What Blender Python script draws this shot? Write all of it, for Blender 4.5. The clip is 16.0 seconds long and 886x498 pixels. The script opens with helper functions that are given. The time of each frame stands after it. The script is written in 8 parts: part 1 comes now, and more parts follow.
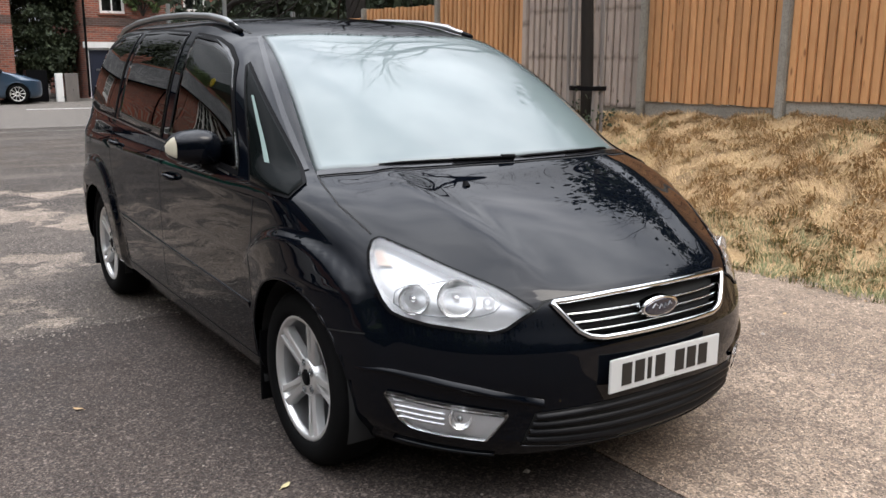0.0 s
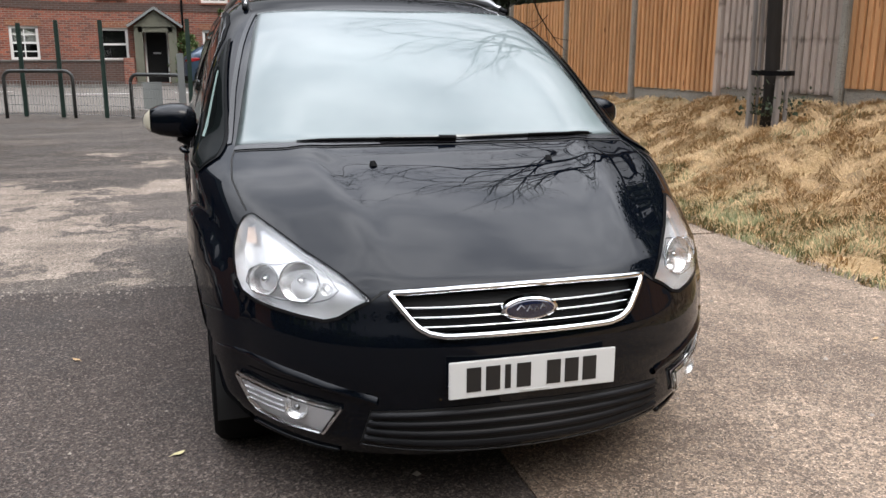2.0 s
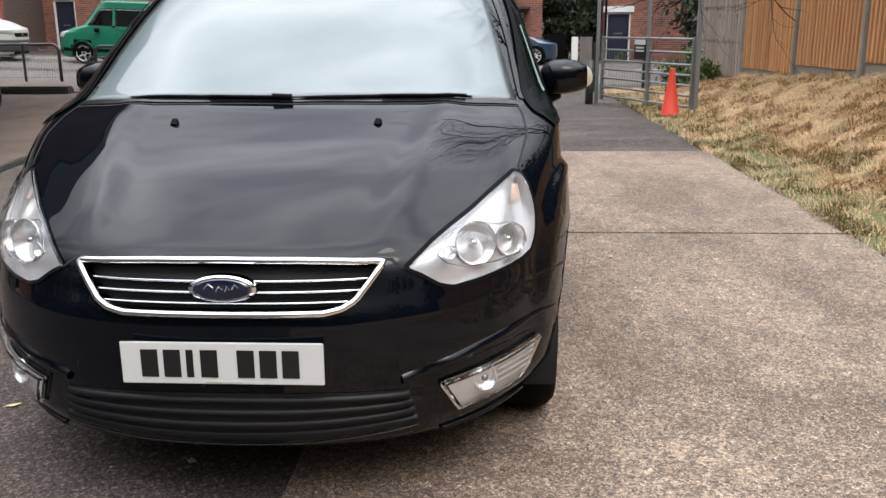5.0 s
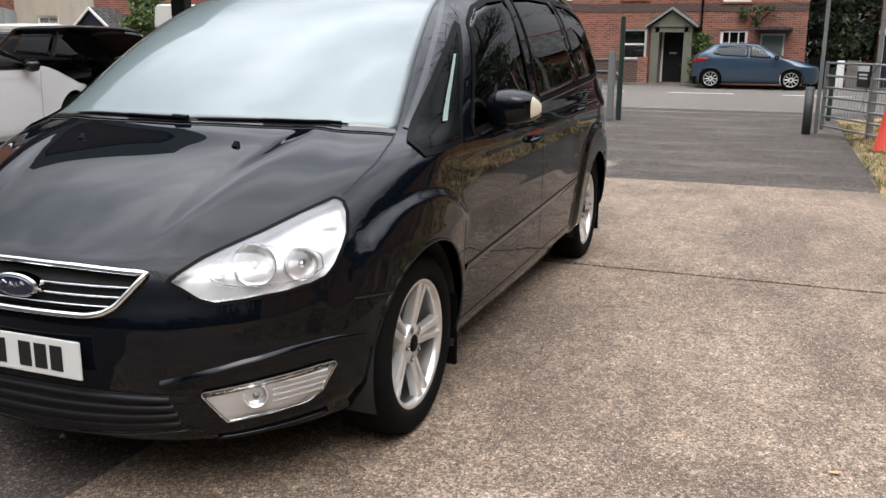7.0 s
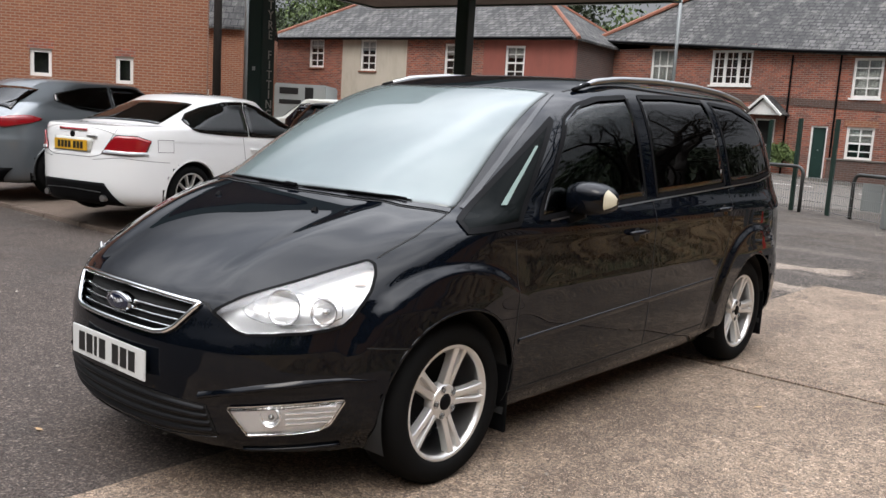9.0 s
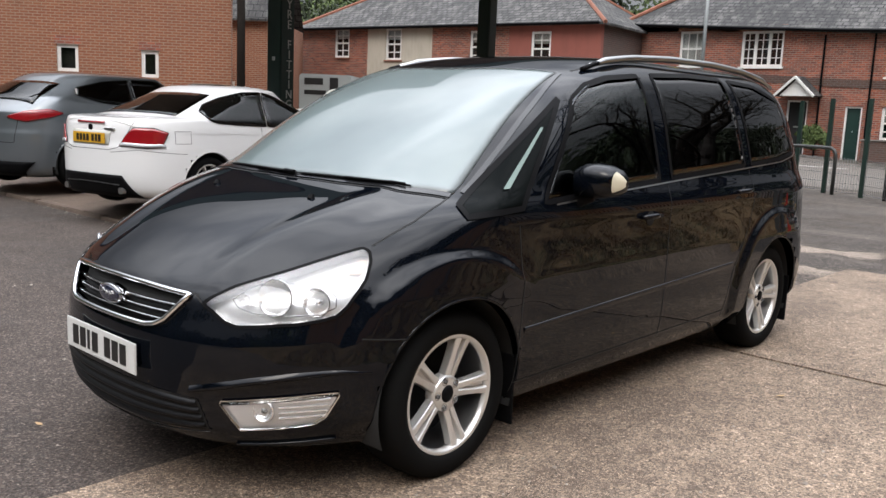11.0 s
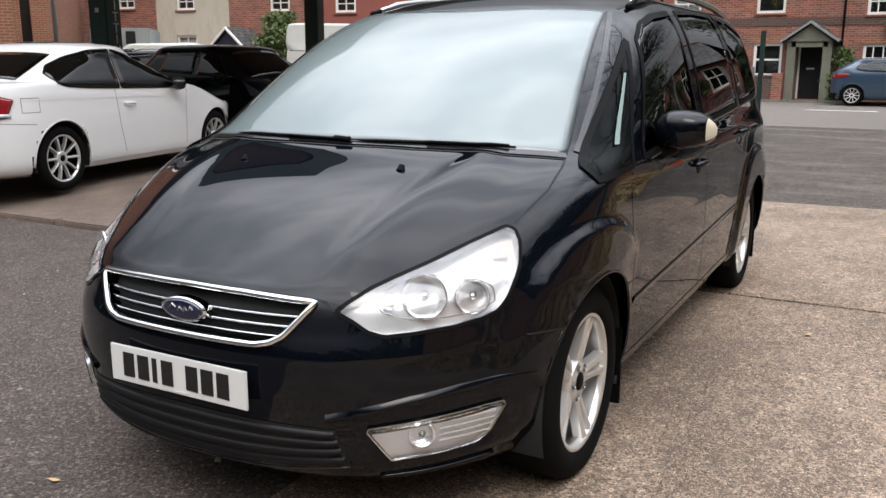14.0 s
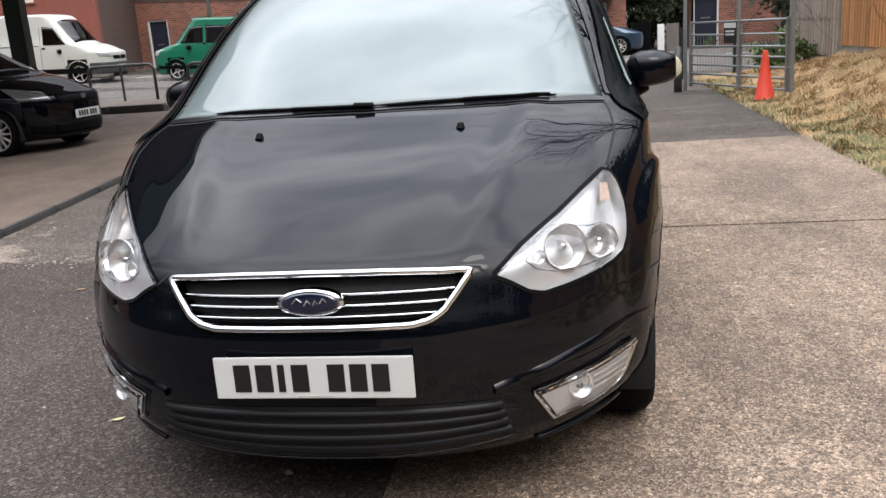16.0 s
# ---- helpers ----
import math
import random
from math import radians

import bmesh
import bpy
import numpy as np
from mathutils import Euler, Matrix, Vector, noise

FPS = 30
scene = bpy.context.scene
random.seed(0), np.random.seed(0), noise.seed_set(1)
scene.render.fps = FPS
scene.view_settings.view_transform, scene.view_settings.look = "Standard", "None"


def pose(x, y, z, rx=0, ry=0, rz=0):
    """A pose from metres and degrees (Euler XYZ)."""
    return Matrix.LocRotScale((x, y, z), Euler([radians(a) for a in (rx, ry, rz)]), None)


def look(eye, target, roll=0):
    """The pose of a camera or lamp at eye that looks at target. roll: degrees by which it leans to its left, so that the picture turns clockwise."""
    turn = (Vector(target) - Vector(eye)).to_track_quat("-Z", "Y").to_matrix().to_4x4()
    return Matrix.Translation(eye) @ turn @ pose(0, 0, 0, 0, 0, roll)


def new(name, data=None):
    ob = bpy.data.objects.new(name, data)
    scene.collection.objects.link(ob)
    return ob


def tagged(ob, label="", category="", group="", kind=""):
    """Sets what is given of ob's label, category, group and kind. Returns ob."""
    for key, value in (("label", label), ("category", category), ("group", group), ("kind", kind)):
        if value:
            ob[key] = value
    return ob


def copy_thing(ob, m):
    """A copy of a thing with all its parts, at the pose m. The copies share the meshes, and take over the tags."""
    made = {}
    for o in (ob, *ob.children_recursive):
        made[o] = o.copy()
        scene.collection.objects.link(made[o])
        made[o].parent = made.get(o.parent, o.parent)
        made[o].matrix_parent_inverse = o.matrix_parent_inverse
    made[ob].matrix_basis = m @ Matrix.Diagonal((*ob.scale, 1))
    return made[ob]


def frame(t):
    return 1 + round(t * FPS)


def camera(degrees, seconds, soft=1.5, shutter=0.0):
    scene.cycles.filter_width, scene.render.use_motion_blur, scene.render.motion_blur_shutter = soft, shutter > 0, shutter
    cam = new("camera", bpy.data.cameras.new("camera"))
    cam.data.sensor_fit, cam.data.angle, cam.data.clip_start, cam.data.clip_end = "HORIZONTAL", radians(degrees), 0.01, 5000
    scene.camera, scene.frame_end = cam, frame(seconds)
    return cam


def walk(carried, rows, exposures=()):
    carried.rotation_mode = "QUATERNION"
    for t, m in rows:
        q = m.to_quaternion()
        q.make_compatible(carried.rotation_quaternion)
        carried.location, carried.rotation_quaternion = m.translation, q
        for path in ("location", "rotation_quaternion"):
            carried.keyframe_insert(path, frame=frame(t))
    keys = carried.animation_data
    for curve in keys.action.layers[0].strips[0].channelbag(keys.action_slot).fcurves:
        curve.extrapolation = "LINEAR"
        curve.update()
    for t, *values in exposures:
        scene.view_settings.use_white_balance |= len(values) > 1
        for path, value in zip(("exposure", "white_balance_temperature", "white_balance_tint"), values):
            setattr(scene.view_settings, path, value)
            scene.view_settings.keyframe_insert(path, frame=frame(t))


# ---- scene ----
cam = camera(54.2, 16.0)
PATH = [
    (0, (-2.162, -1.854, 1.481), (-1.065, -0.237, 1.054), 0.4),
    (0.5, (-1.812, -2.01, 1.47), (-0.88, -0.29, 1.055), 0.7),
    (1, (-1.487, -2.025, 1.441), (-0.657, -0.256, 1.013), 2.1),
    (1.5, (-1.233, -2.063, 1.441), (-0.528, -0.246, 0.994), 1.2),
    (2, (-0.941, -2.235, 1.44), (-0.39, -0.368, 0.982), 0.2),
    (2.5, (-0.736, -2.269, 1.427), (-0.326, -0.368, 0.961), 0.4),
    (3, (-0.442, -2.189, 1.372), (-0.156, -0.275, 0.865), -0.5),
    (3.5, (-0.188, -2.206, 1.364), (-0.024, -0.29, 0.813), -0.6),
    (4, (0.125, -2.242, 1.373), (0.151, -0.318, 0.827), -0.1),
    (4.5, (0.394, -2.137, 1.332), (0.36, -0.207, 0.809), -0.0),
    (5, (0.676, -2.044, 1.329), (0.574, -0.11, 0.832), -0.4),
    (5.2, (0.847, -2.042, 1.314), (0.673, -0.113, 0.818), -0.4),
    (7.3, (2.175, -1.748, 1.377), (1.4, 0.041, 0.932), 0.4),
    (7.5, (2.273, -1.731, 1.379), (1.445, 0.037, 0.946), 0.4),
    (8, (2.551, -1.578, 1.368), (1.558, 0.111, 0.963), 1.1),
    (8.5, (2.805, -1.58, 1.406), (1.591, -0.028, 1.064), 3.3),
    (9, (2.97, -1.585, 1.42), (1.685, -0.081, 1.127), 3.4),
    (9.5, (3.007, -1.635, 1.407), (1.705, -0.139, 1.145), 1.9),
    (10, (3.047, -1.622, 1.403), (1.725, -0.144, 1.141), 2.6),
    (10.2, (3.057, -1.533, 1.393), (1.713, -0.077, 1.12), 2.6),
    (12.3, (2.669, -1.383, 1.41), (1.394, 0.109, 1.024), 2.3),
    (12.5, (2.607, -1.425, 1.398), (1.347, 0.077, 1.001), 2.1),
    (13, (2.315, -1.415, 1.358), (1.198, 0.185, 0.92), -0.1),
    (13.5, (2.059, -1.491, 1.357), (1.099, 0.204, 0.906), -0.4),
    (14, (1.794, -1.69, 1.378), (0.855, 0.024, 0.953), 0.1),
    (14.5, (1.531, -1.763, 1.35), (0.657, -0.016, 0.923), -0.5),
    (15, (1.215, -1.784, 1.337), (0.499, 0.028, 0.882), -1.2),
    (15.5, (0.923, -1.896, 1.322), (0.44, -0.017, 0.839), -2.5),
    (16, (0.679, -1.984, 1.337), (0.37, -0.071, 0.844), -4.1),
]
walk(cam, [(t, look(eye, target, roll)) for t, eye, target, roll in PATH])

# ---------------------------------------------------------------- light
SUN_EL, SUN_AZ = radians(52), radians(150)
world = bpy.data.worlds.new("overcast_sky")
scene.world = world
world.use_nodes = True
wn, wl = world.node_tree.nodes, world.node_tree.links
wn.clear()
w_out = wn.new("ShaderNodeOutputWorld")
w_bg = wn.new("ShaderNodeBackground")
w_sky = wn.new("ShaderNodeTexSky")
w_sky.sky_type, w_sky.sun_disc = "NISHITA", False
w_sky.sun_elevation, w_sky.sun_rotation = SUN_EL, SUN_AZ
w_sky.air_density, w_sky.dust_density, w_sky.ozone_density = 1.0, 4.0, 1.0
w_tc = wn.new("ShaderNodeTexCoord")
w_map = wn.new("ShaderNodeMapping")
w_map.inputs["Scale"].default_value = (1.0, 1.6, 3.2)
w_noise = wn.new("ShaderNodeTexNoise")
w_noise.inputs["Scale"].default_value, w_noise.inputs["Detail"].default_value = 2.2, 5.0
w_ramp = wn.new("ShaderNodeValToRGB")
w_ramp.color_ramp.elements[0].position, w_ramp.color_ramp.elements[0].color = 0.32, (6.3, 6.6, 7.3, 1)
w_ramp.color_ramp.elements[1].position, w_ramp.color_ramp.elements[1].color = 0.70, (13.1, 13.3, 13.9, 1)
w_mix = wn.new("ShaderNodeMixRGB")
w_mix.inputs[0].default_value = 0.86
wl.new(w_tc.outputs["Generated"], w_map.inputs[0])
wl.new(w_map.outputs[0], w_noise.inputs["Vector"])
wl.new(w_noise.outputs["Fac"], w_ramp.inputs[0])
wl.new(w_sky.outputs[0], w_mix.inputs[1])
wl.new(w_ramp.outputs[0], w_mix.inputs[2])
# an overcast sky is about three times brighter overhead than at the horizon
w_sep = wn.new("ShaderNodeSeparateXYZ")
w_grad = wn.new("ShaderNodeMapRange")
w_grad.inputs["From Min"].default_value, w_grad.inputs["From Max"].default_value = 0.33, 0.97
w_grad.interpolation_type = "SMOOTHSTEP"
w_grad.inputs["To Min"].default_value, w_grad.inputs["To Max"].default_value = 0.35, 5.7
w_scale = wn.new("ShaderNodeVectorMath")
w_scale.operation = "SCALE"
wl.new(w_tc.outputs["Generated"], w_sep.inputs[0])
wl.new(w_sep.outputs[2], w_grad.inputs[0])
wl.new(w_mix.outputs[0], w_scale.inputs[0])
wl.new(w_grad.outputs[0], w_scale.inputs["Scale"])
wl.new(w_scale.outputs[0], w_bg.inputs[0])
w_bg.inputs[1].default_value = 0.100
wl.new(w_bg.outputs[0], w_out.inputs[0])

sun_data = bpy.data.lights.new("sun", "SUN")
sun_data.energy, sun_data.angle, sun_data.color = 0.95, radians(25), (1.0, 0.94, 0.86)
sun_ob = new("sun", sun_data)
sun_ob.matrix_world = look((0, 0, 30), (-30 * math.cos(SUN_EL) * math.sin(SUN_AZ), -30 * math.cos(SUN_EL) * math.cos(SUN_AZ), 30 - 30 * math.sin(SUN_EL)))


# ---------------------------------------------------------------- materials
def principled(name, color, rough=0.5, metal=0.0, **more):
    m = bpy.data.materials.new(name)
    m.use_nodes = True
    b = m.node_tree.nodes["Principled BSDF"]
    b.inputs["Base Color"].default_value = (*color, 1)
    b.inputs["Roughness"].default_value = rough
    b.inputs["Metallic"].default_value = metal
    for k, v in more.items():
        b.inputs[k.replace("_", " ")].default_value = v
    return m


class Nodes:
    """Short hand for wiring one material."""

    def __init__(self, m):
        self.m, self.n, self.l = m, m.node_tree.nodes, m.node_tree.links
        self.b = self.n["Principled BSDF"]
        tc = self.n.new("ShaderNodeTexCoord")
        self.obj = tc.outputs["Object"]
        geo = self.n.new("ShaderNodeNewGeometry")
        self.pos, self.island = geo.outputs["Position"], geo.outputs["Random Per Island"]

    def scaled(self, vec, s):
        mp = self.n.new("ShaderNodeMapping")
        mp.inputs["Scale"].default_value = s
        self.l.new(vec, mp.inputs[0])
        return mp.outputs[0]

    def noise(self, vec, scale, detail=4.0, rough=0.55):
        t = self.n.new("ShaderNodeTexNoise")
        t.inputs["Scale"].default_value, t.inputs["Detail"].default_value, t.inputs["Roughness"].default_value = scale, detail, rough
        self.l.new(vec, t.inputs["Vector"])
        return t.outputs["Fac"]

    def cells(self, vec, scale):
        t = self.n.new("ShaderNodeTexVoronoi")
        t.inputs["Scale"].default_value = scale
        self.l.new(vec, t.inputs["Vector"])
        return t

    def ramp(self, fac, *stops):
        r = self.n.new("ShaderNodeValToRGB")
        e = r.color_ramp.elements
        while len(e) < len(stops):
            e.new(0.5)
        for k, (p, c) in zip(e, stops):
            k.position = p
            k.color = (*c, 1) if len(c) == 3 else c
        self.l.new(fac, r.inputs[0])
        return r.outputs[0]

    def mix(self, fac, a, b, kind="MIX"):
        x = self.n.new("ShaderNodeMixRGB")
        x.blend_type = kind
        for sock, v in zip(x.inputs, (fac, a, b)):
            if isinstance(v, (int, float)):
                sock.default_value = v
            elif isinstance(v, tuple):
                sock.default_value = (*v, 1)
            else:
                self.l.new(v, sock)
        return x.outputs[0]

    def math(self, op, a, b=0.0):
        x = self.n.new("ShaderNodeMath")
        x.operation = op
        for sock, v in zip(x.inputs, (a, b)):
            if isinstance(v, (int, float)):
                sock.default_value = v
            else:
                self.l.new(v, sock)
        return x.outputs[0]

    def color(self, out):
        self.l.new(out, self.b.inputs["Base Color"])

    def rough(self, out):
        self.l.new(out, self.b.inputs["Roughness"])

    def bump(self, height, strength=0.3, dist=0.01):
        x = self.n.new("ShaderNodeBump")
        x.inputs["Strength"].default_value, x.inputs["Distance"].default_value = strength, dist
        self.l.new(height, x.inputs["Height"])
        self.l.new(x.outputs[0], self.b.inputs["Normal"])


def g3(v, tint=(1, 1, 1)):
    return tuple(v * t for t in tint)


def asphalt(name, dark, light, damp, chips, wet, patch=(0.47, 0.53), stretch=(0.7, 2.4, 1.0), worn=None):
    """Rolled stone and tar: dark and light chips, worn pale patches and damp dark stains with crisp edges."""
    m = principled(name, dark, 0.8, Specular_IOR_Level=0.25)
    k = Nodes(m)
    big = k.noise(k.scaled(k.pos, stretch), 0.55, 8, 0.68)
    mid = k.noise(k.pos, 2.4, 6, 0.65)
    fine = k.noise(k.pos, 55, 3, 0.7)
    grit = k.noise(k.pos, 190, 2, 0.6)
    chip = k.cells(k.pos, 92)
    base = k.mix(k.ramp(mid, (0.38, (0, 0, 0)), (0.64, (1, 1, 1))), dark, light)
    base = k.mix(k.ramp(big, (patch[0], (1, 1, 1)), (patch[1], (0, 0, 0))), base, damp)
    base = k.mix(k.ramp(k.noise(k.scaled(k.pos, (1, 1.3, 1)), 1.7, 9, 0.72), (0.34, (0.8, 0.8, 0.8)), (0.40, (0, 0, 0))), base, damp)
    if worn:
        # the pale worn stretch ends raggedly beyond the parked car
        sep = k.n.new("ShaderNodeSeparateXYZ")
        k.l.new(k.pos, sep.inputs[0])
        far = k.math("ADD", k.math("MAXIMUM", k.math("MULTIPLY", k.math("SUBTRACT", sep.outputs[1], 6.5), 0.10), k.math("MULTIPLY", k.math("ADD", sep.outputs[0], 0.6), 0.35)), k.math("MULTIPLY", k.math("SUBTRACT", big, 0.5), -2.2))
        base = k.mix(k.ramp(far, (0.10, (0, 0, 0)), (0.22, (0.95, 0.95, 0.95))), base, worn)
        # scuffed grey streaks and brown dust along the yard
        base = k.mix(k.ramp(k.noise(k.scaled(k.pos, (0.45, 1.7, 1)), 0.9, 8, 0.7), (0.52, (0, 0, 0)), (0.60, g3(0.6))), base, (0.105, 0.086, 0.071))
    base = k.mix(k.ramp(fine, (0.36, (0.75, 0.75, 0.75)), (0.5, (0, 0, 0))), base, g3(0.022))
    base = k.mix(k.ramp(grit, (0.56, (0, 0, 0)), (0.68, (0.8, 0.8, 0.8))), base, chips)
    base = k.mix(k.ramp(chip.outputs["Color"], (0.68, (0, 0, 0)), (0.84, g3(0.75))), base, chips)
    base = k.mix(1.0, base, k.ramp(k.cells(k.pos, 150).outputs["Color"], (0.2, g3(0.45)), (0.5, g3(1.0)), (0.8, g3(1.6))), "MULTIPLY")
    k.color(base)
    k.rough(k.ramp(big, (patch[0] - 0.04, g3(wet)), (patch[1] + 0.02, g3(0.88))))
    k.bump(k.mix(0.5, chip.outputs["Distance"], fine), 0.55, 0.005)
    return m


ASPHALT_OLD = asphalt("worn_asphalt", (0.182, 0.146, 0.116), (0.275, 0.226, 0.183), (0.060, 0.049, 0.041), (0.20, 0.168, 0.14), 0.74, (0.505, 0.53), (1.1, 1.0, 1.0), (0.018, 0.0135, 0.0105))
ASPHALT_NEW = asphalt("dark_asphalt", (0.0375, 0.0285, 0.0237), (0.0530, 0.0410, 0.0346), (0.0225, 0.0176, 0.0148), (0.125, 0.103, 0.088), 0.6, (0.36, 0.50), (1, 1, 1))
ASPHALT_ROAD = asphalt("road_asphalt", (0.1124, 0.09935, 0.08588), (0.1405, 0.1242, 0.1081), (0.09364, 0.08282, 0.07203), (0.1685, 0.1479, 0.1275), 0.7, (0.40, 0.52))


def concrete(name, low, high, pebble, stain, stained=0.85, stones=0.0):
    """Cast concrete: mottled dirt, and, where it is worn down to the stones, grains of many tones."""
    m = principled(name, low, 0.85)
    k = Nodes(m)
    big = k.noise(k.scaled(k.pos, (1.3, 0.8, 1)), 0.9, 8, 0.7)
    mid = k.noise(k.pos, 5.0, 6, 0.7)
    fine = k.noise(k.pos, 70, 3, 0.7)
    grit = k.noise(k.pos, 210, 2, 0.6)
    peb = k.cells(k.pos, 135)
    base = k.mix(k.ramp(mid, (0.35, (0, 0, 0)), (0.65, (1, 1, 1))), low, high)
    base = k.mix(k.ramp(big, (0.40, g3(stained)), (0.56, (0, 0, 0))), base, stain)
    base = k.mix(k.ramp(fine, (0.34, (0.8, 0.8, 0.8)), (0.5, (0, 0, 0))), base, tuple(0.45 * v for v in stain))
    base = k.mix(k.ramp(grit, (0.54, (0, 0, 0)), (0.66, (0.85, 0.85, 0.85))), base, pebble)
    if stones:
        tone = k.ramp(peb.outputs["Color"], (0.15, g3(1 - 0.60 * stones)), (0.45, g3(1.0)), (0.8, g3(1 + 0.6 * stones, (1.0, 0.98, 0.95))))
        base = k.mix(1.0, base, tone, "MULTIPLY")
        large = k.cells(k.pos, 60)
        base = k.mix(1.0, base, k.ramp(large.outputs["Color"], (0.22, g3(1 - 0.22 * stones)), (0.45, g3(1.0)), (0.65, g3(1.0)), (0.85, g3(1 + 0.4 * stones))), "MULTIPLY")
        # dirt lying in small hollows
        dirt = k.noise(k.scaled(k.pos, (1, 1.5, 1)), 13, 6, 0.75)
        base = k.mix(k.ramp(dirt, (0.38, g3(0.6)), (0.47, (0, 0, 0))), base, tuple(0.85 * v for v in stain))
    else:
        base = k.mix(k.ramp(peb.outputs["Color"], (0.6, (0, 0, 0)), (0.95, (0.6, 0.6, 0.6))), base, pebble)
    k.color(base)
    k.bump(k.mix(0.5, peb.outputs["Distance"], fine), 0.8, 0.006)
    return m


CONCRETE = concrete("exposed_aggregate_concrete", (0.151, 0.108, 0.076), (0.226, 0.170, 0.124), (0.370, 0.298, 0.234), (0.085, 0.059, 0.041), 0.95, stones=1.0)
FORECOURT = concrete("brown_stained_concrete", (0.1098, 0.07623, 0.05685), (0.1518, 0.1111, 0.08527), (0.1809, 0.1389, 0.1098), (0.0646, 0.04651, 0.03553))
KERBSTONE = concrete("kerb_concrete", (0.1632, 0.1496, 0.136), (0.2312, 0.2176, 0.1972), (0.2584, 0.2448, 0.2244), (0.102, 0.0952, 0.0816))
DARK_KERB = concrete("dirty_dark_kerb", (0.03, 0.03, 0.028), (0.055, 0.052, 0.048), (0.07, 0.066, 0.06), (0.02, 0.02, 0.018))
GRAVEL_BOARD = concrete("gravel_board_concrete", (0.252, 0.231, 0.196), (0.322, 0.301, 0.259), (0.35, 0.329, 0.287), (0.175, 0.154, 0.126))


def brick(name, a, b, mortar, scale=1.0, stain=0.25):
    """Brickwork in courses of 75 mm, with 10 mm joints."""
    m = principled(name, a, 0.88)
    k = Nodes(m)
    t = k.n.new("ShaderNodeTexBrick")
    t.inputs["Color1"].default_value, t.inputs["Color2"].default_value, t.inputs["Mortar"].default_value = (*a, 1), (*b, 1), (*mortar, 1)
    t.inputs["Scale"].default_value = scale
    t.inputs["Mortar Size"].default_value, t.inputs["Mortar Smooth"].default_value = 0.010, 0.2
    t.inputs["Brick Width"].default_value, t.inputs["Row Height"].default_value = 0.225, 0.075
    sep = k.n.new("ShaderNodeSeparateXYZ")
    k.l.new(k.obj, sep.inputs[0])
    com = k.n.new("ShaderNodeCombineXYZ")
    k.l.new(k.math("ADD", sep.outputs[0], sep.outputs[1]), com.inputs[0])
    k.l.new(sep.outputs[2], com.inputs[1])
    k.l.new(com.outputs[0], t.inputs["Vector"])
    big = k.noise(k.obj, 0.8, 5, 0.6)
    small = k.noise(k.obj, 18, 3)
    c = k.mix(k.ramp(big, (0.35, g3(stain * 1.6)), (0.6, (0, 0, 0))), t.outputs["Color"], g3(0.09, (1, .8, .7)))
    c = k.mix(0.35, c, k.mix(k.ramp(small, (0.3, (0.3, 0.3, 0.3)), (0.7, (1.0, 1.0, 1.0))), (0.02, 0.015, 0.012), c))
    k.color(c)
    k.bump(k.math("SUBTRACT", 1.0, t.outputs["Fac"]), 0.6, 0.008)
    return m


BRICK_OLD = brick("old_red_brick", (0.40, 0.108, 0.056), (0.170, 0.048, 0.033), (0.30, 0.235, 0.19))
BRICK_NEW = brick("orange_red_brick", (0.297, 0.1056, 0.0495), (0.2442, 0.07788, 0.03696), (0.3432, 0.2442, 0.1716), stain=0.08)
BRICK_DARK = brick("weathered_garden_brick", (0.112, 0.0525, 0.0385), (0.077, 0.0385, 0.0294), (0.133, 0.112, 0.098))


def slates(name, a, b):
    m = principled(name, a, 0.78, Specular_IOR_Level=0.25)
    k = Nodes(m)
    t = k.n.new("ShaderNodeTexBrick")
    t.inputs["Color1"].default_value, t.inputs["Color2"].default_value, t.inputs["Mortar"].default_value = (*a, 1), (*b, 1), (0.012, 0.012, 0.013, 1)
    t.inputs["Scale"].default_value = 1.0
    t.inputs["Mortar Size"].default_value = 0.02
    t.inputs["Brick Width"].default_value, t.inputs["Row Height"].default_value = 0.28, 0.21
    k.l.new(k.obj, t.inputs["Vector"])
    lich = k.noise(k.obj, 2.2, 6, 0.7)
    c = k.mix(k.ramp(lich, (0.5, (0, 0, 0)), (0.66, (0.6, 0.6, 0.6))), t.outputs["Color"], (0.17, 0.165, 0.15))
    # soot runs and darker replaced slates
    soot = k.noise(k.scaled(k.obj, (2.2, 0.5, 0.5)), 1.1, 6, 0.7)
    c = k.mix(k.ramp(soot, (0.40, g3(0.75)), (0.55, (0, 0, 0))), c, g3(0.028))
    c = k.mix(k.ramp(k.noise(k.scaled(k.obj, (1, 1.4, 1.4)), 5.0, 4, 0.7), (0.33, g3(0.7)), (0.42, (0, 0, 0))), c, g3(0.02))
    k.color(c)
    k.bump(k.math("SUBTRACT", 1.0, t.outputs["Fac"]), 0.7, 0.01)
    return m


SLATE = slates("grey_slate", (0.118, 0.114, 0.111), (0.060, 0.058, 0.057))
SLATE_DARK = slates("dark_slate", (0.066, 0.064, 0.063), (0.046, 0.045, 0.044))


def plaster(name, c, dirt):
    m = principled(name, c, 0.9)
    k = Nodes(m)
    k.color(k.mix(k.ramp(k.noise(k.scaled(k.obj, (2, 2, .6)), 1.4, 6, .65), (0.45, (0, 0, 0)), (0.75, (0.6, 0.6, 0.6))), c, dirt))
    k.bump(k.noise(k.obj, 40, 3), 0.2, 0.004)
    return m


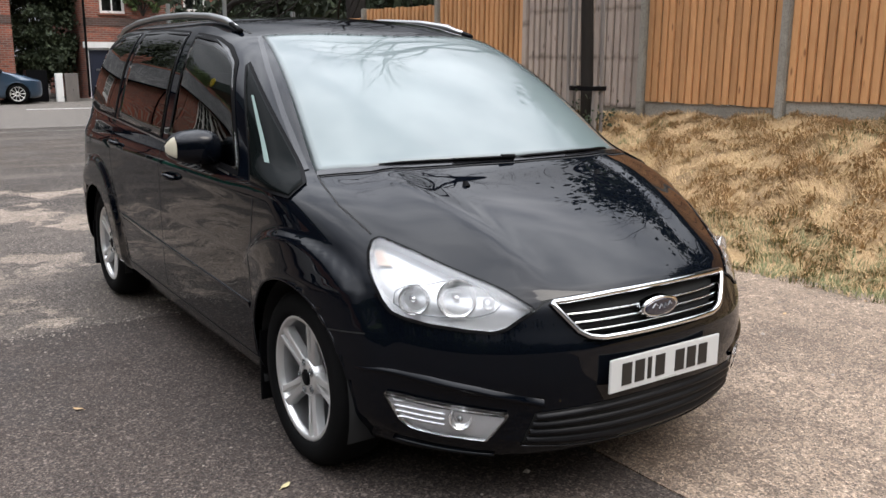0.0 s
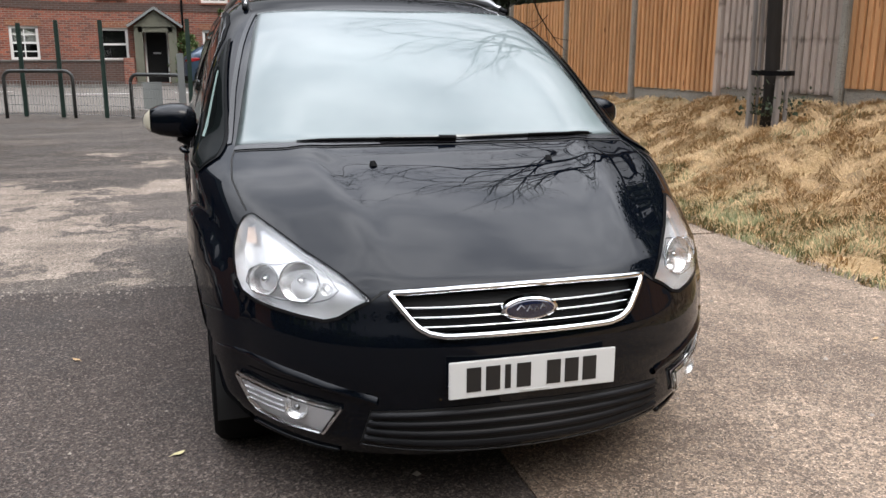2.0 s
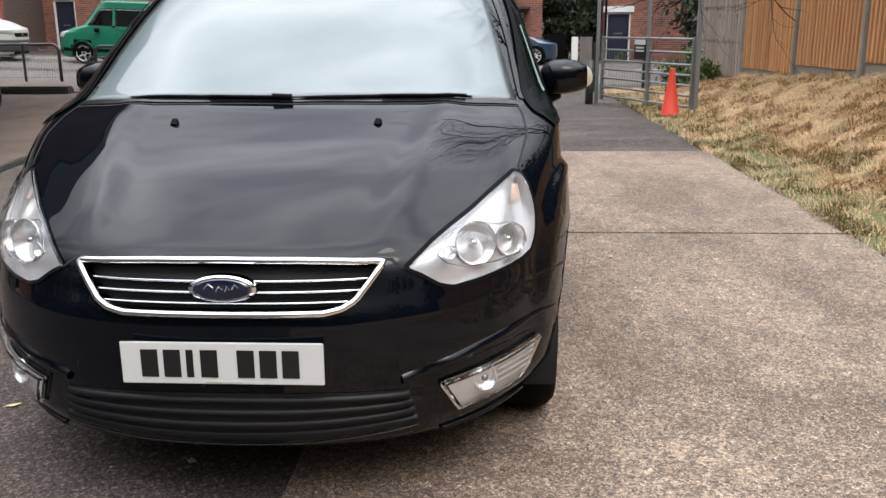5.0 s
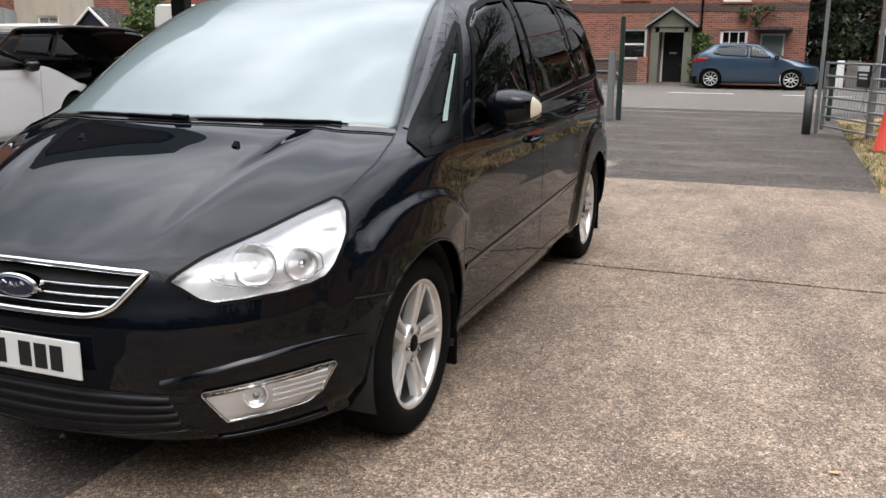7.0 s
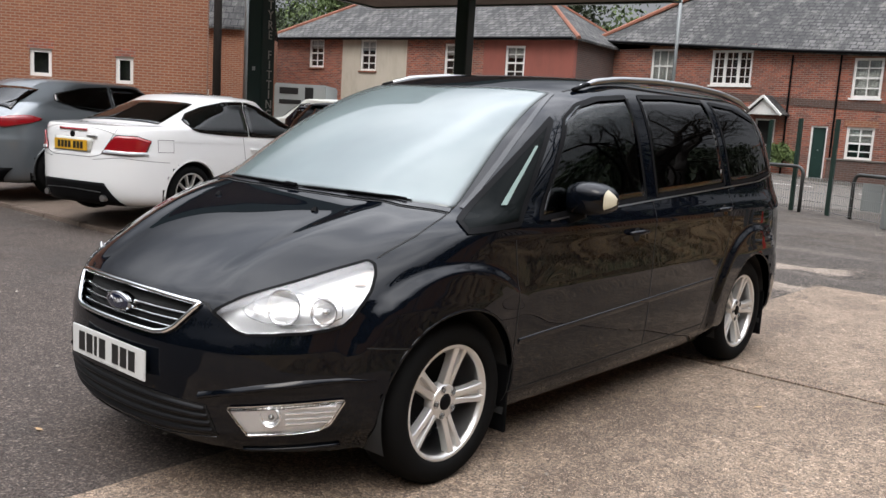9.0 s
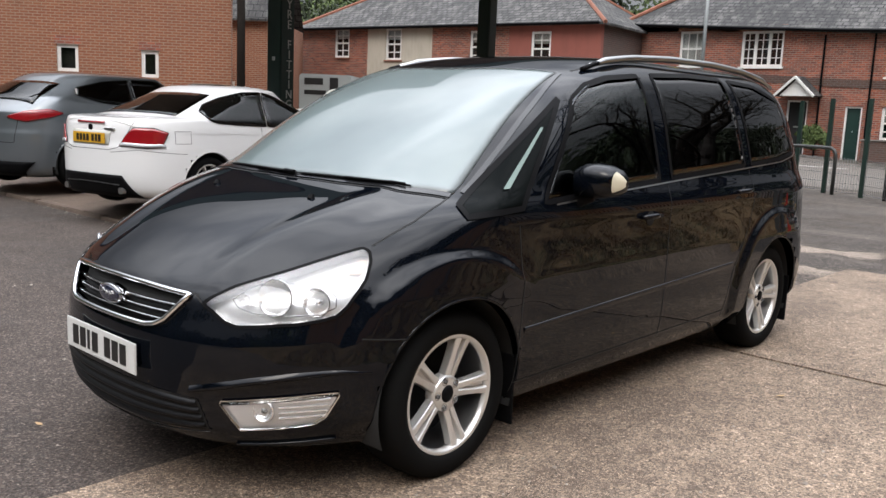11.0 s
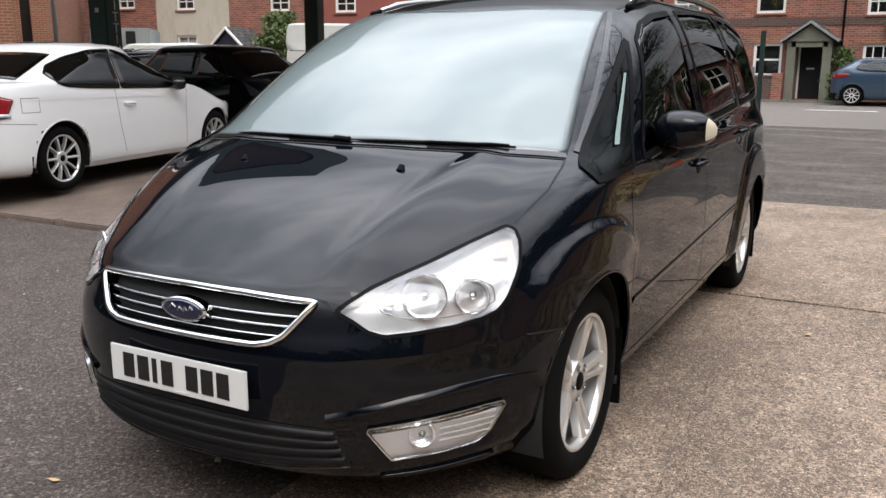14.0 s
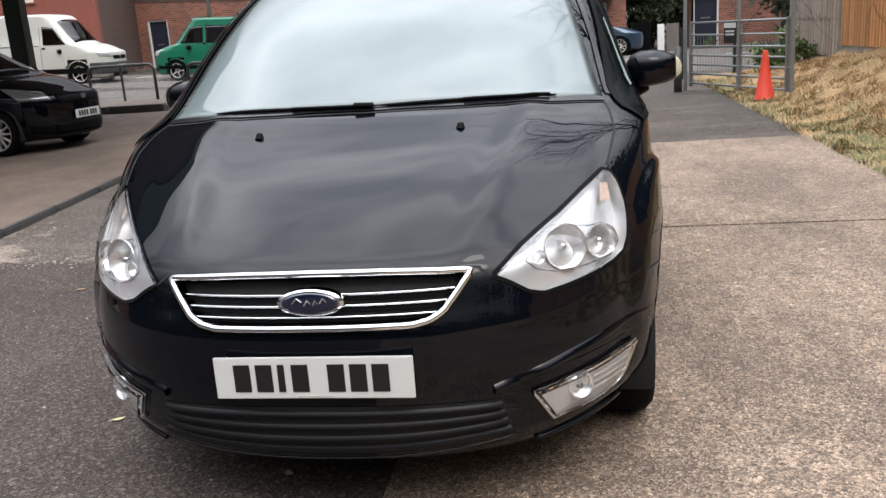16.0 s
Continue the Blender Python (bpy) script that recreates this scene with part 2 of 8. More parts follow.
RENDER_CREAM = plaster("cream_render", (0.4488, 0.408, 0.3332), (0.3128, 0.2788, 0.2244))
RENDER_RED = plaster("red_painted_render", (0.2448, 0.0782, 0.0578), (0.1768, 0.0612, 0.0476))
RENDER_GREY = plaster("grey_green_render", (0.1428, 0.1428, 0.1088), (0.0884, 0.0884, 0.068))
RIDGE_TILE = plaster("terracotta_ridge", (0.2244, 0.0884, 0.0544), (0.136, 0.0612, 0.0408))
WHITE_PAINT = plaster("white_painted_wood", (0.74, 0.735, 0.71), (0.6, 0.58, 0.54))
SOFFIT = plaster("pale_canopy_soffit", (0.204, 0.1666, 0.1428), (0.136, 0.1122, 0.0952))


def wood(name, a, b, knot, rough=0.8, rails=0.0):
    m = principled(name, a, rough)
    k = Nodes(m)
    oi = k.n.new("ShaderNodeObjectInfo")
    off = k.n.new("ShaderNodeVectorMath")
    off.operation = "ADD"
    sc = k.n.new("ShaderNodeVectorMath")
    sc.operation = "SCALE"
    sc.inputs[0].default_value = (7.3, 3.1, 19.7)
    k.l.new(oi.outputs["Random"], sc.inputs["Scale"])
    k.l.new(k.obj, off.inputs[0])
    k.l.new(sc.outputs[0], off.inputs[1])
    vec = off.outputs[0]
    grain = k.noise(k.scaled(vec, (28, 28, 1.6)), 3.0, 5, 0.6)
    blot = k.noise(k.scaled(vec, (3, 3, 1.0)), 1.6, 4)
    kn = k.cells(k.scaled(vec, (7, 7, 2.2)), 1.0)
    c = k.mix(grain, a, b)
    c = k.mix(k.ramp(kn.outputs["Distance"], (0.05, (0.9, 0.9, 0.9)), (0.13, (0, 0, 0))), c, knot)
    c = k.mix(k.ramp(blot, (0.45, (0, 0, 0)), (0.75, (0.45, 0.45, 0.45))), c, k.mix(0.5, b, knot))
    if rails:
        # nail stains where the boards cross the three rails
        sep = k.n.new("ShaderNodeSeparateXYZ")
        k.l.new(k.obj, sep.inputs[0])
        off_rail = k.math("ABSOLUTE", k.math("SUBTRACT", k.math("PINGPONG", k.math("ADD", sep.outputs[2], 0.30), 0.30), 0.30))
        off_rail = k.math("ADD", off_rail, k.math("MULTIPLY", k.noise(vec, 9, 3), 0.16))
        c = k.mix(k.ramp(off_rail, (0.06, g3(rails)), (0.13, (0, 0, 0))), c, knot)
    hsv = k.n.new("ShaderNodeHueSaturation")
    k.l.new(k.math("ADD", k.math("MULTIPLY", oi.outputs["Random"], 0.3), 0.85), hsv.inputs["Value"])
    k.l.new(c, hsv.inputs["Color"])
    k.color(hsv.outputs[0])
    k.bump(grain, 0.35, 0.004)
    return m


BOARD_NEW = wood("orange_treated_softwood", (0.585, 0.322, 0.148), (0.425, 0.212, 0.086), (0.168, 0.066, 0.02376))
BOARD_GREY = wood("weathered_grey_softwood", (0.44, 0.3672, 0.3159), (0.2915, 0.2398, 0.2035), (0.088, 0.06696, 0.053), rails=0.75)
STAKE = wood("grey_stake_wood", (0.24, 0.215, 0.195), (0.14, 0.122, 0.11), (0.06, 0.05, 0.045))
BARK = wood("dark_bark", (0.034, 0.029, 0.026), (0.016, 0.014, 0.012), (0.015, 0.013, 0.011), 0.9)
BARK.node_tree.nodes["Principled BSDF"].inputs["Specular IOR Level"].default_value = 0.1


def leafy(name, a, b, rough=0.75):
    m = principled(name, a, rough)
    k = Nodes(m)
    k.color(k.mix(k.island, a, b))
    return m


LEAF = leafy("green_leaf", (0.045, 0.075, 0.020), (0.105, 0.145, 0.042))
LEAF_DARK = leafy("dark_leaf", (0.014, 0.0238, 0.0091), (0.035, 0.049, 0.0175))
PALE_LEAF = principled("pale_dry_leaf", (0.52, 0.46, 0.25), 0.7)
STRAW = leafy("straw", (0.50, 0.345, 0.175), (0.31, 0.20, 0.10))
GRASS = leafy("green_grass", (0.10, 0.115, 0.042), (0.23, 0.21, 0.095))

GRIT = leafy("pale_grit", (0.315, 0.28, 0.238), (0.154, 0.133, 0.112), 0.9)


def soil():
    m = principled("dry_bank_soil", (0.2, 0.14, 0.08), 0.95)
    k = Nodes(m)
    c = k.ramp(k.noise(k.pos, 3.0, 6, 0.7), (0.3, (0.1156, 0.0714, 0.034)), (0.5, (0.2584, 0.17, 0.0816)), (0.72, (0.3808, 0.2652, 0.1292)))
    c = k.mix(k.ramp(k.noise(k.pos, 0.9, 4), (0.5, (0, 0, 0)), (0.68, (0.408, 0.408, 0.408))), c, (0.0884, 0.0952, 0.034))
    k.color(c)
    k.bump(k.noise(k.pos, 25, 5), 0.8, 0.03)
    return m


SOIL = soil()


def car_paint(name, c, dirt=0.02, rough=0.3, coat=1.0, metal=0.0, spec=0.3, ior=1.52):
    m = principled(name, c, rough, metal, Coat_Weight=coat, Coat_Roughness=0.03, Coat_IOR=ior, Specular_IOR_Level=spec)
    k = Nodes(m)
    k.rough(k.ramp(k.noise(k.pos, 2.0, 5, 0.6), (0.4, g3(rough)), (0.75, g3(min(1, rough + 0.15)))))
    k.l.new(k.ramp(k.noise(k.pos, 3.5, 6, 0.7), (0.45, g3(dirt)), (0.8, g3(dirt * 4))), k.b.inputs["Coat Roughness"])
    return m


PAINT_BLACK = car_paint("black_car_paint", (0.0016, 0.0024, 0.0042), 0.004, 0.42, coat=1.0, metal=0.0, spec=0.0, ior=1.345)
PAINT_WHITE = car_paint("white_car_paint", (0.70, 0.70, 0.695), 0.05, 0.35)
PAINT_SILVER = car_paint("blue_grey_metallic", (0.1275, 0.1425, 0.1537), 0.04, 0.35, metal=0.55)
PAINT_BLUE = car_paint("slate_blue_metallic", (0.030, 0.056, 0.092), 0.03, 0.35, metal=0.35)
PAINT_GREEN = car_paint("green_van_paint", (0.0028, 0.119, 0.0665), 0.08, 0.4, 0.6)
PAINT_VANWHITE = car_paint("old_white_van_paint", (0.4464, 0.4464, 0.4104), 0.1, 0.45, 0.5)
BLACK_TRIM = principled("black_plastic_trim", (0.0045, 0.0045, 0.005), 0.5, Specular_IOR_Level=0.05)
SLAT_BLACK = principled("satin_black_slat", (0.006, 0.006, 0.007), 0.4, Specular_IOR_Level=0.16)
SCUFFED = principled("scuffed_grey_plastic", (0.035, 0.036, 0.036), 0.6)
GLOSS_TRIM = principled("gloss_black_trim", (0.006, 0.006, 0.007), 0.22)
GAP = principled("dark_shut_line", (0.002, 0.002, 0.002), 0.8)
RUBBER = principled("tyre_rubber", (0.005, 0.005, 0.005), 0.8, Specular_IOR_Level=0.06)
LINER = principled("cabin_lining", (0.012, 0.013, 0.014), 0.85)
PALE_TRIM = principled("pale_pillar_trim", (0.264, 0.304, 0.288), 0.8)
CHROME = principled("chrome", (0.697, 0.7055, 0.714), 0.09, 1.0)
SATIN = principled("satin_aluminium", (0.4464, 0.4464, 0.4464), 0.32, 1.0)
ALLOY = principled("silver_alloy_paint", (0.66, 0.655, 0.64), 0.30, 0.7)
REFLECTOR = principled("lamp_reflector", (0.74, 0.745, 0.755), 0.26, 0.8)
LAMP_DIM = principled("smoked_lamp", (0.16, 0.165, 0.17), 0.2, 0.5, Coat_Weight=1.0)
LAMP_BODY = principled("lamp_housing_silver", (0.55, 0.555, 0.565), 0.30, 0.6)
BADGE_BLUE = principled("badge_blue", (0.006, 0.009, 0.026), 0.2, Coat_Weight=1.0)
PLATE_WHITE = principled("plate_white", (0.5328, 0.5328, 0.5184), 0.35)
PLATE_YELLOW = principled("plate_yellow", (0.54, 0.3024, 0.0216), 0.35)
INK = principled("plate_black", (0.008, 0.008, 0.008), 0.4)
AMBER = principled("amber_lens", (0.52, 0.40, 0.33), 0.3)
AMBER_PALE = principled("pale_indicator_lens", (0.495, 0.4575, 0.3525), 0.3)
RED_LENS = principled("red_lens", (0.2275, 0.0056, 0.0096), 0.12, Coat_Weight=1.0)
GREEN_STEEL = principled("dark_green_steel", (0.010, 0.026, 0.020), 0.4)
BLACK_STEEL = principled("black_steel", (0.03, 0.032, 0.03), 0.5)
GALV = principled("galvanised_steel", (0.225, 0.24, 0.24), 0.5, 0.6)
CONE_RED = principled("cone_orange_red", (0.576, 0.0468, 0.0216), 0.5)
NAVY = principled("navy_door_paint", (0.012, 0.016, 0.032), 0.5)
DOOR_GREEN = principled("dark_green_door_paint", (0.008, 0.03, 0.024), 0.45)
DOOR_PALE = principled("pale_green_door_paint", (0.175, 0.217, 0.189), 0.6)
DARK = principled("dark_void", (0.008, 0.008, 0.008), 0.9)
CURTAIN = principled("pale_curtain", (0.62, 0.60, 0.56), 0.9)
SIGN_YELLOW = principled("yellow_sign", (0.6, 0.465, 0.015), 0.5)
SIGN_GREY = principled("grey_board", (0.231, 0.245, 0.238), 0.6)
LETTER = principled("pale_letter", (0.4125, 0.4125, 0.39), 0.6)
BLUE_CLOTH = principled("blue_plastic_sheet", (0.008, 0.064, 0.256), 0.5)


def glass(name, tint, rough=0.0):
    return principled(name, tint, rough, 0.0, Transmission_Weight=1.0, IOR=1.5)


GLASS_CLEAR = glass("clear_lens", (0.97, 0.97, 0.97))
GLASS_TINT = glass("tinted_side_glass", (0.16, 0.19, 0.185))
GLASS_DARK = glass("privacy_glass", (0.02, 0.022, 0.024))
GLASS_QUARTER = principled("smoked_quarter_glass", (0.003, 0.004, 0.004), 0.02, Specular_IOR_Level=0.03)
SEEN_TRIM = principled("pale_trim_behind_glass", (0.17, 0.225, 0.21), 0.5, Specular_IOR_Level=0.1)
GLASS_SMOKE = glass("smoky_car_glass", (0.07, 0.078, 0.08))
GLASS_HOUSE = glass("window_glass", (0.8, 0.84, 0.84))


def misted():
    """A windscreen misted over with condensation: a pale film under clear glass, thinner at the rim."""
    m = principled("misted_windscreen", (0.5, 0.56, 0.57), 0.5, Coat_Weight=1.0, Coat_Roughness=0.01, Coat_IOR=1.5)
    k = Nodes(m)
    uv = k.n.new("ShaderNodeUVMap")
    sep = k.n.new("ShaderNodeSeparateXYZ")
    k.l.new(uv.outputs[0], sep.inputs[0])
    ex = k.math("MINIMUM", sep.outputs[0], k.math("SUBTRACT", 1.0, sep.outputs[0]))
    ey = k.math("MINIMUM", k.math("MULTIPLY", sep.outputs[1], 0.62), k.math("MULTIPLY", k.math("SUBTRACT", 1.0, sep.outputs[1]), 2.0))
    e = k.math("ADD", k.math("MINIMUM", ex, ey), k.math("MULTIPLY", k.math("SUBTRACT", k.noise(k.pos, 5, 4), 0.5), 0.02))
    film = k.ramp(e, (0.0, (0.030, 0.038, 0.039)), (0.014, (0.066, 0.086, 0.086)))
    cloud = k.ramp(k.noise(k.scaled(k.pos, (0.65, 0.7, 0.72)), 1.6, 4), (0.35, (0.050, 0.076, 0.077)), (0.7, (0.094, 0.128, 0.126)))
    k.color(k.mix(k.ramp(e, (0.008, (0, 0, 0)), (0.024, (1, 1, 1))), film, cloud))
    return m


MIST = misted()


# ---------------------------------------------------------------- building helpers
def part(name, bm, material, parent, label="", smooth=False):
    """Links a bmesh, or a mesh, as one object under a thing or a part."""
    if isinstance(bm, bpy.types.Mesh):
        me = bm
    else:
        me = bpy.data.meshes.new(name)
        bmesh.ops.recalc_face_normals(bm, faces=bm.faces)
        bm.to_mesh(me)
        bm.free()
    if not me.materials:
        me.materials.append(material)
    if smooth:
        me.polygons.foreach_set("use_smooth", [True] * len(me.polygons))
    ob = new(name, me)
    ob.parent = parent
    if label:
        tagged(ob, label)
    return ob


def thing(name, label, category, group="", kind="", m=None):
    ob = new(name)
    ob.empty_display_size = 0.2
    if m is not None:
        ob.matrix_world = m
    return tagged(ob, label, category, group, kind)


def add_box(bm, lo, hi, bevel=0.0):
    vs = [bm.verts.new((x, y, z)) for x in (lo[0], hi[0]) for y in (lo[1], hi[1]) for z in (lo[2], hi[2])]
    fs = [bm.faces.new([vs[i] for i in f]) for f in ((0, 1, 3, 2), (4, 6, 7, 5), (0, 4, 5, 1), (2, 3, 7, 6), (0, 2, 6, 4), (1, 5, 7, 3))]
    if bevel:
        es = {e for f in fs for e in f.edges}
        bmesh.ops.bevel(bm, geom=list(es), offset=bevel, segments=2, affect="EDGES")
    return bm


def box(lo, hi, bevel=0.0):
    return add_box(bmesh.new(), lo, hi, bevel)


def add_tube(bm, pts, radii, sides=8, caps=True):
    """A tube through points, with a radius at each."""
    pts = [Vector(p) for p in pts]
    if isinstance(radii, (int, float)):
        radii = [radii] * len(pts)
    rings, up = [], None
    for i, p in enumerate(pts):
        d = (pts[min(i + 1, len(pts) - 1)] - pts[max(i - 1, 0)]).normalized()
        if up is None:
            up = d.orthogonal().normalized()
        up = (up - d * up.dot(d)).normalized()
        side = d.cross(up)
        rings.append([bm.verts.new(p + radii[i] * (math.cos(a) * up + math.sin(a) * side)) for a in (2 * math.pi * s / sides for s in range(sides))])
    for a, b in zip(rings, rings[1:]):
        for s in range(sides):
            bm.faces.new((a[s], a[(s + 1) % sides], b[(s + 1) % sides], b[s]))
    if caps:
        bm.faces.new(rings[0][::-1])
        bm.faces.new(rings[-1])
    return bm


def tube(pts, radii, sides=8):
    return add_tube(bmesh.new(), pts, radii, sides)


def add_lathe(bm, profile, steps=32, axis="x", centre=(0, 0, 0)):
    """Turns a profile of (along, radius) round an axis."""
    rings = []
    for a, r in profile:
        ring = []
        for s in range(steps):
            c, d = r * math.cos(2 * math.pi * s / steps), r * math.sin(2 * math.pi * s / steps)
            p = {"x": (a, c, d), "y": (c, a, d), "z": (c, d, a)}[axis]
            ring.append(bm.verts.new(Vector(p) + Vector(centre)))
        rings.append(ring)
    for p, q in zip(rings, rings[1:]):
        for s in range(steps):
            bm.faces.new((p[s], p[(s + 1) % steps], q[(s + 1) % steps], q[s]))
    return bm


def grid_mesh(name, rows, uv=False, close=False):
    """A mesh from rows of points of equal length; uv runs along the row and across."""
    n, m = len(rows), len(rows[0])
    verts = [tuple(p) for r in rows for p in r]
    faces = [(i * m + j, i * m + j + 1, (i + 1) * m + j + 1, (i + 1) * m + j) for i in range(n - 1) for j in range(m - 1)]
    me = bpy.data.meshes.new(name)
    me.from_pydata(verts, [], faces)
    if uv:
        lay = me.uv_layers.new()
        for li, loop in enumerate(me.loops):
            i, j = divmod(loop.vertex_index, m)
            lay.data[li].uv = (j / (m - 1), i / (n - 1))
    me.polygons.foreach_set("use_smooth", [True] * len(me.polygons))
    return me


def slab_grid(name, rows, thick):
    """A thin sheet given a back and rim, thick metres along minus its normals."""
    me = grid_mesh(name, rows, True)
    bm = bmesh.new()
    bm.from_mesh(me)
    bmesh.ops.solidify(bm, geom=bm.faces[:], thickness=thick)
    bm.to_mesh(me)
    bm.free()
    me.polygons.foreach_set("use_smooth", [True] * len(me.polygons))
    return me


def smooth01(a, b, v):
    t = np.clip((v - a) / (b - a), 0, 1)
    return t * t * (3 - 2 * t)


def spline(keys, n):
    """Rows of numbers passed smoothly (monotone cubic), n steps between neighbours."""
    k = np.array(keys, float)
    t = np.arange(len(k))
    d = np.diff(k, axis=0)
    s = np.zeros_like(k)
    mid = np.where(d[:-1] * d[1:] > 0, 2 * d[:-1] * d[1:] / (d[:-1] + d[1:] + 1e-12), 0)
    s[1:-1] = mid
    s[0], s[-1] = d[0], d[-1]
    out = []
    for i in range(len(k) - 1):
        for u in np.arange(n) / n:
            out.append((2 * u**3 - 3 * u**2 + 1) * k[i] + (u**3 - 2 * u**2 + u) * s[i] + (3 * u**2 - 2 * u**3) * k[i + 1] + (u**3 - u**2) * s[i + 1])
    out.append(k[-1])
    return np.array(out)


def text_mesh(body, size, depth=0.004):
    cu = bpy.data.curves.new("lettering", "FONT")
    cu.body, cu.size, cu.extrude, cu.align_x, cu.align_y = body, size, depth, "CENTER", "CENTER"
    ob = bpy.data.objects.new("lettering", cu)
    scene.collection.objects.link(ob)
    me = bpy.data.meshes.new_from_object(ob.evaluated_get(bpy.context.evaluated_depsgraph_get()))
    bpy.data.objects.remove(ob)
    me.materials.clear()
    return me


# ---------------------------------------------------------------- the lie of the land
def rise(x, y):
    """The street climbs gently towards negative x."""
    return 0.055 * min(11.0, max(0.0, -6.0 - x)) * float(smooth01(16.0, 22.0, y))


def fence_x(y):
    return 5.93 - 0.106 * (y - 5.66)


def bank_z(x, y):
    """The grass bank between the concrete and the fence."""
    top = float(np.interp(y, [-12, 0, 3.9, 5.66, 7.7, 9.6, 11.5, 13.6, 16.5], [1.1, 1.02, 0.90, 0.83, 0.76, 0.67, 0.58, 0.42, 0.1]))
    u = (x - 3.06) / (fence_x(y) - 3.06)
    if u <= 0:
        return -0.03
    lump = 0.07 * noise.noise((x * 1.7, y * 1.7, 0)) + 0.06 * noise.noise((x * 4.5, y * 4.5, 3)) + 0.03 * noise.noise((x * 11, y * 11, 6))
    return top * float(smooth01(-0.02, 1.0, u)) * (0.75 + 0.25 * u) + lump * min(1, u * 4)


def make_ground():
    xs = np.concatenate([np.linspace(-900, -60, 8), np.linspace(-50, 30, 54), np.linspace(60, 900, 8)])
    ys = np.concatenate([np.linspace(-900, -40, 8), np.linspace(-30, 50, 54), np.linspace(70, 900, 8)])
    rows = [[(x, y, rise(max(x, -45), y) - 0.004) for x in xs] for y in ys]
    ob = new("ground", grid_mesh("ground", rows))
    ob.data.materials.append(ASPHALT_OLD)
    tagged(ob, "worn patchy grey asphalt yard with damp stains", "ground", kind="structure")


def strip(name, pts_a, pts_b, z, material, label, category):
    """A thin sheet between two edges, following the rise of the land."""
    rows = []
    for e in np.linspace(0, 1, 7):
        rows.append([(a[0] + (b[0] - a[0]) * e, a[1] + (b[1] - a[1]) * e, rise(a[0] + (b[0] - a[0]) * e, a[1] + (b[1] - a[1]) * e) + z) for a, b in zip(pts_a, pts_b)])
    ob = new(name, grid_mesh(name, rows))
    ob.data.materials.append(material)
    return tagged(ob, label, category, kind="structure")


def ragged(x, y, amp, seed):
    return amp * noise.noise((x * 2.3, y * 2.3, seed)) + 0.5 * amp * noise.noise((x * 9, y * 9, seed + 5))


make_ground()
# the newer dark asphalt in front, with a ragged far edge
xs = np.linspace(-26, 0.08, 160)
strip("asphalt_patch", [(x, -14) for x in xs], [(x, 3.12 - 0.06 * (x + 1) * (x > -6) * 0.5 + ragged(x, 0, 0.07, 2)) for x in xs], 0.002, ASPHALT_NEW, "dark newer asphalt with a ragged edge", "asphalt")
# street
xs = np.linspace(-70, 40, 120)


def far_kerb(x):
    """Where the street's far kerb runs: it bends towards the yard at negative x."""
    return float(np.interp(x, [-70, -32, -16, -12, 40], [17.5, 23.6, 26.0, 30.3, 30.4]))


def near_kerb(x):
    return float(np.interp(x, [-70, -32, -16, -6, 40], [10, 16.5, 18.2, 18.4, 18.4]))


strip("road", [(x, near_kerb(x)) for x in xs], [(x, far_kerb(x)) for x in xs], 0.004, ASPHALT_ROAD, "grey asphalt street with worn line markings", "road")


def slab(name, x0, x1, y0, y1, z, material, label, category, seed=0, rag=0.0):
    """A cast slab with rounded, slightly chipped edges."""
    bm = bmesh.new()
    nx, ny = max(2, int((x1 - x0) / 0.12)), max(2, int((y1 - y0) / 0.12))
    top = []
    for j in range(ny + 1):
        for i in range(nx + 1):
            x, y = x0 + (x1 - x0) * i / nx, y0 + (y1 - y0) * j / ny
            if i in (0, nx):
                x += ragged(x, y, rag, seed)
            if j in (0, ny):
                y += ragged(x, y, rag, seed + 3)
            edge = i in (0, nx) or j in (0, ny)
            top.append(bm.verts.new((x, y, z - (0.006 if edge else 0) + 0.003 * noise.noise((x, y, seed)))))
    w = nx + 1
    for j in range(ny):
        for i in range(nx):
            bm.faces.new((top[j * w + i], top[j * w + i + 1], top[(j + 1) * w + i + 1], top[(j + 1) * w + i]))
    border = [e for e in bm.edges if e.is_boundary]
    got = bmesh.ops.extrude_edge_only(bm, edges=border)
    for v in got["geom"]:
        if isinstance(v, bmesh.types.BMVert):
            v.co.z = -0.1
    me = bpy.data.meshes.new(name)
    bm.to_mesh(me)
    bm.free()
    me.materials.append(material)
    ob = new(name, me)
    return tagged(ob, label, category, kind="structure")


slab("pavement_slab", 0.085, 3.22, -6.2, -0.55 - 0.012 + 4.11, 0.012, CONCRETE, "pebbly buff concrete slab, stained and worn", "concrete slab", 1, 0.012)
slab("pavement_slab", 0.26, 3.22, 3.592, 7.42, 0.012, CONCRETE, "pebbly buff concrete slab with a mossy joint", "concrete slab", 4, 0.018)
slab("pavement_slab", 3.23, 3.62, 3.9, 5.3, 0.008, CONCRETE, "small broken concrete slab at the grass edge", "concrete slab", 7, 0.03)


def bank():
    ys, us = np.linspace(-12, 17, 330), np.linspace(0, 1.25, 52)
    rows = []
    for y in ys:
        x0 = 3.06 + ragged(3, y, 0.07, 11)
        rows.append([(x0 + (fence_x(y) - x0) * u, y, bank_z(x0 + (fence_x(y) - x0) * u, y) if u < 1.02 else bank_z(fence_x(y), y)) for u in us])
    ob = new("grass_bank", grid_mesh("grass_bank", rows))
    ob.data.materials.append(SOIL)
    tagged(ob, "sloping bank of dry straw-coloured grass below the fence", "grass bank", kind="structure")


bank()


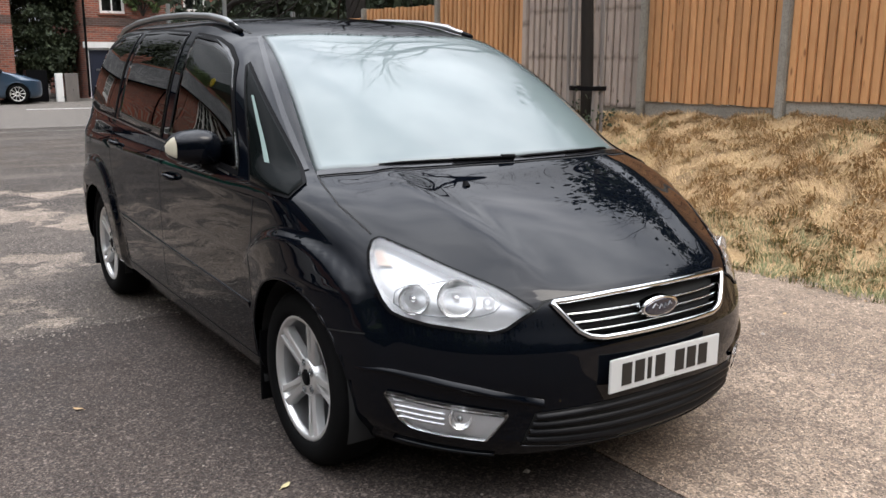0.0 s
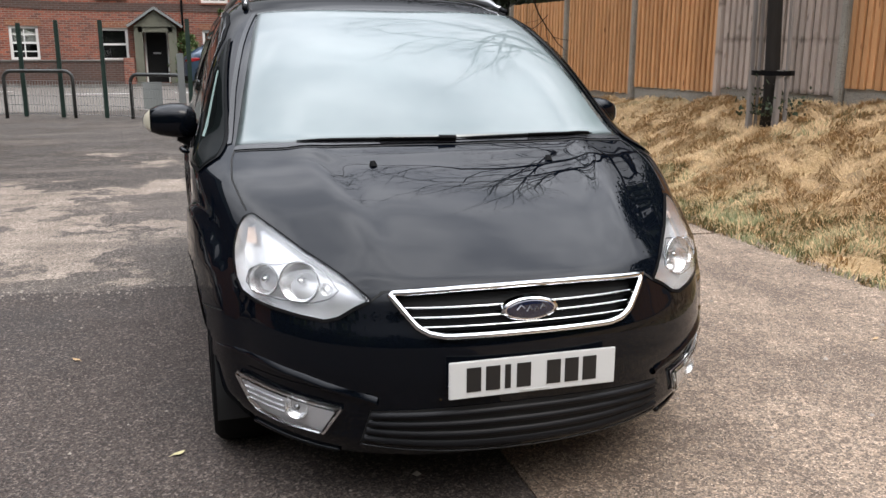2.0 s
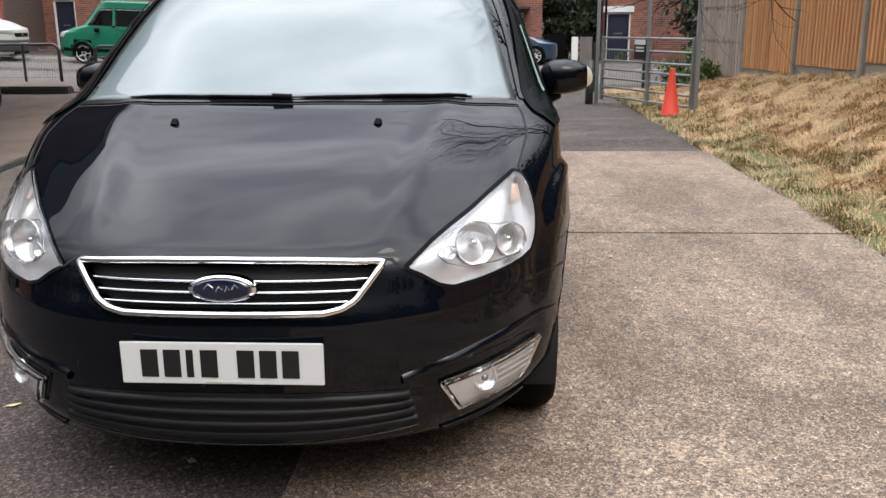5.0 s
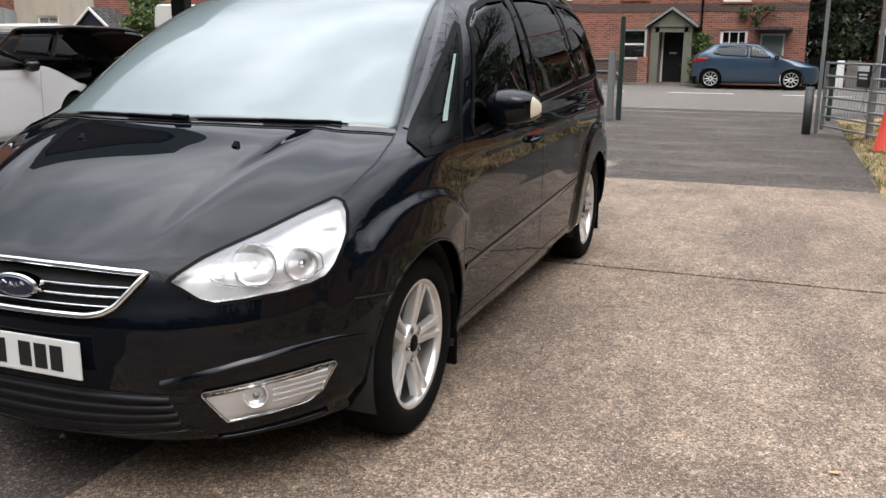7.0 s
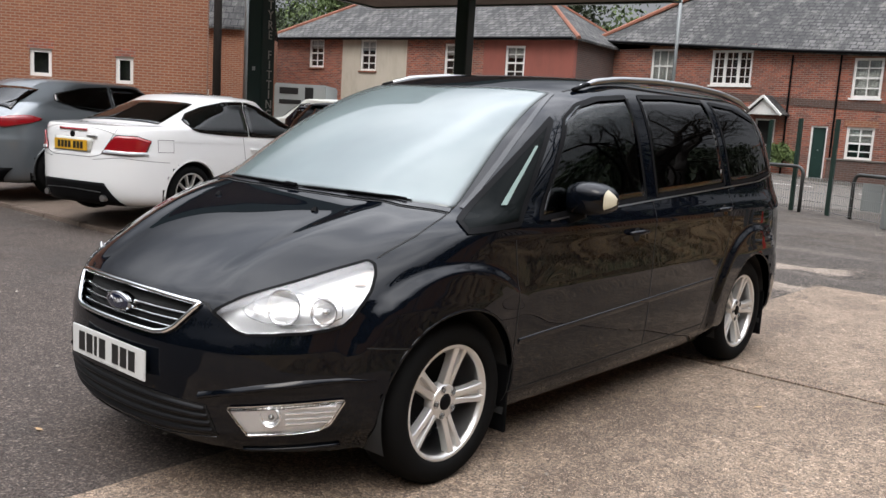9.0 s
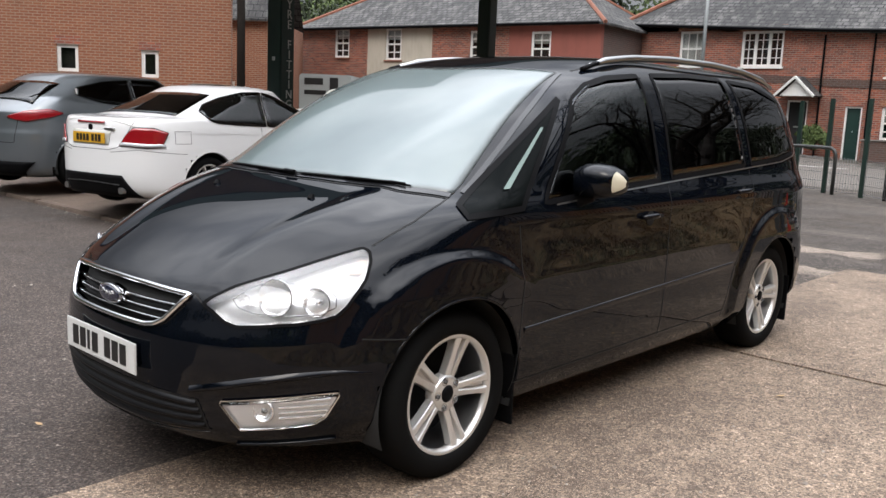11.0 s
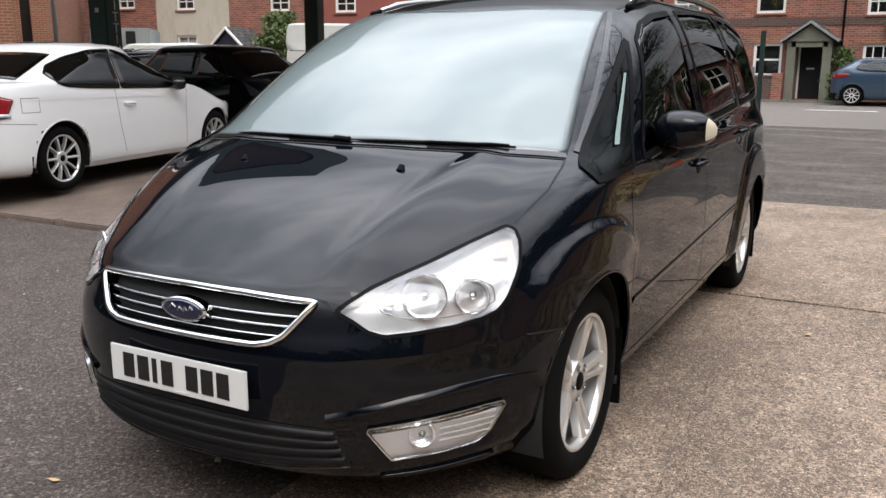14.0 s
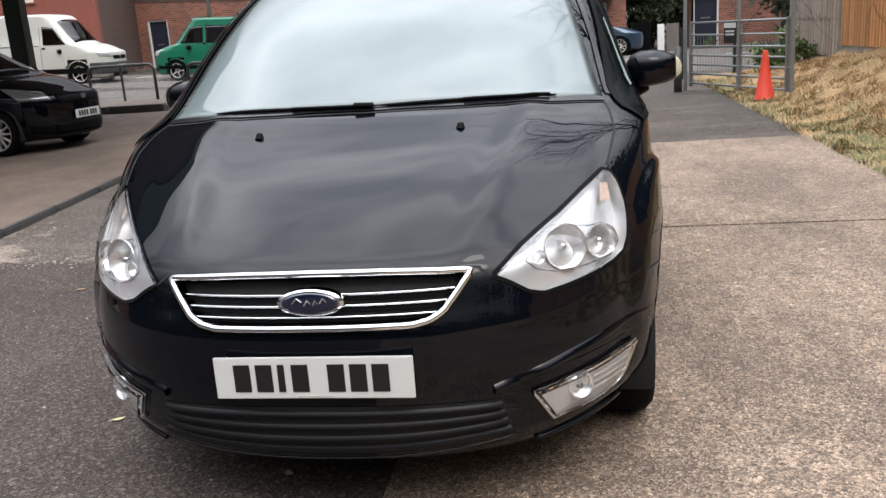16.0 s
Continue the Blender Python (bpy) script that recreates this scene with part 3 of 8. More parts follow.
def blades(name, count, material, label, rnd, chance, leaning, size):
    """Loose bent blades, three vertices to each joint."""
    verts, faces = [], []
    n = 0
    while n < count:
        y = rnd.uniform(-2.5, 15.5) if rnd.random() > 0.5 else rnd.uniform(0, 8)
        u = rnd.uniform(-0.02, 1.0)
        x = 3.06 + (fence_x(y) - 3.06) * u
        if rnd.random() > chance(x, y, u):
            continue
        n += 1
        z = bank_z(x, y) - 0.012
        if u < 0.02:
            z = 0.0
        # blades of one tuft lie much the same way
        a = 6.283 * noise.noise((x * 2.5, y * 2.5, 9)) + rnd.gauss(0, 0.7) + 3.4
        lean = rnd.uniform(*leaning)
        ln = rnd.uniform(*size)
        w = rnd.uniform(0.0025, 0.0055)
        dx, dy = math.cos(a), math.sin(a)
        sx, sy = -dy * w, dx * w
        h1, r1 = ln * 0.55 * math.cos(lean * 0.6), ln * 0.55 * math.sin(lean * 0.6)
        h2, r2 = h1 + ln * 0.45 * math.cos(lean * 1.3), r1 + ln * 0.45 * math.sin(lean * 1.3)
        b = len(verts)
        verts += [(x - sx, y - sy, z), (x + sx, y + sy, z), (x + dx * r1 + sx * .7, y + dy * r1 + sy * .7, z + h1), (x + dx * r1 - sx * .7, y + dy * r1 - sy * .7, z + h1), (x + dx * r2, y + dy * r2, z + h2)]
        faces += [(b, b + 1, b + 2, b + 3), (b + 3, b + 2, b + 4)]
    me = bpy.data.meshes.new(name)
    me.from_pydata(verts, [], faces)
    me.materials.append(material)
    tagged(new(name, me), label, "grass", kind="stuff")


def clump(x, y, s, seed):
    return 0.5 + noise.noise((x * s, y * s, seed))


blades("dry_grass", 125000, STRAW, "dry straw-coloured grass blades matted on the bank", random.Random(3), lambda x, y, u: (0.4 + 0.6 * (clump(x, y, 3.1, 1) > 0.40)) * (0.3 if u < 0.14 else 1), (0.8, 1.6), (0.04, 0.13))
blades("green_grass", 24000, GRASS, "short green grass tufts along the foot of the bank", random.Random(4), lambda x, y, u: 1.0 if u < 0.24 + 0.12 * clump(x, y, 0.9, 4) and clump(x, y, 1.5, 8) > 0.25 else (0.4 if clump(x, y, 1.3, 5) > 0.85 else 0.01), (0.3, 1.3), (0.04, 0.11))


# ---------------------------------------------------------------- the fence on the bank
def fence():
    posts = [-3.6, -1.7, 0.2, 2.05, 3.9, 5.72, 7.7, 9.6, 11.55, 13.57, 15.8]
    f = thing("board_fence", "close-boarded fence of new orange and old grey panels with concrete posts", "fence", kind="structure")
    rnd = random.Random(5)
    meshes = {}
    for i, (y0, y1) in enumerate(zip(posts, posts[1:])):
        grey = i in (5, 9)
        zb = (bank_z(fence_x(y0), y0) + bank_z(fence_x(y1), y1)) / 2
        bm = box((-0.02, 0.06, -0.25), (0.03, y1 - y0 - 0.05, 0.14), 0.004)
        gb = part("gravel_board", bm, GRAVEL_BOARD, f)
        ang = math.atan2(fence_x(y1) - fence_x(y0), y1 - y0)
        gb.matrix_world = pose(fence_x(y0), y0, zb, 0, 0, -math.degrees(ang))
        n = 18
        wide = (y1 - y0 - 0.10) / n
        for j in range(n):
            key = (i, grey)
            if key not in meshes:
                b = bmesh.new()
                w = wide * 1.0 - 0.007
                vs = [b.verts.new(p) for p in ((-0.026, 0, 0), (-0.034, w * 0.06, 0), (-0.016, w * 0.82, 0), (-0.004, w, 0), (0.004, w, 0), (0.004, 0, 0))]
                up = [b.verts.new((v.co.x, v.co.y, 1.56)) for v in vs]
                b.faces.new(vs[::-1])
                b.faces.new(up)
                for q in range(6):
                    b.faces.new((vs[q], vs[(q + 1) % 6], up[(q + 1) % 6], up[q]))
                me = bpy.data.meshes.new("board")
                bmesh.ops.recalc_face_normals(b, faces=b.faces)
                b.to_mesh(me)
                b.free()
                me.materials.append(BOARD_GREY if grey else BOARD_NEW)
                meshes[key] = me
            ob = part("board", meshes[key], None, f)
            y = y0 + 0.05 + wide * j
            ob.matrix_world = pose(fence_x(y) - 0.02, y, zb + 0.142 + rnd.uniform(-0.008, 0.008), 0, rnd.uniform(-0.3, 0.3), -math.degrees(ang) + rnd.uniform(-1.8, 1.8))
    for i, y in enumerate(posts):
        zb = bank_z(fence_x(y), y)
        wooden = i == 6
        bm = box((-0.07, -0.05, -0.3), (0.05, 0.05, 1.78), 0.012)
        p = part("post", bm, BOARD_GREY if wooden else GRAVEL_BOARD, f, "grey wooden post" if wooden else "concrete slotted post")
        p.matrix_world = pose(fence_x(y), y, zb)


fence()


# ---------------------------------------------------------------- bare tree on the bank, with its stakes
def grow(bm, rnd, p, d, length, r, depth, spread, up, tips):
    pts, radii = [p], [r]
    steps = 5
    for s in range(steps):
        d = (d + Vector((rnd.uniform(-1, 1), rnd.uniform(-1, 1), rnd.uniform(-0.8, 0.8) + up)) * 0.34).normalized()
        p = p + d * (length / steps)
        pts.append(p)
        radii.append(r * (1 - 0.5 * (s + 1) / steps))
        if depth > 0 and s > 0 and rnd.random() < 0.75:
            axis = d.orthogonal().normalized()
            axis.rotate(Matrix.Rotation(rnd.uniform(0, 6.283), 3, d))
            side = (d + axis * rnd.uniform(spread * 0.6, spread)).normalized()
            grow(bm, rnd, p, side, length * rnd.uniform(0.5, 0.72), radii[-1] * 0.62, depth - 1, spread, up, tips)
    add_tube(bm, pts, radii, 6 if r > 0.03 else (4 if r > 0.012 else 3), caps=False)
    tips.append(p)
    if depth > 0:
        grow(bm, rnd, p, d, length * 0.62, radii[-1], depth - 1, spread, up, tips)


def bare_tree(x, y, z, seed, height, r, label, staked=True, limb=0.06):
    t = thing("bare_tree", label, "tree", m=pose(x, y, z))
    rnd = random.Random(seed)
    bm = bmesh.new()
    trunk_top = Vector((-0.15, 0.1, height))
    add_tube(bm, [(0, 0, -0.25), (0.0, 0.0, 0.2), (-0.05, 0.03, height * 0.5), trunk_top], [r * 1.3, r, r * 0.9, r * 0.8], 10)
    part("trunk", bm, BARK, t, smooth=True)
    for a, up in ((2.9, 0.45), (4.1, 0.6), (0.6, 0.7), (1.9, 0.55), (5.2, 0.5), (3.4, 1.3), (1.55, 0.22), (1.2, 0.6)):
        bm = bmesh.new()
        tips = []
        long_limb = up in (0.22, 0.6) and a < 2
        grow(bm, rnd, trunk_top - Vector((0, 0, rnd.uniform(0, 0.8))), Vector((math.cos(a), math.sin(a), up)).normalized(), 4.0 if long_limb else 2.7, limb * (1.5 if long_limb else 1.0), 4, 1.0, 0.08, tips)
        part("limb", bm, BARK, t, smooth=True)
    if not staked:
        return t
    for dx, dy, h, w in ((0.05, -0.19, 2.0, 0.02), (-0.10, 0.22, 2.0, 0.02), (-0.06, 0.15, 2.1, 0.016), (-0.05, -0.17, 0.5, 0.03), (-0.13, 0.17, 0.5, 0.03)):
        s = part("stake", box((dx - w, dy - w, -0.25), (dx + w, dy + w, h), 0.008), STAKE, t)
        s.rotation_euler = (rnd.uniform(-0.02, 0.02), rnd.uniform(-0.02, 0.02), 0)
    part("tie", add_lathe(bmesh.new(), [(0.44, 0.205), (0.44, 0.22), (0.49, 0.22), (0.49, 0.205)], 20, "z"), BLACK_TRIM, t, "dark rubber tie")
    # ivy round the foot
    bm = bmesh.new()
    for _ in range(260):
        p = Vector((rnd.gauss(0, 0.16), rnd.gauss(0, 0.16), abs(rnd.gauss(0, 0.14)) + 0.02))
        leaf_quad(bm, p, 0.03, rnd)
    tagged(part("ivy", bm, LEAF_DARK, t), kind="stuff")
    return t


def leaf_quad(bm, p, s, rnd):
    n = Vector((rnd.uniform(-1, 1), rnd.uniform(-1, 1), rnd.uniform(-0.3, 1))).normalized()
    a = n.orthogonal().normalized()
    a.rotate(Matrix.Rotation(rnd.uniform(0, 6.283), 3, n))
    b = n.cross(a)
    s *= rnd.uniform(0.6, 1.3)
    bm.faces.new([bm.verts.new(p + a * s * u + b * s * v) for u, v in ((-1, 0), (0, -0.55), (1, 0), (0, 0.55))])


bare_tree(5.12, 5.84, 0.70, 8, 3.6, 0.08, "tall bare dark-barked tree tied to wooden stakes on the grass bank")
bare_tree(6.9, 14.6, 0.2, 14, 3.3, 0.24, "large bare tree standing behind the board fence", False, 0.13)


def leaves_mesh(name, centres, per, size, rnd, flat=0.7):
    """Many small four-cornered leaves gathered round clump centres."""
    verts, faces = [], []
    for c, rad in centres:
        for _ in range(per):
            d = Vector((rnd.gauss(0, 1), rnd.gauss(0, 1), rnd.gauss(0, flat)))
            p = Vector(c) + d * rad * 0.5
            n = Vector((rnd.uniform(-1, 1), rnd.uniform(-1, 1), rnd.uniform(-0.2, 1))).normalized()
            a = n.orthogonal().normalized()
            a.rotate(Matrix.Rotation(rnd.uniform(0, 6.283), 3, n))
            b = n.cross(a)
            s = size * rnd.uniform(0.6, 1.4)
            i = len(verts)
            verts += [tuple(p + a * s), tuple(p + b * s * 0.5), tuple(p - a * s), tuple(p - b * s * 0.5)]
            faces.append((i, i + 1, i + 2, i + 3))
    me = bpy.data.meshes.new(name)
    me.from_pydata(verts, [], faces)
    return me


def leafy_tree(x, y, z, height, radius, seed, material, label, clumps=60, per=110, leaf=0.16, name="tree", low=0.52):
    t = thing(name, label, "tree", m=pose(x, y, z))
    rnd = random.Random(seed)
    bm = bmesh.new()
    add_tube(bm, [(0, 0, -0.2), (0.1, 0, height * 0.35), (0.0, 0.15, height * 0.7)], [radius * 0.10, radius * 0.07, radius * 0.03], 8)
    for k in range(6):
        a = rnd.uniform(0, 6.283)
        h = height * rnd.uniform(0.3, 0.55)
        add_tube(bm, [(0.05, 0.05, h), (radius * 0.35 * math.cos(a), radius * 0.35 * math.sin(a), h + height * 0.12), (radius * 0.7 * math.cos(a), radius * 0.7 * math.sin(a), h + height * 0.22)], [radius * 0.04, radius * 0.025, radius * 0.01], 5)
    part("trunk", bm, BARK, t, smooth=True)
    centres = []
    for _ in range(clumps):
        d = Vector((rnd.gauss(0, 1), rnd.gauss(0, 1), rnd.gauss(0, 1))).normalized() * rnd.uniform(0.3, 1.0) ** 0.5
        centres.append(((d.x * radius, d.y * radius, height * low + d.z * height * (1 - low)), radius * rnd.uniform(0.22, 0.45)))
    me = leaves_mesh("crown", centres, per, leaf, rnd)
    me.materials.append(material)
    part("crown", me, None, t)
    return t


# ---------------------------------------------------------------- vehicles
from mathutils.bvhtree import BVHTree


def half_contour(k, nf, ns, nr):
    """One level of a body: front bow, flank and stern, from the middle of the front to the middle of the back."""
    z, yf, w, yc, n, yr, ycr, m = k
    out = []
    for a in np.linspace(0, 1, nf, endpoint=False):
        th = a * math.pi / 2
        out.append((w * math.sin(th) ** (2 / n), yc - (yc - yf) * math.cos(th) ** (2 / n), z))
    for a in np.linspace(0, 1, ns, endpoint=False):
        y = yc + (ycr - yc) * a
        out.append((w, y, z))
    for a in np.linspace(0, 1, nr):
        th = (1 - a) * math.pi / 2
        out.append((w * math.sin(th) ** (2 / m), ycr + (yr - ycr) * math.cos(th) ** (2 / m), z))
    return out


class Body:
    """A car body: stacked level contours, mirrored, with openings cut out and panels laid on its skin."""

    def __init__(self, keys, sub, nf, ns, nr, shape=None):
        lev = spline(keys, sub)
        pts = np.array([half_contour(k, nf, ns, nr) for k in lev])
        if shape:
            pts = shape(pts)
        right = pts
        left = pts[:, ::-1][:, 1:-1] * np.array([-1, 1, 1])
        self.rows = np.concatenate([right, left], 1)
        r, c = self.rows.shape[:2]
        self.verts = self.rows.reshape(-1, 3)
        self.faces = [(i * c + j, i * c + (j + 1) % c, (i + 1) * c + (j + 1) % c, (i + 1) * c + j) for i in range(r - 1) for j in range(c)]
        self.faces.append(tuple(range(c))[::-1])
        self.faces.append(tuple((r - 1) * c + j for j in range(c)))
        self.tree = BVHTree.FromPolygons([tuple(v) for v in self.verts], self.faces[:-2])
        self.drop = set()

    def on(self, p, d, lift=0.0):
        """The place on the skin met by the line through p along d, from outside."""
        d = Vector(d).normalized()
        hit, n, _, _ = self.tree.ray_cast(Vector(p) + d * 1.5, -d, 3.5)
        if hit is None:
            hit, n, _, _ = self.tree.find_nearest(Vector(p))
        if n.dot(d) < 0:
            n = -n
        return hit + n * lift

    def patch(self, low, high, d, lift, nu=24, nv=10):
        """Points on the skin between two edges, each given by a few points."""
        lo, hi = [resample(e, nu) for e in (low, high)]
        return [[self.on(lo[j] + (hi[j] - lo[j]) * i / nv, d, lift) for j in range(nu + 1)] for i in range(nv + 1)]

    def cut(self, outline, d, crisp=False):
        """Takes out the skin inside an outline seen along d; crisp: the border is drawn onto the outline."""
        d = Vector(d).normalized()
        u = d.orthogonal().normalized()
        v = d.cross(u)
        poly = [(Vector(p).dot(u), Vector(p).dot(v)) for p in outline]
        fresh = set()
        for fi, f in enumerate(self.faces[:-2]):
            c = Vector(self.verts[list(f)].mean(0))
            if fi in self.drop or (c - Vector(outline[0])).length > 2.2:
                continue
            a, b = Vector(self.verts[f[1]] - self.verts[f[0]]), Vector(self.verts[f[3]] - self.verts[f[0]])
            n = a.cross(b)
            if n.dot(d) < 0 and (c.x * d.x + (c.y - 2.3) * d.y) < 0:
                continue
            if inside((c.dot(u), c.dot(v)), poly):
                self.drop.add(fi)
                fresh.add(fi)
        if not crisp:
            return
        gone = {i for fi in fresh for i in self.faces[fi]}
        kept = {i for fi, f in enumerate(self.faces[:-2]) if fi not in self.drop for i in f if i in gone}
        ring = list(zip(poly, poly[1:] + poly[:1]))
        for i in kept:
            p = Vector(self.verts[i])
            q = Vector((p.dot(u), p.dot(v)))
            best = None
            for a, b in ring:
                a, b = Vector(a), Vector(b)
                e = min(1.0, max(0.0, (q - a).dot(b - a) / max(1e-9, (b - a).length_squared)))
                near = a + (b - a) * e
                if best is None or (near - q).length < (best - q).length:
                    best = near
            off = best - q
            if off.length < 0.03:
                hit, _, _, _ = self.tree.ray_cast(p + u * off.x + v * off.y + d * 0.12, -d, 0.3)
                if hit is not None:
                    self.verts[i] = hit

    def round_hole(self, y, z, r):
        """A wheel arch, on both sides."""
        for i, p in enumerate(self.verts):
            q = math.hypot(p[1] - y, p[2] - z)
            if abs(p[0]) > 0.5 and -0.012 < q - r < 0.014 and q > 1e-6:
                p[1], p[2] = y + (p[1] - y) * r / q, z + (p[2] - z) * r / q
        for fi, f in enumerate(self.faces[:-2]):
            c = self.verts[list(f)].mean(0)
            near = min(math.hypot(self.verts[i][1] - y, self.verts[i][2] - z) for i in f)
            if abs(c[0]) > 0.5 and (math.hypot(c[1] - y, c[2] - z) < r - 0.002 or near < r - 0.006):
                self.drop.add(fi)

    def mesh(self, name, inner=False):
        me = bpy.data.meshes.new(name)
        fs = [f for i, f in enumerate(self.faces) if i not in self.drop]
        me.from_pydata([tuple(v) for v in self.verts], [], fs)
        bm = bmesh.new()
        bm.from_mesh(me)
        bmesh.ops.remove_doubles(bm, verts=bm.verts, dist=0.0004)
        bmesh.ops.recalc_face_normals(bm, faces=bm.faces)
        bm.to_mesh(me)
        bm.free()
        me.polygons.foreach_set("use_smooth", [True] * len(me.polygons))
        return me


def resample(edge, n):
    e = [Vector(p) for p in edge]
    ln = [0.0]
    for a, b in zip(e, e[1:]):
        ln.append(ln[-1] + (b - a).length)
    out = []
    for i in range(n + 1):
        s = ln[-1] * i / n
        k = max(j for j in range(len(e)) if ln[j] <= s + 1e-9)
        k = min(k, len(e) - 2)
        t = (s - ln[k]) / max(1e-9, ln[k + 1] - ln[k])
        out.append(e[k] + (e[k + 1] - e[k]) * min(1, t))
    return out


def inside(p, poly):
    x, y = p
    hit = False
    for (x0, y0), (x1, y1) in zip(poly, poly[1:] + poly[:1]):
        if (y0 > y) != (y1 > y) and x < (x1 - x0) * (y - y0) / (y1 - y0) + x0:
            hit = not hit
    return hit


def flip(edge):
    return [(-p[0], p[1], p[2]) for p in edge]


def shrink(outline, by):
    c = sum((Vector(p) for p in outline), Vector()) / len(outline)
    return [c + (Vector(p) - c) * by for p in outline]


def seam(body, pts, d, width=0.004, lift=0.0012, n=40):
    """A thin dark shut line along the skin."""
    mid = [body.on(p, d, lift) for p in resample(pts, n)]
    dv = Vector(d).normalized()
    rows = [[], []]
    for i, p in enumerate(mid):
        t = (mid[min(i + 1, n)] - mid[max(i - 1, 0)]).normalized()
        s = t.cross(dv).normalized() * width / 2
        rows[0].append(body.on(p + s, d, lift))
        rows[1].append(body.on(p - s, d, lift))
    return grid_mesh("seam", rows)


def rim_band(body, outline, d, width, lift, n=90):
    """A closed band along an outline on the skin."""
    pts = resample(list(outline) + [outline[0]], n)
    c = sum((Vector(p) for p in outline), Vector()) / len(outline)
    dv = Vector(d).normalized()
    rows = [[], []]
    for i, p in enumerate(pts):
        t = (pts[(i + 1) % n] - pts[(i - 1) % n]).normalized()
        s = t.cross(dv).normalized()
        if s.dot(p - c) < 0:
            s = -s
        rows[0].append(body.on(p - s * width * 0.5, d, lift))
        rows[1].append(body.on(p + s * width * 0.5, d, lift))
    return grid_mesh("band", rows)


def wheel(r, rim, width, style, spokes, parent_m=None):
    """A wheel about the x axis, its face towards +x: tyre, rim, spokes and hub."""
    t = new("wheel")
    bm = bmesh.new()
    h = width / 2
    add_lathe(bm, [(-h * 0.8, rim), (-h, rim + 0.02), (-h * 0.98, r - 0.03), (-h * 0.75, r - 0.006), (-h * 0.4, r), (h * 0.4, r), (h * 0.75, r - 0.006), (h * 0.98, r - 0.03), (h, rim + 0.025), (h * 0.9, rim + 0.004), (h * 0.75, rim)], 56)
    part("tyre", bm, RUBBER, t, smooth=True)
    bm = bmesh.new()
    add_lathe(bm, [(h * 0.86, rim + 0.006), (h * 0.9, rim), (h * 0.86, rim - 0.012), (h * 0.66, rim - 0.016)], 56)
    part("rim", bm, ALLOY, t, smooth=True)
    bm = bmesh.new()
    add_lathe(bm, [(h * 0.66, rim - 0.016), (-h * 0.5, rim - 0.03)], 56)
    part("rim_barrel", bm, SATIN if style == "twin" else BLACK_TRIM, t, "silver inner rim" if style == "twin" else "dark inner rim", smooth=True)
    bm = bmesh.new()
    add_lathe(bm, [(-h * 0.5, rim - 0.02), (-h * 0.45, 0.05), (-h * 0.45, 0.001)], 40)
    part("brake_disc", bm, BLACK_TRIM, t, smooth=True)
    for s in range(spokes):
        a = 2 * math.pi * s / spokes
        bm = bmesh.new()
        if style == "twin":
            # one broad spoke, split towards the rim by a groove
            c, si = math.cos(a), math.sin(a)
            prof = []
            for e in np.linspace(0, 1, 9):
                rr = 0.045 + (rim - 0.052) * e
                wd = 0.030 + 0.004 * e + 0.014 * e ** 3
                gr = 0.0015 + 0.011 * float(smooth01(0.15, 0.8, e))
                dip = 0.020 * float(smooth01(0.12, 0.45, e))
                x = h * (0.60 + 0.16 * math.sin(e * math.pi / 2) + 0.08 * e ** 4)
                prof.append([(x + dx, c * rr - si * dw, si * rr + c * dw) for dx, dw in ((-0.034, -wd), (-0.003, -wd * 0.93), (0.0, -wd * 0.82), (0.003, -gr - 0.004), (0.0, -gr), (-dip, -gr * 0.75), (-dip, gr * 0.75), (0.0, gr), (0.003, gr + 0.004), (0.0, wd * 0.82), (-0.003, wd * 0.93), (-0.034, wd))])
            vs = [[bm.verts.new(p) for p in q] for q in prof]
            for r0, r1 in zip(vs, vs[1:]):
                for j in range(11):
                    bm.faces.new((r0[j], r0[j + 1], r1[j + 1], r1[j]))
            part("spoke", bm, ALLOY, t)
            continue
        # root near the hub, tip on the rim
        wide, prof = 0.011, []
        c, si = math.cos(a), math.sin(a)
        for rr, x, wd in ((0.05, h * 0.62, wide * 0.95), (rim * 0.5, h * 0.78, wide * 1.05), (rim - 0.010, h * 0.84, wide * 1.2)):
            prof.append([(x + dx, c * rr - si * dw, si * rr + c * dw) for dx, dw in ((-0.03, -wd), (0.0, -wd * 0.75), (0.004, 0), (0.0, wd * 0.75), (-0.03, wd))])
        vs = [[bm.verts.new(p) for p in ring] for ring in prof]
        for r0, r1 in zip(vs, vs[1:]):
            for j in range(4):
                bm.faces.new((r0[j], r0[j + 1], r1[j + 1], r1[j]))
            bm.faces.new((r0[4], r0[0], r1[0], r1[4]))
        part("spoke", bm, ALLOY, t)
    bm = bmesh.new()
    add_lathe(bm, [(h * 0.3, 0.075), (h * 0.66, 0.07), (h * 0.72, 0.06), (h * 0.72, 0.034)], 30)
    part("hub", bm, ALLOY, t, smooth=True)
    bm = bmesh.new()
    add_lathe(bm, [(h * 0.70, 0.031), (h * 0.755, 0.029), (h * 0.775, 0.024), (h * 0.785, 0.001)], 24)
    part("hub_cap", bm, BLACK_TRIM, t, "dark centre cap", smooth=True)
    if style == "twin":
        for s in range(5):
            a = 2 * math.pi * (s + 0.5) / 5
            bm = bmesh.new()
            add_lathe(bm, [(h * 0.726, 0.0165), (h * 0.732, 0.0150), (h * 0.70, 0.0135), (h * 0.70, 0.0105), (h * 0.765, 0.0095), (h * 0.775, 0.006), (h * 0.74, 0.0045), (h * 0.74, 0.0005)], 12, centre=(0, math.cos(a) * 0.054, math.sin(a) * 0.054))
            part("wheel_nut", bm, LAMP_DIM, t)
    return t


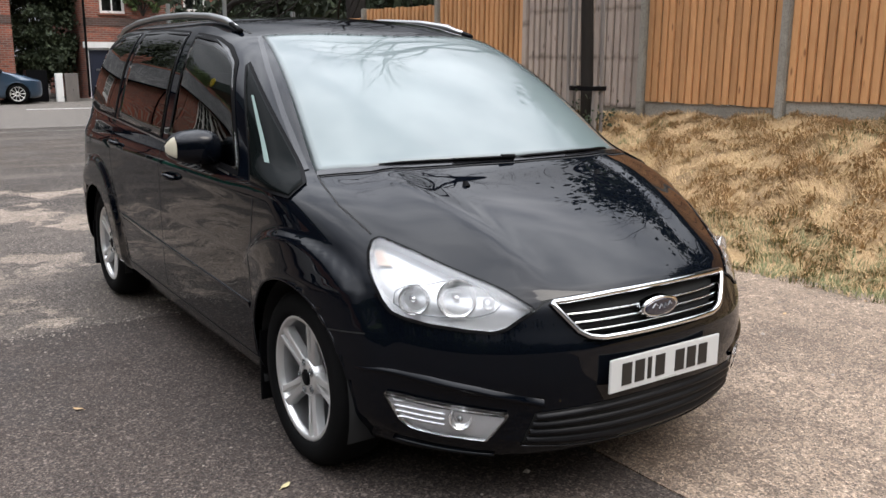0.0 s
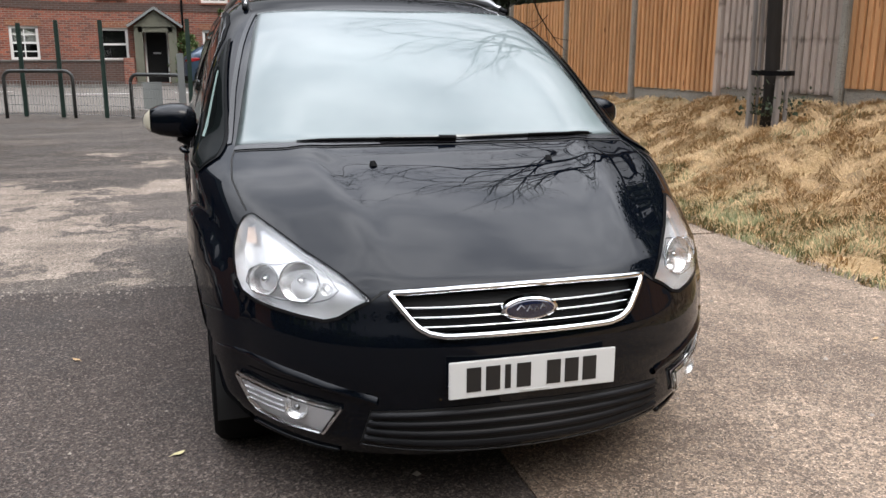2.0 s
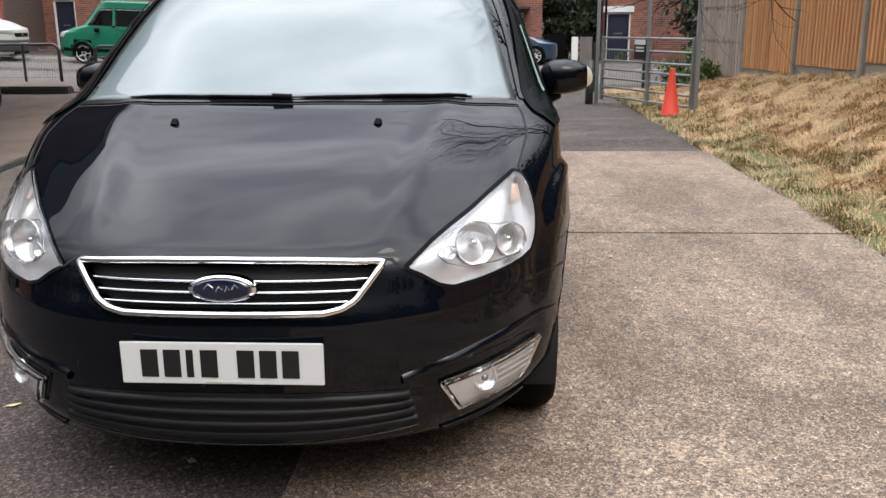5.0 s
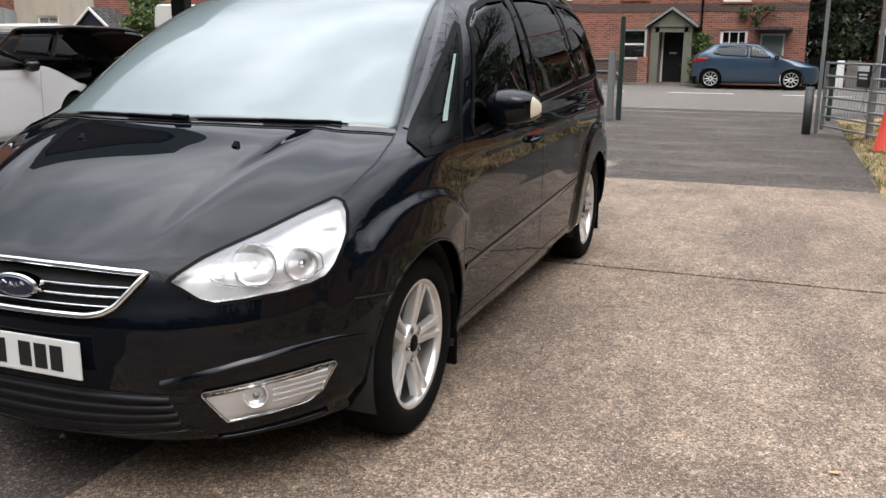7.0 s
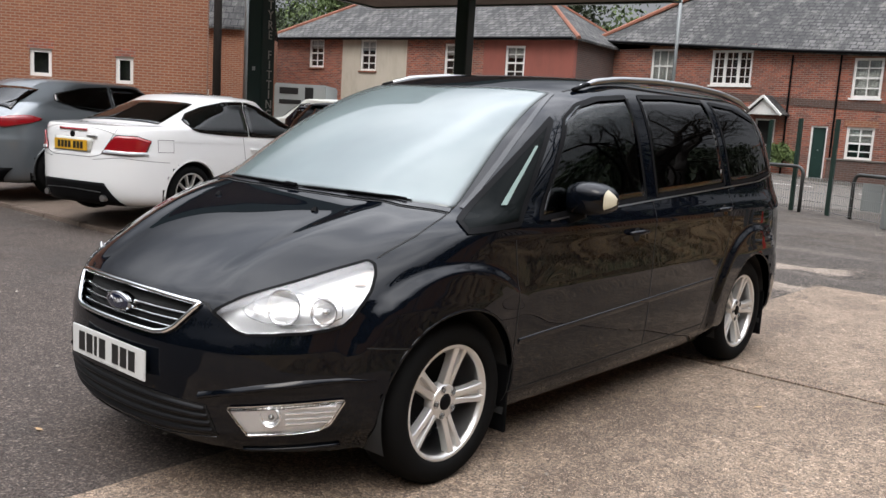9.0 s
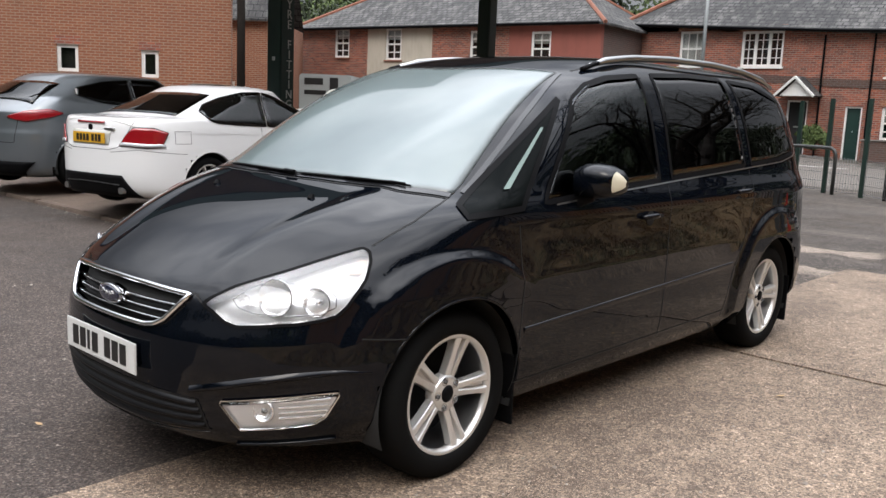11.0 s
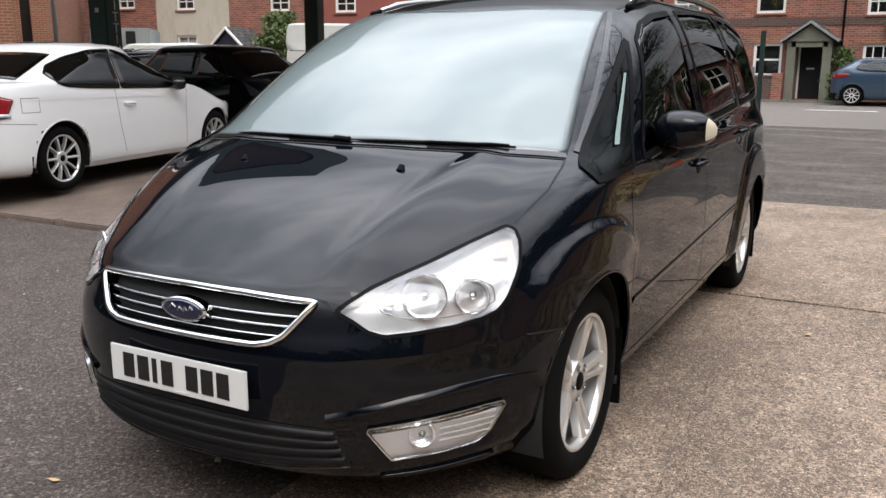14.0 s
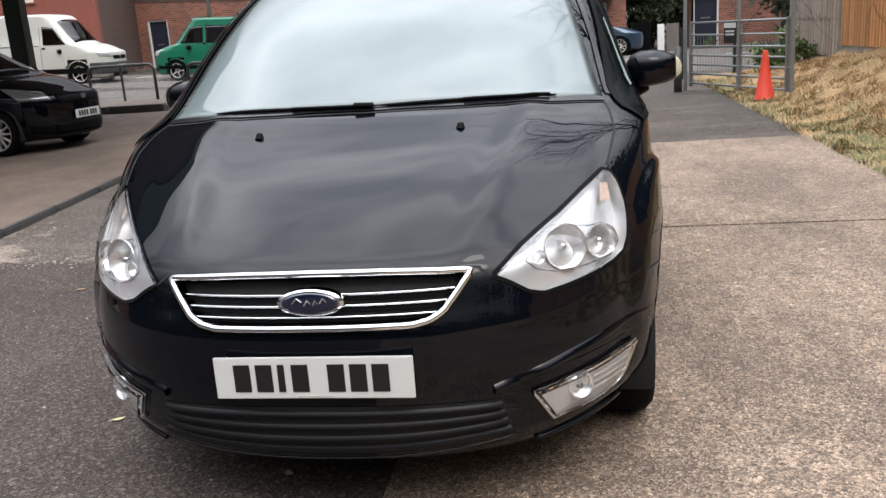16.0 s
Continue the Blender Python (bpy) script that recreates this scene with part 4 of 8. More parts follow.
def put_wheel(master, car, x, y, z):
    """Copies a wheel under a car, its face outwards. Parts of a wheel lie one level below it."""
    turn = 0 if x > 0 else 180
    w = copy_thing(master, Matrix.Identity(4))
    w.parent = car
    w.matrix_basis = pose(x, y, z, 0, 0, turn)
    return w


def people_carrier():
    car = thing("people_carrier", "clean black people carrier with misted windscreen, parked on the concrete", "car")
    KEYS = [  # level, nose, half width, end of bow, its power, tail, start of stern, its power
        (0.175, 0.233, 0.74, 1.0, 2.6, 4.55, 3.9, 2.8),
        (0.21, 0.108, 0.855, 1.0, 2.5, 4.70, 3.9, 2.8),
        (0.26, 0.058, 0.895, 1.0, 2.45, 4.75, 3.9, 2.8),
        (0.30, 0.040, 0.915, 1.0, 2.45, 4.77, 3.9, 2.8),
        (0.36, 0.028, 0.928, 1.0, 2.45, 4.78, 3.9, 2.8),
        (0.42, 0.020, 0.936, 1.0, 2.45, 4.78, 3.9, 2.8),
        (0.437, 0.0182, 0.9375, 1.0, 2.45, 4.78, 3.9, 2.8),
        (0.448, 0.0172, 0.9385, 1.0, 2.45, 4.78, 3.9, 2.8),
        (0.462, 0.016, 0.9395, 1.0, 2.45, 4.78, 3.9, 2.8),
        (0.50, 0.0135, 0.942, 1.0, 2.45, 4.78, 3.9, 2.8),
        (0.58, 0.0145, 0.946, 1.02, 2.42, 4.78, 3.9, 2.8),
        (0.66, 0.040, 0.948, 1.05, 2.4, 4.78, 3.9, 2.8),
        (0.725, 0.066, 0.948, 1.06, 2.38, 4.78, 3.9, 2.8),
        (0.762, 0.095, 0.946, 1.06, 2.34, 4.78, 3.9, 2.8),
        (0.81, 0.165, 0.944, 1.06, 2.28, 4.775, 3.9, 2.8),
        (0.87, 0.2693, 0.942, 1.06, 2.24, 4.77, 3.9, 2.8),
        (0.93, 0.3886, 0.940, 1.08, 2.22, 4.76, 3.9, 2.8),
        (0.985, 0.525, 0.937, 1.12, 2.2, 4.75, 3.9, 2.8),
        (1.03, 0.665, 0.925, 1.2, 2.25, 4.735, 3.9, 2.8),
        (1.068, 0.8, 0.908, 1.32, 2.35, 4.72, 3.9, 2.8),
        (1.10, 0.875, 0.895, 1.42, 2.5, 4.71, 3.9, 2.8),
        (1.16, 0.965, 0.880, 1.55, 2.6, 4.69, 3.9, 2.8),
        (1.26, 1.12, 0.855, 1.75, 2.85, 4.66, 3.9, 2.8),
        (1.38, 1.325, 0.822, 1.98, 3.1, 4.61, 3.9, 2.8),
        (1.50, 1.56, 0.775, 2.2, 3.2, 4.53, 3.9, 2.7),
        (1.575, 1.735, 0.735, 2.4, 3.05, 4.45, 3.85, 2.6),
        (1.62, 1.87, 0.695, 2.6, 2.7, 4.37, 3.8, 2.5),
        (1.655, 2.03, 0.635, 2.7, 2.6, 4.26, 3.7, 2.5),
        (1.683, 2.25, 0.53, 2.9, 2.5, 4.08, 3.6, 2.4),
        (1.70, 2.55, 0.37, 3.0, 2.4, 3.88, 3.5, 2.4),
        (1.708, 2.85, 0.18, 3.1, 2.2, 3.65, 3.4, 2.2),
        (1.71, 3.05, 0.02, 3.15, 2.0, 3.35, 3.25, 2.0),
    ]
    FW, RW, HUB = 0.93, 3.785, 0.334

    def shape(p):
        x, y, z = p[..., 0].copy(), p[..., 1].copy(), p[..., 2].copy()
        # flared arches with a crisp crest
        for hub, lim in ((FW, (0.36, 0.52)), (RW, None)):
            r = np.hypot(y - hub, z - HUB)
            b = 0.024 * (1 - smooth01(0.525, 0.56, r)) * smooth01(0.55, 0.8, x) * smooth01(0.24, 0.34, z)
            if lim:
                b = b * smooth01(*lim, y) * (1 - smooth01(0.12, 0.40, y - hub) * (1 - smooth01(0.66, 0.84, z)))
            x = x + b
        # bonnet ridges and a hollow beside them
        line = 0.415 + 0.13 * smooth01(0.1, 0.9, y)
        on_top = (z > 0.76) & (z < 1.09) & (y < 1.05) & (x < 0.74)
        z = z + np.where(on_top, 0.015 * smooth01(-0.10, 0.01, x - line) * (1 - smooth01(-0.01, 0.16, x - line)) * smooth01(0.1, 0.3, y) * (1 - smooth01(0.8, 1.0, y)), 0)
        # recess round the fog lamps
        rec = smooth01(0.455, 0.475, x) * (1 - smooth01(0.435, 0.450, z - 0.02 * smooth01(0.5, 0.9, x))) * smooth01(0.285, 0.31, z) * (1 - smooth01(0.40, 0.55, y)) * (1 - smooth01(0.78, 0.88, x))
        y = y + 0.006 * rec
        # hollow below the waist of the doors
        side = smooth01(1.3, 1.6, y) * (1 - smooth01(3.1, 3.3, y))
        x = x - side * 0.006 * np.exp(-((z - 0.66) / 0.16) ** 2) + side * 0.003 * np.exp(-((z - 0.97) / 0.03) ** 2)
        x = x * (1 - 0.0035 * np.clip(y - 2.4, -2, 2.4) ** 2)
        return np.stack([x, y, z], -1)

    body = Body(KEYS, 6, 44, 96, 30, shape)
    FRONT, SIDE, TOP = (0, -1, 0.05), (1, 0, 0.12), (0, -0.25, 1)

    # openings ------------------------------------------------------
    LAMP_D = (0.52, -0.78, 0.34)
    lamp_lo = [(0.461, 0.140, 0.714), (0.505, 0.150, 0.694), (0.548, 0.165, 0.664), (0.588, 0.184, 0.652), (0.650, 0.237, 0.656), (0.730, 0.322, 0.666), (0.775, 0.386, 0.676),
               (0.804, 0.440, 0.692), (0.816, 0.475, 0.722), (0.818, 0.505, 0.752)]
    lamp_hi = [(0.463, 0.144, 0.720), (0.525, 0.217, 0.771), (0.570, 0.285, 0.797), (0.625, 0.370, 0.826), (0.690, 0.475, 0.867), (0.752, 0.593, 0.903), (0.778, 0.604, 0.895),
               (0.800, 0.592, 0.862), (0.816, 0.558, 0.806), (0.819, 0.525, 0.772)]
    lamp_out = lamp_lo + lamp_hi[::-1]
    fog_lo = [(0.601, 0.195, 0.297), (0.70, 0.272, 0.307), (0.775, 0.362, 0.323), (0.797, 0.395, 0.345)]
    fog_hi = [(0.556, 0.143, 0.390), (0.69, 0.25, 0.411), (0.834, 0.428, 0.430)]
    FOG_D = (0.55, -0.83, 0.05)
    WINS = {
        "quarter": ([(0.89, 0.985, 0.998), (0.91, 1.13, 1.008), (0.925, 1.272, 1.022)], [(0.845, 0.985, 1.038), (0.79, 1.30, 1.21), (0.745, 1.725, 1.462)]),
        "front": ([(0.905, 1.43, 1.034), (0.905, 1.95, 1.068), (0.90, 2.395, 1.094)], [(0.765, 1.80, 1.46), (0.735, 1.935, 1.525), (0.73, 2.11, 1.566), (0.715, 2.395, 1.590)]),
        "rear": ([(0.899, 2.515, 1.100), (0.89, 3.0, 1.122), (0.883, 3.385, 1.144)], [(0.715, 2.535, 1.600), (0.70, 2.95, 1.620), (0.70, 3.35, 1.620)]),
        "tail": ([(0.88, 3.475, 1.150), (0.873, 3.83, 1.168), (0.845, 4.15, 1.206)], [(0.69, 3.445, 1.613), (0.70, 3.75, 1.598), (0.745, 4.03, 1.525)]),
    }
    ws_lo = [(-0.775, 1.02, 1.082), (-0.60, 0.935, 1.092), (-0.3, 0.885, 1.098), (0, 0.87, 1.10), (0.3, 0.885, 1.098), (0.60, 0.935, 1.092), (0.775, 1.02, 1.082)]
    ws_hi = [(-0.60, 1.90, 1.578), (-0.42, 1.83, 1.588), (-0.2, 1.785, 1.592), (0, 1.77, 1.594), (0.2, 1.785, 1.592), (0.42, 1.83, 1.588), (0.60, 1.90, 1.578)]
    WS_D = (0, -0.55, 0.83)
    body.cut(lamp_out, LAMP_D, True)
    body.cut(flip(lamp_out), (-LAMP_D[0], LAMP_D[1], LAMP_D[2]), True)
    for lo, hi in list(WINS.values())[1:]:
        o = lo + hi[::-1]
        body.cut(shrink(o, 0.975), SIDE)
        body.cut(flip(shrink(o, 0.975)), (-1, 0, 0.12))
    g_lo = [(-0.305, 0.05, 0.627), (-0.2, 0.03, 0.620), (0, 0.0, 0.621), (0.2, 0.03, 0.620), (0.305, 0.05, 0.627)]
    g_hi = [(-0.404, 0.125, 0.733), (-0.2, 0.07, 0.745), (0, 0.05, 0.748), (0.2, 0.07, 0.745), (0.404, 0.125, 0.733)]
    body.cut([(-0.32, 0.06, 0.634), (-0.14, 0.02, 0.623), (0, 0, 0.623), (0.14, 0.02, 0.623), (0.32, 0.06, 0.634), (0.400, 0.122, 0.732), (0.2, 0.07, 0.744), (0, 0.05, 0.747), (-0.2, 0.07, 0.744), (-0.400, 0.122, 0.732)], FRONT, True)
    body.round_hole(FW, HUB, 0.375)
    body.round_hole(RW, HUB, 0.375)
    shell = part("body", body.mesh("body"), PAINT_BLACK, car, "polished black bodywork")

    # dark lining behind the glass and the grille
    bm = bmesh.new()
    add_box(bm, (-0.66, 1.18, 0.3), (0.66, 4.3, 0.99), 0.05)
    add_box(bm, (-0.52, 1.98, 1.0), (0.52, 4.2, 1.5), 0.1)
    part("cabin_lining", bm, LINER, car, "dark cabin")
    part("engine_bay", box((-0.36, 0.16, 0.5), (0.36, 0.6, 0.7), 0.02), DARK, car)
    part("floor_pan", box((-0.62, 0.62, 0.185), (0.62, 4.5, 0.30), 0.03), DARK, car)

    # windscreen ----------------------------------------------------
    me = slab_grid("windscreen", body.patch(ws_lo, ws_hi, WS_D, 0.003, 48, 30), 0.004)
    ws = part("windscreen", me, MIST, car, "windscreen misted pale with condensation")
    for s in (-1, 1):
        edge = [(s * 0.795, 1.06, 1.08), (s * 0.745, 1.35, 1.245), (s * 0.69, 1.62, 1.42), (s * 0.615, 1.90, 1.585)]
        part("pillar_seal", seam(body, edge, (s * 0.35, -0.5, 0.8), 0.022, 0.004), GLOSS_TRIM, car)
    part("roof_seal", seam(body, ws_hi, WS_D, 0.014, 0.004), GLOSS_TRIM, car)
    cowl = [(x, y - 0.010, z - 0.004) for x, y, z in ws_lo]
    part("scuttle", seam(body, cowl, (0, -0.35, 0.93), 0.030, 0.0045), GLOSS_TRIM, car)
    part("shut_line", seam(body, [(x, y - 0.034, z - 0.013) for x, y, z in ws_lo], (0, -0.35, 0.93), 0.007, 0.002), GAP, car)

    # side glass ----------------------------------------------------
    for s in (1, -1):
        d = (s, 0, 0.12)
        for name, (lo, hi) in WINS.items():
            lo, hi = (lo, hi) if s > 0 else (flip(lo), flip(hi))
            dq = (s * 0.85, -0.45, 0.25) if name == "quarter" else d
            if name == "quarter":
                rows = body.patch(lo, hi, dq, 0.005, 24, 14)
                strip_lo, strip_hi = [body.on(p, dq, -0.018) for p in ((s * 0.872, 1.228, 1.098), (s * 0.79, 1.545, 1.335))]
                spine = [strip_lo + (strip_hi - strip_lo) * q for q in np.linspace(0.0, 1.0, 9)]
                pale = [[body.on(p + Vector((0, dy * (1 - 0.5 * i / 8), 0)), dq, 0.012) for i, p in enumerate(spine)] for dy in (-0.017, 0.0, 0.017)]
                part("inner_pillar", grid_mesh("inner_pillar", pale), SEEN_TRIM, car, "pale inner pillar cover")
            else:
                # a pane is rolled smooth: its bulge is a low curve in length and height
                raw = body.patch(lo, hi, dq, -0.001, 22, 12)
                yz = np.array([(p.y - 2.5, p.z - 1.3) for r in raw for p in r])
                xs = np.array([p.x for r in raw for p in r])
                terms = lambda a: np.stack([np.ones(len(a)), a[:, 0], a[:, 1], a[:, 0] ** 2, a[:, 0] * a[:, 1], a[:, 1] ** 2, a[:, 1] ** 3, a[:, 0] ** 2 * a[:, 1], a[:, 0] * a[:, 1] ** 2], 1)
                got = terms(yz) @ np.linalg.lstsq(terms(yz), xs, rcond=None)[0]
                rows = [[Vector((float(got[a * 23 + b]), p.y, p.z)) for b, p in enumerate(r)] for a, r in enumerate(raw)]
            part(name + "_window", slab_grid("pane", rows, 0.004), GLASS_QUARTER if name == "quarter" else (GLASS_TINT if name == "front" else GLASS_DARK), car)
            part("window_seal", rim_band(body, lo + hi[::-1], dq, 0.022 if name == "quarter" else 0.024, 0.007 if name == "quarter" else 0.003), BLACK_TRIM, car)
        ang = lambda pts: pts if s > 0 else flip(pts)
        trim = ang([(0.9, 1.50, 1.020), (0.9, 2.0, 1.053), (0.9, 2.6, 1.086), (0.89, 3.4, 1.128), (0.88, 3.9, 1.154), (0.85, 4.17, 1.192), (0.835, 4.205, 1.24)])
        part("waist_trim", seam(body, trim, d, 0.007, 0.006, 60), SATIN, car, "thin bright waist strip")
        # shut lines
        for pts in ([(0.95, 1.275, 0.27), (0.95, 1.285, 0.7), (0.93, 1.25, 0.96)], [(0.95, 2.44, 0.31), (0.95, 2.445, 0.8), (0.9, 2.455, 1.09)],
                    [(0.9, 3.43, 1.14), (0.95, 3.44, 0.95), (0.95, 3.38, 0.80), (0.95, 3.22, 0.56), (0.95, 3.16, 0.30)], [(0.92, 1.28, 0.310), (0.92, 3.16, 0.340)],
                    [(0.93, 0.50, 0.615), (0.93, 0.66, 0.60)]):
            part("shut_line", seam(body, ang(pts), (s, 0, 0), 0.005), GAP, car)
        # rubbing strip
        rows = [[body.on(p, (s, 0, 0), l) for p in resample(ang([(0.95, 1.31, 0.534 + dz), (0.95, 3.21, 0.606 + dz)]), 50)] for dz, l in ((-0.020, 0.0), (-0.012, 0.003), (0.0, 0.0065), (0.004, 0.006), (0.007, 0.0))]
        part("rubbing_strip", grid_mesh("rubbing_strip", rows), PAINT_BLACK, car)
        # door handles
        for y, z in ((2.25, 0.928), (3.29, 1.003)):
            p = body.on((s * 0.95, y, z), (s, 0, 0))
            cup = bmesh.new()
            add_lathe(cup, [(0.0015, 0.0005), (0.0015, 0.036)], 20)
            cp = part("handle_cup", cup, GAP, car)
            cp.matrix_basis = Matrix.Translation(p + Vector((s * 0.0008, 0.0, -0.006)))
            h = part("door_handle", tube([(s * 0.0, -0.085, 0.004), (s * 0.022, -0.07, 0.006), (s * 0.032, 0, 0.008), (s * 0.022, 0.07, 0.008), (s * 0.0, 0.085, 0.008)], [0.008, 0.012, 0.014, 0.012, 0.008], 8), PAINT_BLACK, car, smooth=True)
            h.matrix_basis = Matrix.Translation(p)
        # roof rail
        rail = ang([(0.640, 2.10, 1.622), (0.632, 2.25, 1.656), (0.62, 2.5, 1.684), (0.615, 2.9, 1.704), (0.615, 3.4, 1.707), (0.62, 3.8, 1.690), (0.635, 4.05, 1.655), (0.645, 4.2, 1.61)])
        part("roof_rail", tube(resample(rail, 30), [0.012] * 2 + [0.018] * 27 + [0.012] * 2, 10), SATIN, car, "silver roof rail", smooth=True)
        foot = ang([(0.648, 2.03, 1.602), (0.640, 2.14, 1.632), (0.632, 2.24, 1.652)])
        part("rail_foot", tube(resample(foot, 8), 0.012, 8), BLACK_TRIM, car, smooth=True)
        part("roof_gutter", seam(body, ang([(0.62, 1.98, 1.60), (0.60, 2.6, 1.66), (0.60, 3.4, 1.665), (0.60, 4.0, 1.64)]), (0, 0, 1), 0.012, 0.001), GAP, car)
        # mirror
        mir = new("door_mirror")
        mir.parent = car
        bm = bmesh.new()
        def ring(x, ry, up, down, n, grow=0.0, a0=0.0, a1=2 * math.pi, whole=True):
            """One section of the wedge-shaped cap, boxy and flat on top."""
            out = []
            for q in range(n):
                a = a0 + (a1 - a0) * q / (n if whole else n - 1)
                c, si = math.cos(a), math.sin(a)
                e = 2 / 3.0
                yy = abs(c) ** e * (ry if c < 0 else ry * 0.45) * (1 if c > 0 else -1)
                zz = abs(si) ** e * (up if si > 0 else down) * (1 if si > 0 else -1)
                out.append((s * x, 1.70 + 0.14 * (x - 0.9) + yy * (1 + grow), 1.115 + zz * (1 + grow)))
            return out

        prof = [(0.898, 0.05, 0.035, 0.055), (0.915, 0.078, 0.062, 0.068), (0.95, 0.095, 0.078, 0.070), (1.0, 0.100, 0.080, 0.066), (1.05, 0.094, 0.072, 0.058), (1.085, 0.076, 0.056, 0.046), (1.106, 0.048, 0.034, 0.030), (1.112, 0.015, 0.012, 0.012)]
        rings = [[bm.verts.new(p) for p in ring(x, ry, up, dn, 28)] for x, ry, up, dn in prof]
        for a, b in zip(rings, rings[1:]):
            for q in range(28):
                bm.faces.new((a[q], a[(q + 1) % 28], b[(q + 1) % 28], b[q]))
        bm.faces.new(rings[0])
        bm.faces.new(rings[-1])
        part("mirror_cap", bm, PAINT_BLACK, mir, smooth=True)
        bm = bmesh.new()
        add_tube(bm, [(s * 0.885, 1.66, 1.02), (s * 0.93, 1.68, 1.04), (s * 0.97, 1.69, 1.06)], [0.04, 0.03, 0.03], 10)
        part("mirror_arm", bm, BLACK_TRIM, mir, smooth=True)
        rows = [ring(x, ry, up, dn, 14, 0.05, 2.0, 3.75, False) for x, ry, up, dn in ((1.088, 0.074, 0.054, 0.045), (1.098, 0.062, 0.045, 0.038), (1.109, 0.046, 0.033, 0.029), (1.117, 0.018, 0.014, 0.012))]
        part("indicator", grid_mesh("indicator", rows), AMBER_PALE, mir, "pale side indicator lens")
        # wheel houses, lips and mud flaps
        for y in (FW, RW):
            rows = []
            for xx in (0.50, 0.80, 0.90):
                rows.append([(s * xx, y + 0.376 * math.cos(a), HUB + 0.376 * math.sin(a)) for a in np.linspace(-0.35, math.pi + 0.35, 30)])
            part("wheel_house", grid_mesh("wheel_house", rows), DARK, car)
            part("wheel_house_back", box((s * 0.50 - 0.005, y - 0.37, HUB - 0.1), (s * 0.50 + 0.005, y + 0.37, HUB + 0.37)), DARK, car)
            lip = [body.on((s * 0.95, y + 0.379 * math.cos(a), HUB + 0.379 * math.sin(a)), (s, 0, 0), -0.005) for a in np.linspace(-0.28, math.pi + 0.28, 48)]
            part("arch_lip", tube(lip, 0.007, 6), PAINT_BLACK, car, smooth=True)
            part("mud_flap", box((s * 0.81 - 0.10, y + 0.362, 0.125), (s * 0.81 + 0.10, y + 0.375, 0.42), 0.003), BLACK_TRIM, car, "black rubber mud flap")

        # headlamp ---------------------------------------------------
        ld = (s * LAMP_D[0], LAMP_D[1], LAMP_D[2])
        lo, hi = ang(lamp_lo), ang(lamp_hi)
        lamp = new("headlamp")
        lamp.parent = car
        tagged(lamp, "clear headlamp with silver reflectors")
        part("housing", grid_mesh("housing", body.patch(lo, hi, ld, -0.045, 30, 14)), LAMP_BODY, lamp)
        part("lamp_rim", rim_band(body, ang(lamp_out), ld, 0.011, 0.0035), BLACK_TRIM, lamp)
        wall = []
        for lift in (0.0, -0.055):
            wall.append([body.on(p, ld, lift) for p in resample(lo + hi[::-1] + [lo[0]], 70)])
        part("inner_wall", grid_mesh("inner_wall", wall), LAMP_BODY, lamp)
        aim = Vector((s * 0.44, -0.88, 0.10)).normalized()
        frame_m = aim.to_track_quat("Z", "Y").to_matrix().to_4x4()
        for cx, cy, cz, r in ((0.655, 0.290, 0.754, 0.060), (0.757, 0.388, 0.740, 0.046)):
            c = body.on((s * cx, cy, cz), ld, -0.016)
            bm = bmesh.new()
            add_lathe(bm, [(-0.055, 0.012), (-0.05, 0.025), (-0.03, r * 0.75), (0.002, r), (0.003, r + 0.002), (-0.004, r + 0.003)], 32, "z")
            o = part("reflector", bm, REFLECTOR, lamp, smooth=True)
            o.matrix_basis = Matrix.Translation(c) @ frame_m
            bm = bmesh.new()
            add_lathe(bm, [(-0.05, 0.012), (-0.015, 0.011), (-0.008, 0.006), (-0.007, 0.0005)], 16, "z")
            o = part("bulb", bm, CHROME, lamp, smooth=True)
            o.matrix_basis = Matrix.Translation(c) @ frame_m
            bm = bmesh.new()
            add_lathe(bm, [(0.0, r + 0.001), (0.003, r + 0.002), (0.003, r + 0.0035), (0.0, r + 0.0045)], 36, "z")
            o = part("bezel", bm, LAMP_DIM, lamp, "grey bezel ring", smooth=True)
            o.matrix_basis = Matrix.Translation(c) @ frame_m
        c = body.on((s * 0.580, 0.222, 0.742), ld, -0.010)
        bm = bmesh.new()
        add_lathe(bm, [(-0.012, 0.008), (0.0, 0.018), (0.002, 0.0195), (0.0, 0.0205)], 20, "z")
        o = part("side_lamp", bm, REFLECTOR, lamp, smooth=True)
        o.matrix_basis = Matrix.Translation(c) @ frame_m
        # brow line over the two bowls, and the amber lens in the upper corner
        brow = ang([(0.552, 0.19, 0.742), (0.572, 0.25, 0.778), (0.616, 0.33, 0.803), (0.672, 0.365, 0.792), (0.708, 0.387, 0.783), (0.748, 0.43, 0.781), (0.784, 0.455, 0.756),
                    (0.794, 0.448, 0.718), (0.770, 0.40, 0.694), (0.706, 0.31, 0.691), (0.626, 0.23, 0.697), (0.578, 0.195, 0.716), (0.552, 0.19, 0.742)])
        part("brow", tube([body.on(p, ld, -0.008) for p in resample(brow, 70)], 0.0022, 6), LAMP_DIM, lamp)
        part("indicator_lens", grid_mesh("indicator_lens", body.patch(ang([(0.765, 0.51, 0.838), (0.80, 0.55, 0.835)]), ang([(0.765, 0.57, 0.880), (0.787, 0.595, 0.878)]), ld, -0.03, 8, 6)), AMBER, lamp, "faint amber indicator")
        part("lens", slab_grid("lens", body.patch(lo, hi, ld, 0.001, 44, 18), 0.003), GLASS_CLEAR, lamp, "clear plastic lens").visible_shadow = False

        # fog lamp ---------------------------------------------------
        fd = (s * FOG_D[0], FOG_D[1], FOG_D[2])
        lo, hi = ang(fog_lo), ang(fog_hi)
        fog = new("fog_lamp")
        fog.parent = car
